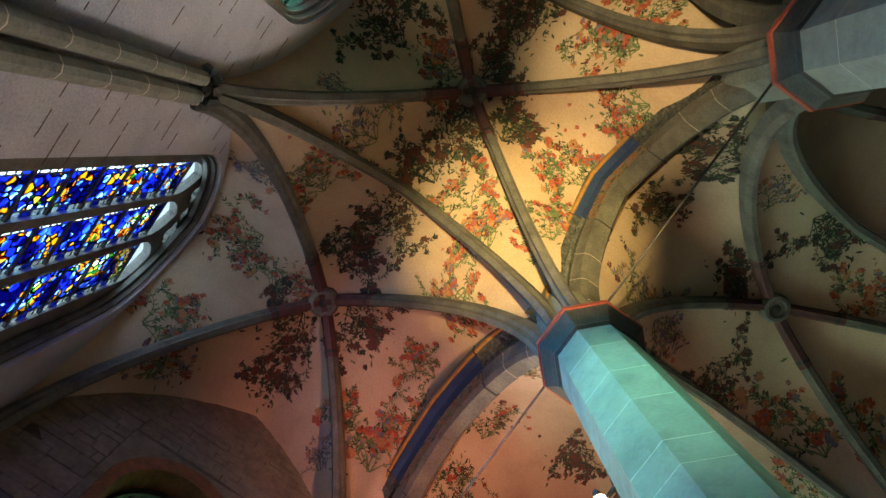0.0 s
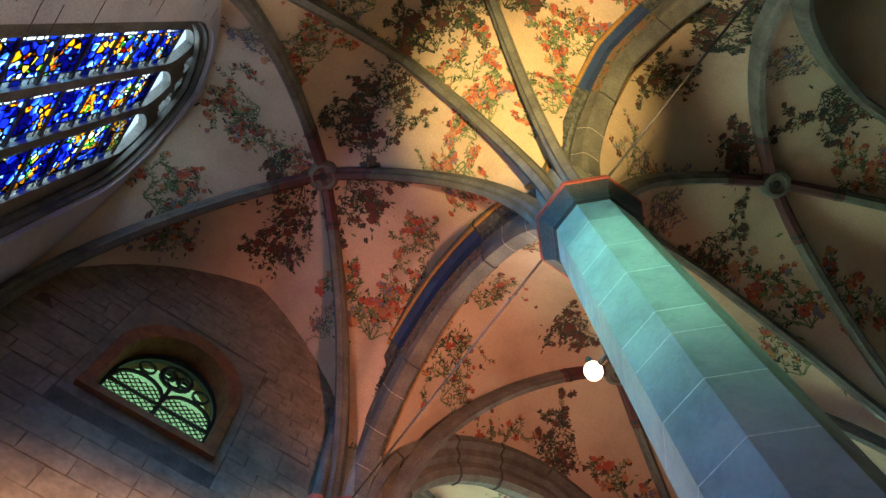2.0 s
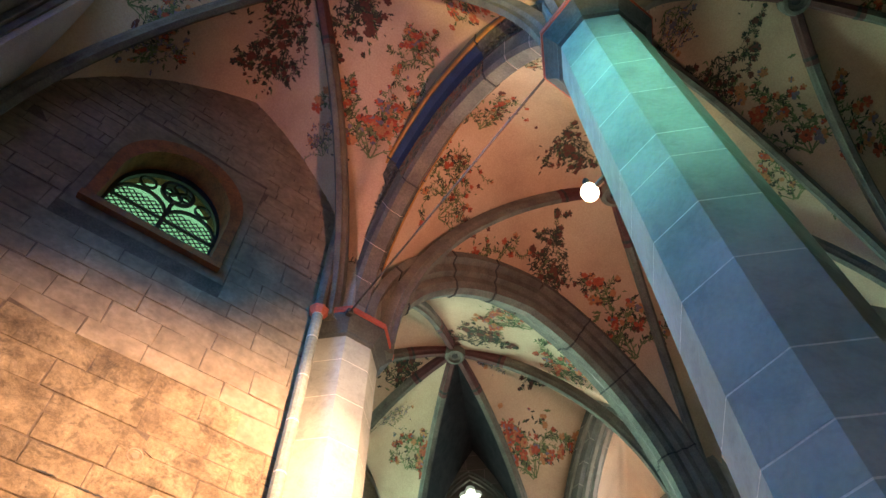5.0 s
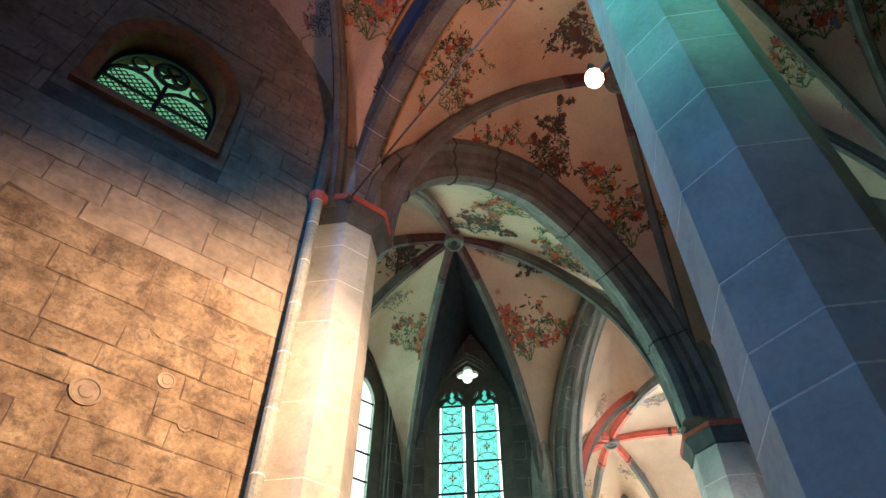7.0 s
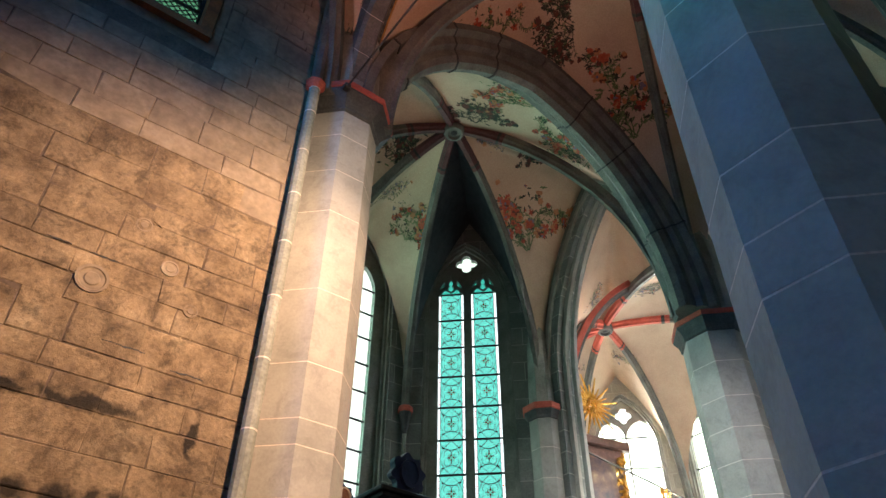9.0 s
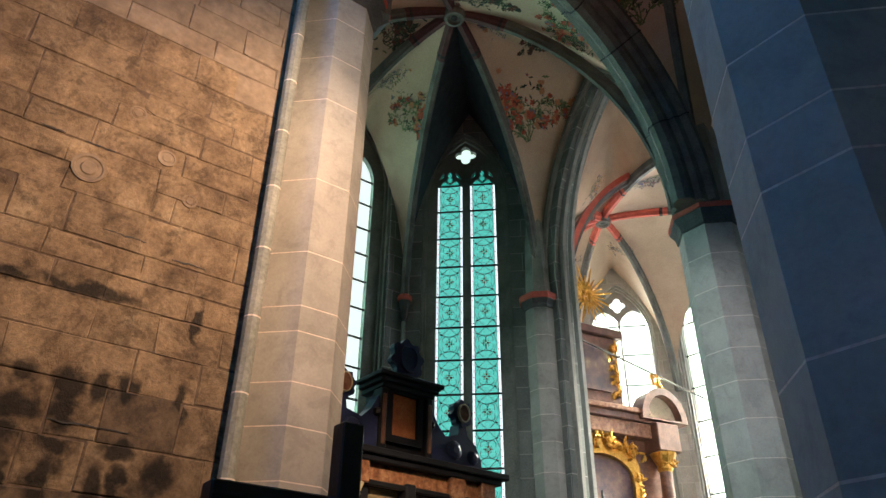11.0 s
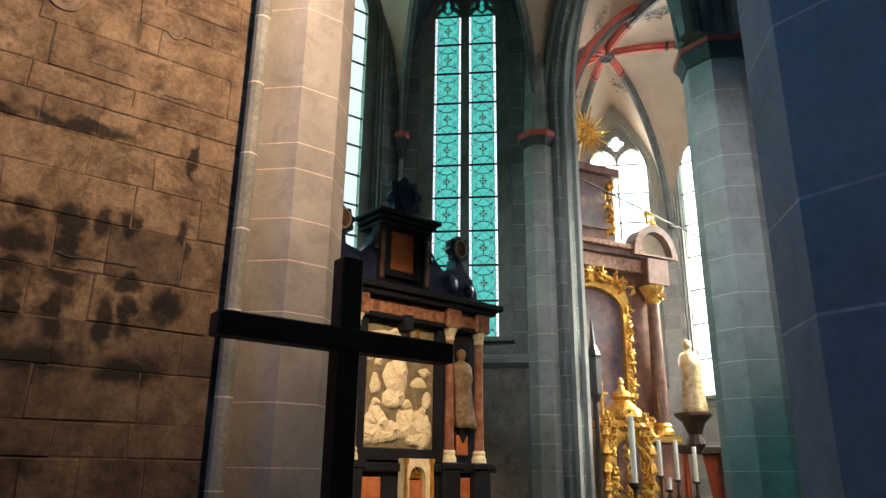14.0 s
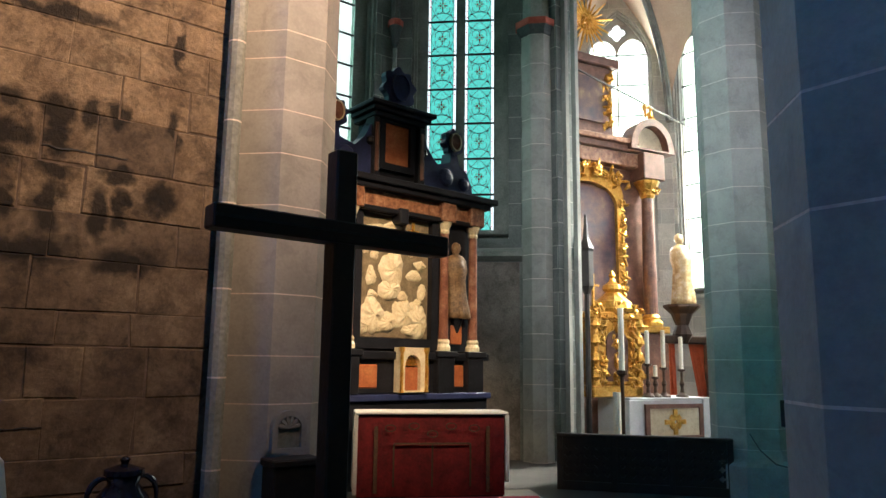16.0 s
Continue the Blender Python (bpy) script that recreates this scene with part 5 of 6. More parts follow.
# ---------- stones of the old wall ----------


def stones():
    """Ashlar courses of the east wall: each stone a piece, joints recessed."""
    rnd = random.Random(5)
    z, made = 0.0, 0
    rest = bmesh.new()
    while z < 12.3:
        h = rnd.uniform(0.2, 0.38) if z < 8.6 else rnd.uniform(0.14, 0.2)
        x = XN + 0.02 - rnd.uniform(0, 0.4)
        while x < 1.93:
            w = rnd.uniform(0.32, 0.85) if z < 8.6 else rnd.uniform(0.2, 0.42)
            a, b = max(x, XN + 0.02), min(x + w, 1.93)
            x += w
            if b - a < 0.1:
                continue
            cut = []
            if z + h > 8.04 and z < 10.22:
                if b < -1.1 or a > 0.74:
                    cut = [(a, b)]
                else:
                    if a < -1.1:
                        cut.append((a, -1.1))
                    if b > 0.74:
                        cut.append((0.74, b))
            else:
                cut = [(a, b)]
            for p, q in cut:
                if q - p < 0.06:
                    continue
                g, d = 0.003, rnd.uniform(0.002, 0.012)
                bm = box(p + g, q - g, YE - d, YE + 0.01, z + g, z + h - g)
                for v in bm.verts:
                    v.co.x += rnd.uniform(-0.012, 0.012)
                    v.co.z += rnd.uniform(-0.01, 0.01)
                    if v.co.y < YE:
                        v.co.y += rnd.uniform(-0.004, 0.004)
                bmesh.ops.bevel(bm, geom=[e for e in bm.edges if all(v.co.y < YE for v in e.verts)], offset=0.006, segments=1, affect="EDGES")
                if made < 300 and z < 8.7:
                    made += 1
                    # stone tone by height, darkest in the lowest courses
                    part("stone", bm, LOWSTONE if z < 2.6 + rnd.uniform(-0.5, 0.5) else WEATHERED if z < 6.3 + rnd.uniform(-0.15, 0.15) else WALLSTONE, WALL_E)
                else:
                    join(rest, bm)
        z += h
    part("window_surround", slab([(-1.09, 8.0), (0.73, 8.0), (0.73, 10.24), (-1.09, 10.24)], [pointed(-0.985, 0.635, 8.19, 9.2, 10.165, round_=True)], 0.03, Matrix.Translation((0, YE - 0.004, 0))), WALLSTONE, WALL_E)
    ob = part("upper_stones", rest, WALLSTONE, WALL_E)
    ob["kind"] = "stuff"

# ---------- side altar: table in front, marble retable behind ----------
TURN = 2
ST = material("grey_step", [(0.3, 0.26, 0.2), (0.42, 0.37, 0.3)], 4, 0.8)
CARPET = material("red_carpet", [(0.34, 0.025, 0.04), (0.52, 0.045, 0.07)], 20, 0.95, bump=0.5)
TANSTONE = material("tan_alabaster", [(0.11, 0.08, 0.045), (0.2, 0.15, 0.085), (0.3, 0.23, 0.14)], 8, 0.5)
BRONZE = material("dark_bronze", [(0.03, 0.018, 0.012), (0.08, 0.045, 0.025)], 8, 0.4, metal=0.5)
BLUEBLACK = material("blue_black_marble", [(0.016, 0.02, 0.06), (0.04, 0.05, 0.14)], 4, 0.35, bump=0.02)
BROWNWOOD = material("painted_statue_wood", [(0.08, 0.045, 0.02), (0.17, 0.1, 0.045), (0.27, 0.17, 0.08)], 10, 0.6)
WAX = material("candle_wax", [(0.75, 0.7, 0.55), (0.82, 0.78, 0.66)], 6, 0.5)
PICTURE = material("dark_old_painting", [(0.02, 0.014, 0.03), (0.08, 0.04, 0.045), (0.17, 0.09, 0.06), (0.34, 0.24, 0.12)], 2.6, 0.5, bump=0.05)
SALMON = material("salmon_marble", [(0.08, 0.034, 0.02), (0.15, 0.068, 0.04), (0.26, 0.13, 0.085)], 5, 0.35, bump=0.03)
DRAPE = material("orange_velvet", [(0.3, 0.06, 0.015), (0.45, 0.1, 0.025)], 5, 0.85)
WHITEGOLD = material("white_gilt_statue", [(0.34, 0.18, 0.05), (0.6, 0.42, 0.18), (0.8, 0.7, 0.48)], 9, 0.45)

TT = -29
step = thing("altar_step", "stone altar step covered with red carpet", "step", (4.7, 6.23, 0), TT)
part("step_stone", box(-1.15, 1.35, -0.55, 0.44, 0, 0.155, 0.01), ST, step)
part("step_stone", box(-1.05, 1.2, -0.36, 0.44, 0.155, 0.3, 0.01), ST, step)
part("carpet", box(-1.0, 1.25, -0.555, -0.34, 0.157, 0.167, 0.003), CARPET, step, "red carpet")
part("carpet", box(-0.98, 1.15, -0.365, -0.03, 0.302, 0.312, 0.003), CARPET, step, "red carpet")

table = thing("altar_table", "altar table with red brocade front and white linen cloth", "altar", (4.7, 6.23, 0.3), TT)
part("table_body", box(-0.79, 0.79, 0.02, 0.36, 0, 0.86, 0.01), BLACKMARBLE, table)


def cloth(x0, x1, y, z0, z1, amp, n=40, seed=1):
    """A hanging cloth with soft folds."""
    bm = bmesh.new()
    r = random.Random(seed)
    ph = r.uniform(0, 6)
    rows = []
    for j in range(9):
        f = j / 8
        rows.append([bm.verts.new((x0 + (x1 - x0) * i / n, y - amp * (1 - f) * (0.6 + 0.4 * math.sin(i * 0.9 + ph)) * (0.5 + 0.5 * math.sin(i * 0.53)), z0 + (z1 - z0) * f)) for i in range(n + 1)])
    for a, b in zip(rows, rows[1:]):
        for i in range(n):
            bm.faces.new((a[i], a[i + 1], b[i + 1], b[i]))
    bmesh.ops.solidify(bm, geom=bm.faces[:], thickness=0.006)
    return bm


part("antependium", cloth(-0.79, 0.79, 0.0, 0.02, 0.84, 0.03), REDCLOTH, table, "red brocade hanging")
orn = bmesh.new()
for x in (-0.6, 0.6):
    strip(orn, [(x, 0.06), (x, 0.74)], 0.04, -0.044, -0.038)
strip(orn, [(-0.41, 0.56), (0.41, 0.56)], 0.022, -0.044, -0.038)
for x in (-0.41, 0.0, 0.41):
    strip(orn, [(x, 0.12), (x, 0.56)], 0.018, -0.044, -0.038)
for x, z in ((-0.2, 0.74), (0.2, 0.74), (-0.45, 0.72), (0.45, 0.72), (0, 0.66)):
    strip(orn, [(x + 0.055 * math.cos(t), z + 0.034 * math.sin(t)) for t in [k * 0.5 for k in range(14)]], 0.012, -0.044, -0.038)
part("embroidery", orn, material("worn_gold_thread", [(0.05, 0.02, 0.01), (0.1, 0.045, 0.02)], 30, 0.7), table, "faded gold embroidery")
part("linen_cloth", box(-0.83, 0.83, -0.045, 0.4, 0.86, 0.89, 0.01), LINEN, table, "white linen altar cloth")
part("linen_fall", cloth(-0.835, -0.79, -0.042, 0.05, 0.86, 0.01, 6, 2), LINEN, table)
part("linen_fall", cloth(0.79, 0.835, -0.042, 0.16, 0.86, 0.01, 6, 3), LINEN, table)
part("linen_side", box(-0.835, -0.8, -0.03, 0.38, 0.08, 0.86, 0.008), LINEN, table)
part("linen_side", box(0.8, 0.835, -0.03, 0.38, 0.16, 0.86, 0.008), LINEN, table)
red = thing("red_seat", "small bright red upholstered stool beside the altar", "stool", (3.5, 6.3, 0), TT)
part("seat", box(-0.11, 0.1, -0.16, 0.16, 0.56, 0.66, 0.03), CARPET, red)
part("back", box(-0.13, -0.08, -0.16, 0.16, 0.56, 0.84, 0.02), CARPET, red)
for x in (-0.08, 0.07):
    for y in (-0.13, 0.13):
        part("leg", box(x - 0.02, x + 0.02, y - 0.02, y + 0.02, 0, 0.56), DARKWOOD, red)

FRIEZE = material("red_brown_veined_marble", [(0.12, 0.045, 0.022), (0.28, 0.125, 0.06), (0.42, 0.23, 0.13)], 11, 0.35, bump=0.03, spread=0.7)
RET = thing("retable", "black and red marble retable with cream alabaster relief", "altarpiece", (5.47, 6.84, 0.15), TURN)
RX = -0.5
Y0 = 0.5


def rp(name, bm, mat, label="", parent=None):
    return part(name, bm, mat, parent or RET, label)


def block(x0, x1, y0, y1, z0, z1, bevel=0.012):
    return box(RX + x0, RX + x1, Y0 + y0, Y0 + y1, z0 - 0.15, z1 - 0.15, bevel)


rp("back_body", block(-1.4, 1.4, 0.12, 0.6, 0.15, 3.9), BLACKMARBLE)
rp("base", block(-1.48, 1.48, -0.06, 0.3, 0.15, 1.25), BLACKMARBLE)
rp("base_moulding", block(-1.5, 1.5, -0.12, 0.3, 1.25, 1.33), BLUEBLACK)
rp("predella", block(-1.45, 1.45, 0.0, 0.3, 1.33, 1.74), BLACKMARBLE)
rp("predella_cornice", block(-1.5, 1.5, -0.08, 0.3, 1.74, 1.84), BLACKMARBLE)
for x in (-1.24, -0.73, 0.73, 1.24):
    rp("pedestal", block(x - 0.14, x + 0.14, -0.1, 0.2, 1.33, 1.78), BLACKMARBLE)
    rp("pedestal_cap", block(x - 0.17, x + 0.17, -0.13, 0.2, 1.78, 1.86), BLACKMARBLE)
for x0, x1 in ((-0.58, -0.28), (0.28, 0.52), (0.87, 1.1), (-1.1, -0.87)):
    rp("panel", block(x0, x1, -0.012, 0.02, 1.4, 1.68), ORANGE, "orange marble panel")


def column(x, z0, z1, y=-0.02, r=0.065, mat=None):
    ob = rp("column", turned([(r * 1.1, z0 - 0.15), (r, z0 + 0.1), (r * 0.85, z1 - 0.3)], 14, at=(RX + x, Y0 + y, 0)), mat or REDMARBLE, "mottled red marble column")
    rp("base_ring", turned([(r * 1.5, z0 - 0.15), (r * 1.5, z0 - 0.1), (r * 1.2, z0 - 0.06), (r * 1.35, z0 - 0.03), (r * 1.1, z0)], 14, at=(RX + x, Y0 + y, 0)), ALABASTER, "", ob)
    rp("capital", turned([(r * 0.85, z1 - 0.31), (r * 1.05, z1 - 0.28), (r * 0.95, z1 - 0.25), (r * 1.5, z1 - 0.17), (r * 1.7, z1 - 0.15)], 8, at=(RX + x, Y0 + y, 0)), ALABASTER, "", ob)


for x in (-1.24, -0.73, 0.73, 1.24):
    column(x, 1.86, 3.55)
    rp("impost", block(x - 0.12, x + 0.12, -0.13, 0.2, 3.55, 3.82), FRIEZE)
rp("frame", slab([(RX - 0.65, 1.72), (RX + 0.64, 1.72), (RX + 0.64, 3.42), (RX - 0.65, 3.42)], [[(RX - 0.55, 1.85), (RX + 0.53, 1.85), (RX + 0.53, 3.38), (RX - 0.55, 3.38)]], 0.16, Matrix.Translation((0, Y0 - 0.02, 0))), BLACKMARBLE, "black moulded frame")
rp("relief_ground", block(-0.55, 0.53, 0.06, 0.13, 2.0, 3.55), TANSTONE, "cream alabaster relief")


def blob(bm, x, z, rx, rz, depth, seed, y=0.06):
    """A carved swelling with folds on the relief."""
    r = random.Random(seed)
    n, k = 40, 8
    ph, fr = r.uniform(0, 6), r.choice([2, 3, 4])
    rings = []
    for j in range(k):
        f = 1 - j / k
        h = depth * math.sqrt(1 - f * f)
        ring = []
        for i in range(n):
            a = 2 * math.pi * i / n
            w = 1 + 0.11 * math.sin(fr * a + ph) + 0.04 * math.sin(9 * a + ph) * f
            ring.append(bm.verts.new((RX + x + rx * f * w * math.cos(a), Y0 + y - h * (1 + 0.25 * math.sin(fr * a * 0.7 + ph) + 0.22 * math.sin(10 * a + 5 * f + ph)), z - 0.15 + rz * f * w * math.sin(a))))
        rings.append(ring)
    for a, b in zip(rings, rings[1:]):
        for i in range(n):
            bm.faces.new((a[i], a[(i + 1) % n], b[(i + 1) % n], b[i]))
    bm.faces.new(rings[-1])


carve = bmesh.new()
shapes = [(-0.05, 2.85, 0.15, 0.24, 0.07), (-0.08, 2.6, 0.13, 0.14, 0.06), (-0.02, 3.1, 0.07, 0.08, 0.05), (-0.3, 2.28, 0.14, 0.22, 0.07), (-0.12, 2.2, 0.12, 0.14, 0.06), (0.1, 2.3, 0.13, 0.18, 0.07), (0.3, 2.22, 0.14, 0.2, 0.07), (0.2, 2.12, 0.1, 0.1, 0.05), (-0.38, 2.15, 0.08, 0.1, 0.05), (-0.32, 2.75, 0.06, 0.12, 0.04), (0.25, 2.8, 0.1, 0.07, 0.03), (0.33, 2.95, 0.08, 0.05, 0.03), (-0.25, 3.35, 0.13, 0.06, 0.03), (-0.05, 3.4, 0.11, 0.06, 0.03), (0.3, 3.2, 0.07, 0.1, 0.05), (0.36, 2.6, 0.06, 0.1, 0.03), (-0.3, 2.52, 0.06, 0.06, 0.05), (0.1, 2.53, 0.06, 0.06, 0.05), (0.3, 2.46, 0.05, 0.05, 0.05), (-0.4, 3.1, 0.05, 0.08, 0.03)]
extra = random.Random(21)
for k in range(14):
    shapes.append((extra.uniform(-0.42, 0.42), extra.uniform(2.08, 3.45), extra.uniform(0.025, 0.07), extra.uniform(0.03, 0.1), 0.035))
for k, (x, z, a, b, d) in enumerate(shapes):
    blob(carve, x * 1.16, z, a * 1.22, b * 1.04, d, k)
part("carving", carve, ALABASTER, RET, "carved cream alabaster scene", smooth=True)["kind"] = "stuff"
gilt = bmesh.new()
box(RX + 0.22, RX + 0.25, Y0 - 0.0, Y0 + 0.03, 3.05, 3.33, bm=gilt)
box(RX + 0.16, RX + 0.32, Y0 - 0.0, Y0 + 0.03, 3.2, 3.23, bm=gilt)
rp("gilt_cross", gilt, GOLD, "small gilded cross")
rp("niche", slab([(RX + 0.82, 1.9), (RX + 1.14, 1.9), (RX + 1.14, 3.4), (RX + 0.82, 3.4)], [pointed(RX + 0.87, RX + 1.09, 2.15, 3.0, 3.15, 6, True)], 0.1, Matrix.Translation((0, Y0 + 0.03, 0))), BLACKMARBLE)
rp("niche_corbel", turned([(0.03, 1.95), (0.08, 2.08), (0.1, 2.14)], 10, at=(RX + 0.98, Y0 + 0.02, 0)), BLACKMARBLE)
rp("panel", block(0.89, 1.07, -0.005, 0.05, 1.95, 2.2), ORANGE, "orange marble panel")
rp("frieze", block(-1.3, 1.3, -0.04, 0.3, 3.6, 3.8), FRIEZE, "salmon marble frieze")
rp("architrave", block(-1.36, 1.36, -0.09, 0.3, 3.54, 3.6), BLACKMARBLE)
rp("cornice", block(-1.46, 1.46, -0.16, 0.35, 3.8, 3.87), BLACKMARBLE)
rp("cornice_top", block(-1.54, 1.54, -0.22, 0.35, 3.87, 3.95), BLACKMARBLE)
rp("keystone", block(-0.07, 0.07, -0.12, 0.2, 3.42, 3.62), BLACKMARBLE)
rp("attic", block(-0.34, 0.32, 0.1, 0.5, 3.95, 4.92), BLACKMARBLE)
rp("attic_frame", slab([(RX - 0.3, 3.97), (RX + 0.26, 3.97), (RX + 0.26, 4.68), (RX - 0.3, 4.68)], [[(RX - 0.22, 4.06), (RX + 0.18, 4.06), (RX + 0.18, 4.6), (RX - 0.22, 4.6)]], 0.09, Matrix.Translation((0, Y0 + 0.03, 0))), BLACKMARBLE)
rp("attic_panel", block(-0.22, 0.18, 0.075, 0.11, 4.2, 4.76), ORANGE, "orange marble panel")
for x in (-0.37, 0.35):
    rp("attic_pilaster", block(x - 0.05, x + 0.05, 0.0, 0.2, 3.98, 4.78), BLACKMARBLE)
    rp("pilaster_face", block(x - 0.03, x + 0.03, -0.012, 0.02, 4.06, 4.7), SALMON, "salmon marble face")
    rp("pilaster_scroll", turned([(0.02, -0.05), (0.06, -0.02), (0.06, 0.04), (0.02, 0.07)], 8, at=(RX + x * 1.18, Y0 + 0.06, 4.3)), BLACKMARBLE)
for k, (g, z0, z1) in enumerate(((0.0, 4.78, 4.85), (0.05, 4.85, 4.91), (0.1, 4.91, 4.97))):
    rp("attic_cornice", block(-0.42 - g, 0.4 + g, -0.02 - g, 0.5, z0, z1), BLACKMARBLE)


def cartouche(x, z, r, oval=True):
    """A carved shield with a lobed rim."""
    n = 40
    rim = [(RX + x + r * (1 + 0.12 * math.sin(8 * t)) * math.cos(t), z - 0.15 + 1.05 * r * (1 + 0.12 * math.sin(8 * t + 0.8)) * math.sin(t)) for t in [2 * math.pi * i / n for i in range(n)]]
    ob = rp("cartouche", slab(rim, [], 0.1, Matrix.Translation((0, Y0 + 0.05, 0))), BLUEBLACK, "blue-black carved cartouche")
    ell = [(RX + x + 0.5 * r * math.cos(t), z - 0.15 + 0.66 * r * math.sin(t)) for t in [2 * math.pi * i / 24 for i in range(24)]]
    rp("oval", slab(ell, [], 0.03, Matrix.Translation((0, Y0 + 0.02, 0))), REDMARBLE if oval else BLUEBLACK, "", ob)
    ring = [(RX + x + 0.58 * r * math.cos(t), z - 0.15 + 0.76 * r * math.sin(t)) for t in [2 * math.pi * i / 24 for i in range(24)]]
    rp("oval_rim", slab(ring, [ell], 0.05, Matrix.Translation((0, Y0 + 0.0, 0))), ALABASTER if oval else BLUEBLACK, "", ob)


cartouche(0.0, 5.26, 0.25, False)
cartouche(0.95, 4.72, 0.17)
cartouche(-0.95, 4.72, 0.17)
for sx in (-1, 1):
    pts = [(0.36, 3.95), (1.3, 3.95), (1.28, 4.15), (1.18, 4.33), (1.05, 4.42), (1.0, 4.58), (0.9, 4.58), (0.88, 4.42), (0.66, 4.36), (0.52, 4.5), (0.36, 4.8)]
    rp("volute", slab([(RX + sx * x, z - 0.15) for x, z in pts], [], 0.2, Matrix.Translation((0, Y0 + 0.06, 0))), BLUEBLACK, "blue-black carved volute")
    for x, z, r in ((1.12, 4.15, 0.1), (0.8, 4.2, 0.13)):
        bm = turned([(r, 0), (r * 0.8, -0.03), (r * 0.35, -0.05), (0.02, -0.05)], 14)
        bm.transform(Matrix.Translation((RX + sx * x, Y0 + 0.05, z - 0.15)) @ pose(0, 0, 0, -90))
        rp("scroll", bm, BLUEBLACK)
TAB = thing("tabernacle", "small cream and gold tabernacle with shell arch", "tabernacle", (5.47, 6.84, 0.15), TURN)
tx = -0.36
part("frame", slab([(tx - 0.2, 1.2), (tx + 0.2, 1.2), (tx + 0.2, 1.74), (tx - 0.2, 1.74)], [pointed(tx - 0.12, tx + 0.12, 1.22, 1.52, 1.65, 8, True)], 0.12, Matrix.Translation((0, Y0 - 0.16, 0))), ALABASTER, TAB)
part("door", box(tx - 0.12, tx + 0.12, Y0 - 0.1, Y0 - 0.05, 1.2, 1.5), ORANGE, TAB)
for k in range(7):
    a = math.pi * (k + 0.5) / 7
    bm = turned([(0.004, 0), (0.02, 0.06), (0.022, 0.1), (0.004, 0.12)], 6)
    bm.transform(Matrix.Translation((tx, Y0 - 0.09, 1.52)) @ pose(0, 0, 0, 0, 90 - math.degrees(a), 0))
    part("shell_rib", bm, GOLD, TAB)
for x in (-0.19, 0.19):
    part("colonette", turned([(0.03, 1.2), (0.022, 1.24), (0.02, 1.66), (0.035, 1.7), (0.035, 1.74)], 8, at=(tx + x, Y0 - 0.19, 0)), GOLD, TAB)


def statue(name, label, at, h, mat, seed, turn=0):
    """A robed standing statue as one plain folded form."""
    r = random.Random(seed)
    ph = [r.uniform(0, 6) for _ in range(4)]
    prof = [(0.17, 0.0), (0.165, 0.08), (0.145, 0.3), (0.13, 0.5), (0.15, 0.62), (0.155, 0.7), (0.15, 0.76), (0.11, 0.81), (0.05, 0.84), (0.045, 0.86), (0.068, 0.89), (0.074, 0.93), (0.058, 0.975), (0.02, 1.0)]
    n = 28
    bm = bmesh.new()
    rings = []
    for q, z in prof:
        ring = []
        for i in range(n):
            a = 2 * math.pi * i / n
            fold = (0.14 * math.sin(7 * a + ph[0] + 3 * z) + 0.09 * math.sin(11 * a + ph[1] - 5 * z)) * max(0, 1 - z / 0.82)
            fold += 0.4 * max(0, math.cos(a + 1.7)) ** 2 * math.exp(-((z - 0.6) / 0.07) ** 2) + 0.22 * max(0, math.cos(a + 2.6)) * math.exp(-((z - 0.62) / 0.1) ** 2)
            rr = q * (1 + fold) * h
            ring.append(bm.verts.new((rr * math.cos(a) + 0.03 * h * math.sin(3 * z + ph[2]), rr * 0.75 * math.sin(a), z * h)))
        rings.append(ring)
    for a, b in zip(rings, rings[1:]):
        for i in range(n):
            bm.faces.new((a[i], a[(i + 1) % n], b[(i + 1) % n], b[i]))
    bm.faces.new(rings[0][::-1])
    bm.faces.new(rings[-1])
    ob = part(name, bm, mat, smooth=True)
    ob.matrix_world = at @ pose(0, 0, 0, 0, 0, turn)
    return tagged(ob, label, "statue")


MA = pose(5.47, 6.84, 0.15, 0, 0, TURN)
statue("statue", "brown wooden robed statue on the retable corbel", MA @ Matrix.Translation((RX + 0.98, Y0 + 0.0, 2.14)), 1.02, BROWNWOOD, 3)

# ---------- gilded altar in the choir ----------
GT = -12
MG = pose(12.2, 8.45, 0, 0, 0, GT)
GA = thing("choir_altar_table", "white altar table with gold-ornamented cream front", "altar", (12.2, 8.45, 0), GT)
part("table_body", box(-1.0, 1.0, 0.02, 1.0, 0, 1.06, 0.01), LINEN, GA)
part("linen_cloth", box(-1.04, 1.04, -0.02, 1.02, 1.06, 1.1, 0.01), LINEN, GA, "white altar cloth")
part("linen_fall", box(-1.06, -0.72, -0.03, 0.02, 0.1, 1.06, 0.01), LINEN, GA)
part("linen_fall", box(0.82, 1.06, -0.03, 0.02, 0.1, 1.06, 0.01), LINEN, GA)
part("front_frame", slab([(-0.68, 0.3), (0.78, 0.3), (0.78, 0.98), (-0.68, 0.98)], [[(-0.58, 0.38), (0.68, 0.38), (0.68, 0.9), (-0.58, 0.9)]], 0.05, Matrix.Translation((0, -0.06, 0))), SALMON, GA)
part("front_panel", box(-0.58, 0.68, -0.035, 0.0, 0.38, 0.9), ALABASTER, GA, "cream panel")
bm = bmesh.new()
for k in range(8):
    a = k * math.pi / 4
    strip(bm, [(0.05 + 0.04 * math.cos(a), 0.64 + 0.04 * math.sin(a)), (0.05 + (0.26 if k % 2 == 0 else 0.17) * math.cos(a), 0.64 + (0.24 if k % 2 == 0 else 0.15) * math.sin(a))], 0.09, -0.07, -0.036)
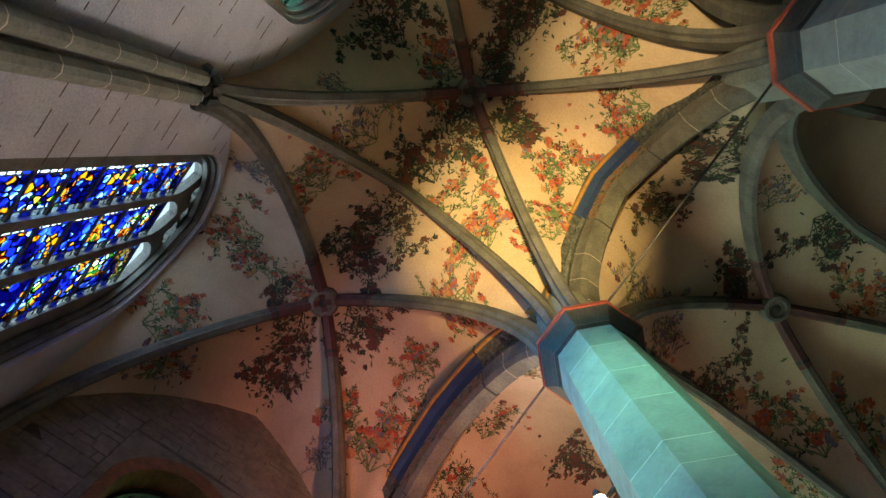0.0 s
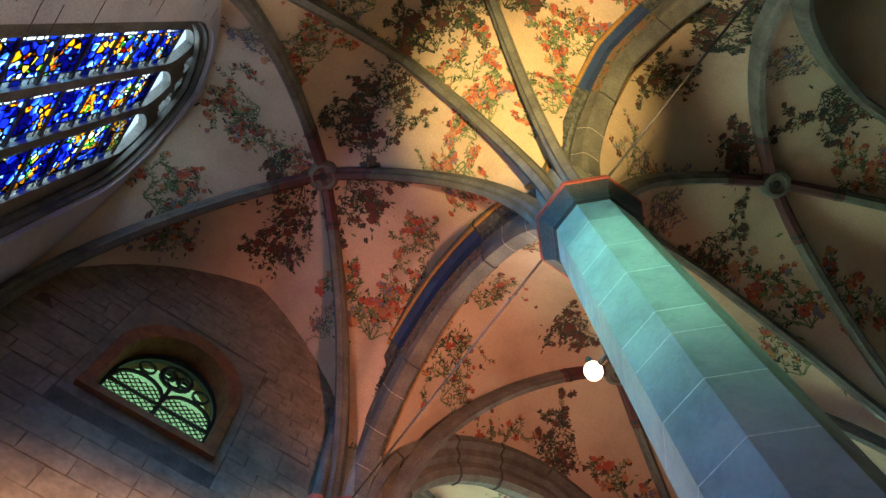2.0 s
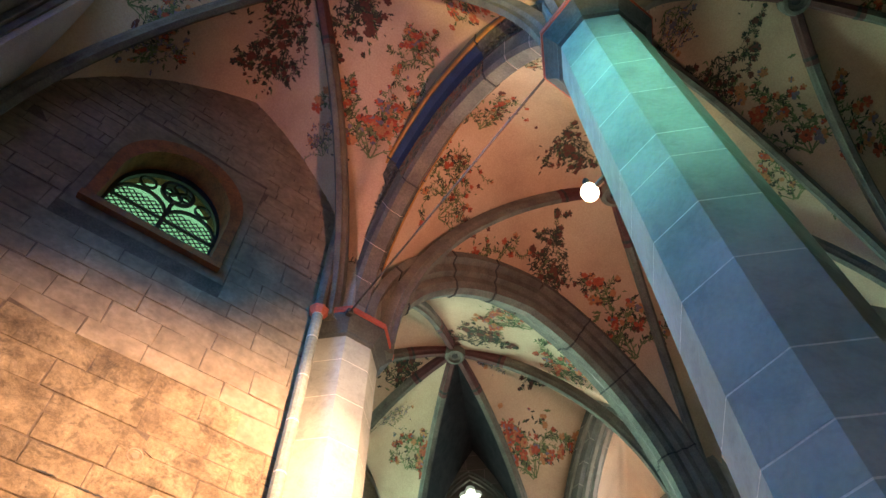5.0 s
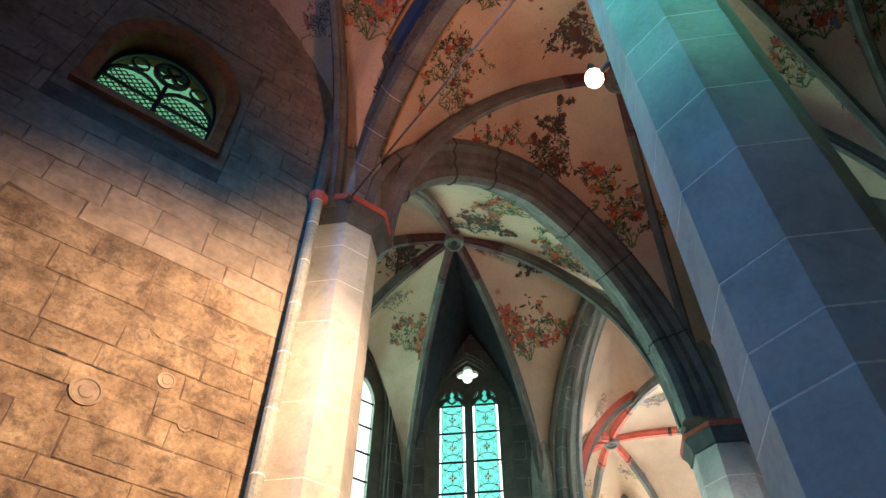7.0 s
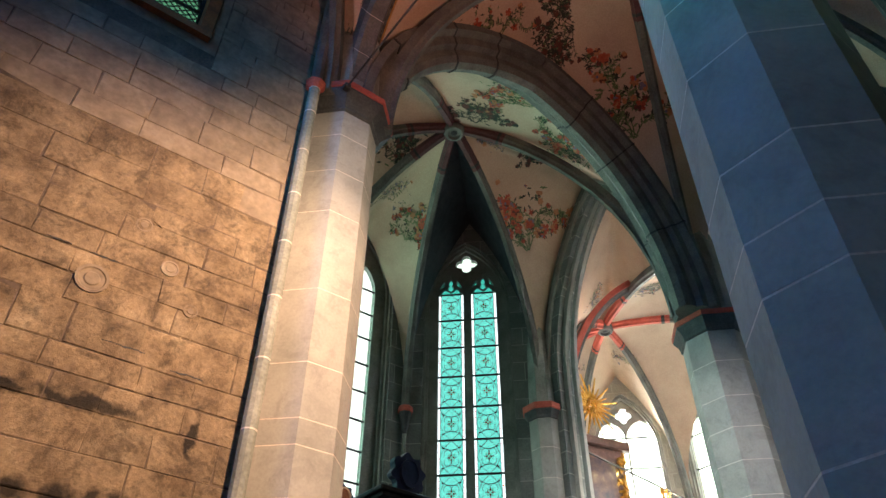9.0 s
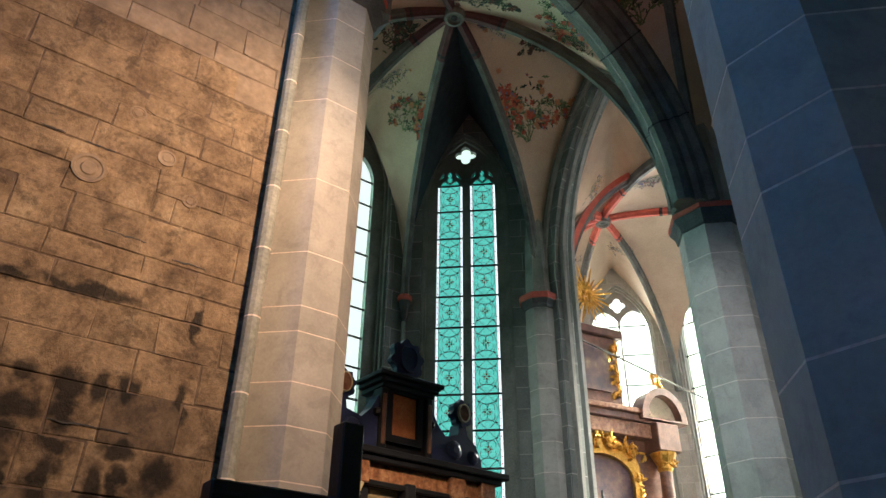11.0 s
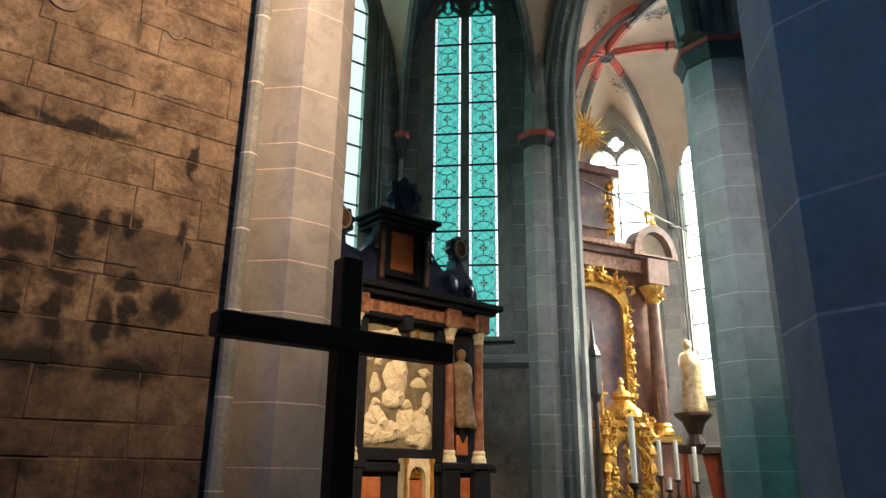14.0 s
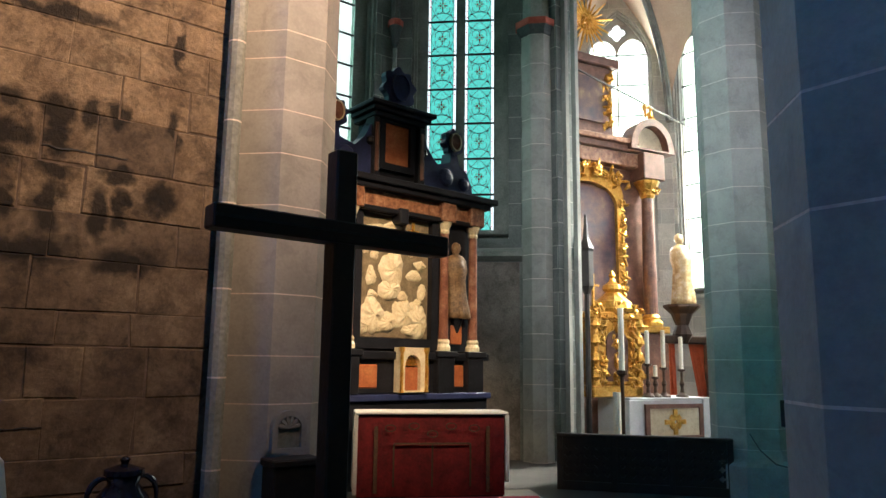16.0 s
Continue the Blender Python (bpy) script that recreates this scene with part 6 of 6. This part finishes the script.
part("gold_ornament", bm, GOLD, GA, "gilded starlike ornament")
GR = thing("choir_retable", "tall gilded and salmon marble retable with dark painting", "altarpiece", (12.2, 8.45, 0), GT)
Y1 = 0.95


def gp(name, bm, mat, label="", parent=None):
    return part(name, bm, mat, parent or GR, label)


CX = -0.98
gp("plinth", box(CX - 1.9, CX + 1.9, Y1 + 0.1, Y1 + 0.7, 0, 2.4, 0.02), SALMON)
gp("plinth_cornice", box(CX - 1.95, CX + 1.95, Y1, Y1 + 0.7, 2.4, 2.55, 0.02), GOLD)
gp("back_wall", box(CX - 1.75, CX + 1.75, Y1 + 0.35, Y1 + 0.7, 2.55, 6.35, 0.02), SALMON)
gp("painting", box(CX - 0.72, CX + 0.75, Y1 + 0.28, Y1 + 0.34, 2.6, 5.5), PICTURE, "dark old altar painting")
gp("gold_frame", slab(pointed(CX - 0.92, CX + 0.92, 2.55, 5.3, 6.0, 8, True), [pointed(CX - 0.74, CX + 0.74, 2.65, 5.1, 5.6, 8, True)], 0.14, Matrix.Translation((0, Y1 + 0.2, 0))), GOLD, "gilded picture frame")


def scrollwork(cx, cz, w, h, n, seed, name="gilt_leafwork", y=None, parent=None):
    """A cluster of gilded leaves and curls."""
    r = random.Random(seed)
    bm = bmesh.new()
    for k in range(n):
        fresh = bmesh.new()
        bmesh.ops.create_icosphere(fresh, subdivisions=1, radius=1)
        fresh.transform(Matrix.Translation((cx + r.uniform(-w, w), (Y1 if y is None else y) + r.uniform(-0.05, 0.08), cz + r.uniform(-h, h))) @ pose(0, 0, 0, r.uniform(0, 180), r.uniform(0, 180), r.uniform(0, 180)) @ Matrix.Diagonal((r.uniform(0.06, 0.14), 0.035, r.uniform(0.03, 0.06), 1)))
        join(bm, fresh)
    ob = gp(name, bm, GOLD, "gilded carved leaves", parent)
    ob["kind"] = "stuff"
    return ob


for k, x in enumerate((-0.8, -0.4, 0.0, 0.4, 0.8)):
    scrollwork(CX + x, 5.95 - 0.45 * x * x, 0.25, 0.17, 16, 10 + k, y=Y1 + 0.12)
for k in range(6):
    scrollwork(CX + 0.86, 2.8 + 0.45 * k, 0.06, 0.22, 9, 30 + k, y=Y1 + 0.14)
for x in (-1.55, 1.55):
    col = gp("column", turned([(0.17, 2.55), (0.15, 3.0), (0.13, 5.4)], 16, at=(CX + x, Y1 + 0.15, 0)), SALMON, "salmon marble column")
    gp("base_ring", turned([(0.24, 2.55), (0.24, 2.63), (0.18, 2.7), (0.2, 2.74), (0.16, 2.8)], 16, at=(CX + x, Y1 + 0.15, 0)), GOLD, "", col)
    gp("capital", turned([(0.13, 5.36), (0.17, 5.42), (0.16, 5.5), (0.26, 5.68), (0.28, 5.75)], 10, at=(CX + x, Y1 + 0.15, 0)), GOLD, "gilded capital", col)
    scrollwork(CX + x, 5.58, 0.16, 0.1, 14, int(50 + x * 3), y=Y1 + 0.02, parent=col)
    gp("entablature", box(CX + x - 0.3, CX + x + 0.3, Y1 - 0.12, Y1 + 0.5, 5.75, 6.35, 0.02), SALMON)
    arcpts = [(CX + x + 0.62 * math.cos(t), 6.4 + 0.75 * math.sin(t)) for t in [math.pi * i / 14 for i in range(15)]]
    inner = [(CX + x + 0.45 * math.cos(t), 6.44 + 0.55 * math.sin(t)) for t in [math.pi * i / 14 for i in range(15)]]
    gp("pediment", slab(arcpts, [inner], 0.4, Matrix.Translation((0, Y1 - 0.1, 0))), SALMON, "curved broken pediment")
    gp("pediment_shell", slab(inner, [], 0.1, Matrix.Translation((0, Y1 + 0.1, 0))), ALABASTER)
    scrollwork(CX + x, 7.32, 0.08, 0.16, 10, int(70 + x * 3), y=Y1)
gp("cornice", box(CX - 1.85, CX + 1.85, Y1 + 0.02, Y1 + 0.6, 6.35, 6.5, 0.02), SALMON)
gp("cornice_top", box(CX - 1.3, CX + 1.2, Y1 - 0.06, Y1 + 0.6, 6.5, 6.62, 0.02), FRIEZE)
gp("frieze", box(CX - 1.3, CX + 1.3, Y1 + 0.08, Y1 + 0.5, 6.02, 6.34, 0.02), FRIEZE)
gp("attic", box(CX - 0.8, CX + 0.62, Y1 + 0.1, Y1 + 0.6, 6.6, 8.2, 0.02), SALMON)
gp("attic_painting", box(CX - 0.45, CX + 0.3, Y1 + 0.05, Y1 + 0.12, 6.9, 7.9), PICTURE)
for x in (-0.65, 0.45):
    scrollwork(CX + x, 7.4, 0.12, 0.65, 34, int(90 + 10 * x), y=Y1 + 0.06)
gp("attic_cornice", box(CX - 0.95, CX + 0.75, Y1, Y1 + 0.6, 8.2, 8.4, 0.02), SALMON)
for k in range(24):
    a = 2 * math.pi * k / 24
    L = 0.75 if k % 2 else 0.5
    bm = turned([(0.04, 0.12), (0.015, L)], 5)
    bm.transform(Matrix.Translation((CX - 0.06, Y1 + 0.1, 9.2)) @ pose(0, 0, 0, 0, math.degrees(a), 0))
    gp("ray", bm, GOLD)
scrollwork(CX - 0.06, 9.2, 0.2, 0.2, 26, 7, "glory", y=Y1 + 0.1)
TB = thing("golden_tabernacle", "ornate gilded tabernacle with dome and columns", "tabernacle", (12.2, 8.45, 1.1), GT)
part("base", box(CX - 0.6, CX + 0.62, 0.35, 0.85, 0, 0.22, 0.02), GOLD, TB)
part("casket", box(CX - 0.5, CX + 0.5, 0.4, 0.85, 0.22, 1.5, 0.03), GOLD, TB)
part("door", slab(pointed(CX - 0.26, CX + 0.26, 0.3, 1.05, 1.3, 8, True), [], 0.05, Matrix.Translation((0, 0.36, 0))), SALMON, TB)
part("cornice", box(CX - 0.62, CX + 0.62, 0.3, 0.9, 1.5, 1.65, 0.03), GOLD, TB)
part("dome", turned([(0.4, 1.65), (0.43, 1.72), (0.38, 1.86), (0.22, 1.98), (0.14, 2.06), (0.2, 2.12), (0.18, 2.2), (0.07, 2.28), (0.04, 2.36), (0.07, 2.4), (0.02, 2.5)], 12, at=(CX + 0.1, 0.6, 0)), GOLD, TB)
for x in (-0.52, 0.52):
    part("colonette", turned([(0.09, 0.22), (0.06, 0.32), (0.05, 1.3), (0.1, 1.42), (0.1, 1.5)], 10, at=(CX + x, 0.36, 0)), GOLD, TB)
    for q in range(4):
        part("gilt_leaf", turned([(0.02, 0), (0.1, 0.08), (0.06, 0.2), (0.01, 0.26)], 7, at=(CX + x * 1.05, 0.34, 0.3 + 0.33 * q)), GOLD, TB)
for k in range(5):
    leaf = scrollwork(CX + (-0.5, 0.5, 0.0, -0.4, 0.45)[k], (1.65, 1.65, 1.55, 0.5, 0.5)[k], 0.14, 0.13, 14, 120 + k, y=0.33)
    leaf.parent = TB
for k in range(12):
    a, q = k % 3 - 1, k // 3
    leaf = scrollwork(CX + a * 0.4, 0.35 + 0.36 * q, 0.1, 0.14, 13, 140 + k, y=0.35)
    leaf.parent = TB
for k in range(6):
    leaf = scrollwork(CX + 0.1 + 0.36 * math.cos(k * 1.05), 1.74, 0.07, 0.09, 8, 160 + k, y=0.6 + 0.36 * math.sin(k * 1.05))
    leaf.parent = TB
part("cross", box(CX - 0.46, CX - 0.42, 0.5, 0.54, 1.7, 2.4, bm=box(CX - 0.58, CX - 0.3, 0.5, 0.54, 2.15, 2.19)), GOLD, TB)
statue("statue", "white and gilded robed statue on a console", MG @ Matrix.Translation((1.42, Y1 + 0.1, 3.05)), 1.6, WHITEGOLD, 8)
cs = thing("console", "gilded carved console carrying the statue", "console", (12.2, 8.45, 0), GT)
part("console_body", turned([(0.1, 2.2), (0.22, 2.4), (0.14, 2.6), (0.24, 2.85), (0.4, 3.0), (0.4, 3.05)], 10, at=(1.45, Y1 + 0.15, 0)), BRONZE, cs)
part("lintel", box(0.85, 2.25, Y1 + 0.1, Y1 + 0.4, 2.2, 2.38, 0.03), BRONZE, cs)
part("pier", box(0.85, 1.0, Y1 + 0.1, Y1 + 0.4, 0, 2.2, 0.02), SALMON, cs)
part("pier", box(2.15, 2.3, Y1 + 0.1, Y1 + 0.4, 0, 2.2, 0.02), SALMON, cs)
dr = thing("curtain", "orange velvet curtain drawn aside in the altar doorway", "curtain", (12.2, 8.45, 0), GT)
for x0, x1, lean in ((1.0, 1.3, 0.1), (1.7, 2.15, 0.4)):
    bm = cloth(x0, x1, Y1 + 0.25, 0.02, 2.2, 0.12, 24, 4)
    for v in bm.verts:
        v.co.x += lean * (1 - v.co.z / 2.2) * (1 if x0 > 1.5 else 0.2)
    part("drape", bm, DRAPE, dr)


def candle(x, z0, z1, stick=True):
    ob = thing("altar_candle", "white wax candle on a dark bronze candlestick", "candle", (0, 0, 0), 0, "altar candles")
    ob.matrix_world = MG @ Matrix.Translation((x, 0.2, 1.1))
    part("candlestick", turned([(0.13, 0), (0.12, 0.03), (0.04, 0.09), (0.03, 0.2), (0.055, 0.26), (0.025, 0.34), (0.03, z0 - 1.16), (0.08, z0 - 1.13), (0.08, z0 - 1.1)], 10), BRONZE, ob)
    part("candle", turned([(0.042, z0 - 1.1), (0.042, z1 - 1.11), (0.03, z1 - 1.1)], 10), WAX, ob)
    part("wick", turned([(0.004, z1 - 1.1), (0.003, z1 - 1.07)], 5), DARK, ob)


for x, z0, z1 in ((-0.38, 1.75, 2.4), (0.03, 1.68, 2.42), (0.5, 1.65, 2.3), (0.16 - 0.35, 1.5, 1.72)):
    candle(x, z0, z1)
tl = thing("standing_candle", "tall white candle on a dark stand beside the altar", "candle", (10.6, 8.35, 0))
part("stand", turned([(0.16, 0), (0.14, 0.05), (0.04, 0.12), (0.035, 1.5), (0.1, 1.56), (0.1, 1.62)], 10), BRONZE, tl)
part("candle", turned([(0.055, 1.62), (0.055, 2.75)], 10), WAX, tl)
tl = thing("standing_candle", "short thick white candle on a dark stand", "candle", (10.0, 8.0, 0))
part("stand", turned([(0.12, 0), (0.04, 0.1), (0.04, 0.35), (0.1, 0.4)], 10), BRONZE, tl)
part("candle", turned([(0.07, 0.4), (0.07, 1.25)], 10), WAX, tl)
la = thing("lantern_staff", "dark carved processional lantern staff by the pier", "lantern", (10.15, 8.75, 0))
part("staff", turned([(0.05, 0), (0.05, 3.2)], 8), DARKWOOD, la)
part("lantern", turned([(0.05, 3.0), (0.13, 3.15), (0.13, 3.8), (0.15, 3.85), (0.06, 4.05), (0.02, 4.5)], 6), DARKWOOD, la)

# ---------- carved bench front before the choir ----------
GLOSSWOOD = material("polished_black_wood", [(0.02, 0.018, 0.02), (0.05, 0.05, 0.055)], 9, 0.12, bump=0.02)
m, L = side((7.6, 7.1), (9.0, 5.35))
bench = thing("carved_bench", "black carved wooden bench front with openwork panels", "bench")
bench.matrix_world = m
part("top_rail", box(-0.04, L + 0.04, -0.05, 0.1, 0.71, 0.76, 0.008), DARKWOOD, bench)
part("bottom_rail", box(0, L, -0.02, 0.06, 0.0, 0.12, 0.006), DARKWOOD, bench)
for k in range(4):
    x = L * k / 3
    part("post", box(x - 0.04, x + 0.04, -0.03, 0.07, 0.0, 0.71, 0.006), DARKWOOD, bench)
for k in range(3):
    x0, x1 = L * k / 3 + 0.04, L * (k + 1) / 3 - 0.04
    n = 5
    hol = []
    for i in range(n):
        for j in range(4):
            hol.append(quatre(x0 + (x1 - x0) * (i + 0.5) / n, 0.2 + 0.12 * j + 0.03, 0.042))
    part("openwork_panel", slab([(x0, 0.12), (x1, 0.12), (x1, 0.71), (x0, 0.71)], hol, 0.025), DARKWOOD, bench, "pierced panel")
part("back_board", box(0.02, L - 0.02, 0.09, 0.1, 0.12, 0.71), DARKWOOD, bench)
for k in range(3):
    for i in range(4):
        for j in range(3):
            part("stud", turned([(0.018, 0.0), (0.014, 0.012), (0.004, 0.018)], 8, at=(0, 0, 0)), GLOSSWOOD, bench).matrix_local = Matrix.Translation((L * k / 3 + L / 3 * (i + 1) / 5, -0.001, 0.26 + 0.12 * j)) @ pose(0, 0, 0, 90)
part("seat", box(0, L, 0.1, 0.5, 0.42, 0.46, 0.006), DARKWOOD, bench)
part("end", box(-0.04, 0.0, 0.0, 0.5, 0, 0.71, 0.006), DARKWOOD, bench)
part("end", box(L, L + 0.04, 0.0, 0.5, 0, 0.71, 0.006), DARKWOOD, bench)

# ---------- wooden cross ----------
CR = thing("wooden_cross", "tall dark wooden standing cross of grooved beams", "cross", (1.575, 2.8, 0))
part("post", box(-0.055, 0.055, -0.045, 0.055, 0.06, 2.66, 0.008), DARKWOOD, CR)
bm = box(-0.61, 0.58, -0.062, 0.048, -0.05, 0.05, 0.008)
bm.transform(Matrix.Translation((0, 0, 2.275)) @ pose(0, 0, 0, 0, 0.2, 0))
part("beam", bm, DARKWOOD, CR)
bm = box(-0.6, 0.57, -0.068, -0.06, -0.006, 0.006)
bm.transform(Matrix.Translation((0, 0, 2.275)) @ pose(0, 0, 0, 0, 0.2, 0))
part("groove", bm, DARK, CR)
part("foot", box(-0.35, 0.35, -0.06, 0.06, 0, 0.08, 0.008, bm=box(-0.06, 0.06, -0.35, 0.35, 0, 0.08, 0.008)), DARKWOOD, CR)

# ---------- small things along the wall ----------
GLAZE = material("blue_black_glaze", [(0.008, 0.01, 0.02), (0.015, 0.02, 0.05)], 4, 0.15, bump=0.02)
vs = thing("amphora", "dark glazed two-handled jar with lid", "jar", (1.15, 4.45, 0.55))
part("body", turned([(0.09, 0), (0.11, 0.04), (0.17, 0.18), (0.18, 0.28), (0.14, 0.38), (0.085, 0.45), (0.1, 0.5)], 20), GLAZE, vs, smooth=True)
part("lid", turned([(0.11, 0.5), (0.11, 0.53), (0.05, 0.55), (0.02, 0.56), (0.03, 0.585), (0.01, 0.6)], 16), GLAZE, vs)
for sx in (-1, 1):
    bm = bmesh.new()
    prev = None
    for k in range(11):
        t = -0.2 + k / 10 * 3.4
        cx, cz = sx * (0.11 + 0.08 * math.sin(t)), 0.37 + 0.115 * math.cos(t) * 1.0
        ring = [bm.verts.new((cx + 0.012 * math.cos(a) * sx, 0.012 * math.sin(a), cz + 0.012 * math.cos(a))) for a in [q * math.pi / 3 for q in range(6)]]
        if prev:
            for i in range(6):
                bm.faces.new((prev[i], prev[(i + 1) % 6], ring[(i + 1) % 6], ring[i]))
        prev = ring
    part("handle", bm, GLAZE, vs)
pd = thing("jar_stand", "dark square wooden stand under the jar", "stand", (1.15, 4.45, 0))
part("stand_body", box(-0.2, 0.2, -0.2, 0.2, 0, 0.5, 0.01), DARKWOOD, pd)
part("stand_top", box(-0.23, 0.23, -0.23, 0.23, 0.5, 0.55, 0.01), DARKWOOD, pd)
wc = thing("covered_stand", "slim stand under a white cloth cover", "stand", (0.33, 3.5, 0))
part("cover", turned([(0.2, 0.02), (0.17, 0.7), (0.13, 1.1), (0.1, 1.28), (0.06, 1.33)], 18), LINEN, wc, smooth=True)
ni = thing("shell_niche", "small carved stone shell niche on the pier", "niche", (2.3, 4.75, 1.07))
part("frame", slab(pointed(-0.13, 0.13, 0.0, 0.17, 0.29, 8, True), [pointed(-0.09, 0.09, 0.03, 0.17, 0.25, 8, True)], 0.05, Matrix.Translation((0, -0.04, 0))), PALE, ni)
part("backplate", slab(pointed(-0.1, 0.1, 0.02, 0.17, 0.26, 8, True), [], 0.02, Matrix.Translation((0, -0.012, 0))), STONE, ni)
for k in range(6):
    a = math.pi * (k + 0.5) / 6
    bm = turned([(0.004, 0), (0.016, 0.05), (0.014, 0.08), (0.003, 0.09)], 6)
    bm.transform(Matrix.Translation((0, -0.025, 0.165)) @ pose(0, 0, 0, 0, 90 - math.degrees(a), 0))
    part("shell_rib", bm, PALE, ni)
bx = thing("offering_box", "black wooden offering box on the pier", "box", (2.28, 4.72, 0))
part("box_body", box(-0.17, 0.17, -0.2, 0.0, 0.0, 1.0, 0.01), DARKWOOD, bx)
part("box_lid", box(-0.19, 0.19, -0.22, 0.0, 1.0, 1.05, 0.01), DARKWOOD, bx)
sg = thing("notice_stand", "dark notice board on a thin iron stand", "sign", (7.2, 3.55, 0), -60)
part("board", box(-0.14, 0.12, -0.012, 0.012, 1.12, 1.38, 0.004), DARKWOOD, sg)
part("pole", turned([(0.018, 0.03), (0.018, 1.12)], 8, at=(0.06, 0, 0)), IRON, sg)
part("foot", turned([(0.18, 0), (0.18, 0.02), (0.03, 0.04)], 14, at=(0.06, 0, 0)), IRON, sg)
ca = thing("cable", "thin dark cable looped from the pillar", "cable", (0, 0, 0))
pts = [Vector((8.9, 5.0, 0.85)), Vector((8.4, 4.6, 0.72)), Vector((7.8, 4.1, 0.66)), Vector((7.24, 3.55, 0.7))]
bm = bmesh.new()
for a, b in zip(pts, pts[1:]):
    q = turned([(0.008, 0), (0.008, (b - a).length)], 6)
    q.transform(Matrix.Translation(a) @ (b - a).to_track_quat("Z", "Y").to_matrix().to_4x4())
    join(bm, q)
part("wire", bm, DARK, ca)

# ---------- old wall: worn roundels, stains and cracks ----------
def disc(x, z, r, depth):
    ob = thing("worn_roundel", "worn carved stone roundel in the old wall", "carving", (x, YE - 0.004, z))
    bm = turned([(r, 0.0), (r, depth), (r * 0.82, depth), (r * 0.75, depth * 0.4), (r * 0.5, depth * 0.35), (r * 0.42, depth * 0.9), (r * 0.1, depth * 0.8)], 18)
    bm.transform(pose(0, 0, 0, 90))
    part("roundel", bm, WALLSTONE, ob)


disc(0.43, 4.93, 0.125, 0.016)
disc(0.95, 5.27, 0.075, 0.01)
disc(0.65, 5.59, 0.07, 0.01)
disc(1.2, 4.95, 0.06, 0.01)
ring = thing("worn_ring", "faint worn carved ring in the old wall", "carving", (0.43, YE - 0.006, 4.93))
for q, a0, a1 in ((0.79, -32, 70), (0.86, -20, 55)):
    bm = bmesh.new()
    strip(bm, arc(0, 0, q, a0, a1, 26), 0.012, -0.006, 0.0)
    part("ring_edge", bm, WEATHERED, ring)

for k, (x, z, w) in enumerate(((0.12, 5.16, 0.09), (0.46, 5.15, 0.11), (0.9, 3.05, 0.26), (0.5, 1.28, 0.3), (1.3, 4.4, 0.13), (0.8, 4.47, 0.16))):
    r = random.Random(k)
    bm = bmesh.new()
    pts = [(x - w + 2 * w * i / 12, z + r.uniform(-0.006, 0.006)) for i in range(13)]
    for i in range(12):
        strip(bm, pts[i:i + 2], 0.004 + 0.012 * math.sin(math.pi * (i + 0.5) / 12) * r.random(), YE - 0.0135, YE - 0.01)
    tagged(part("crack", bm, DARK), "dark ragged crack in the old wall", "crack", "wall cracks")

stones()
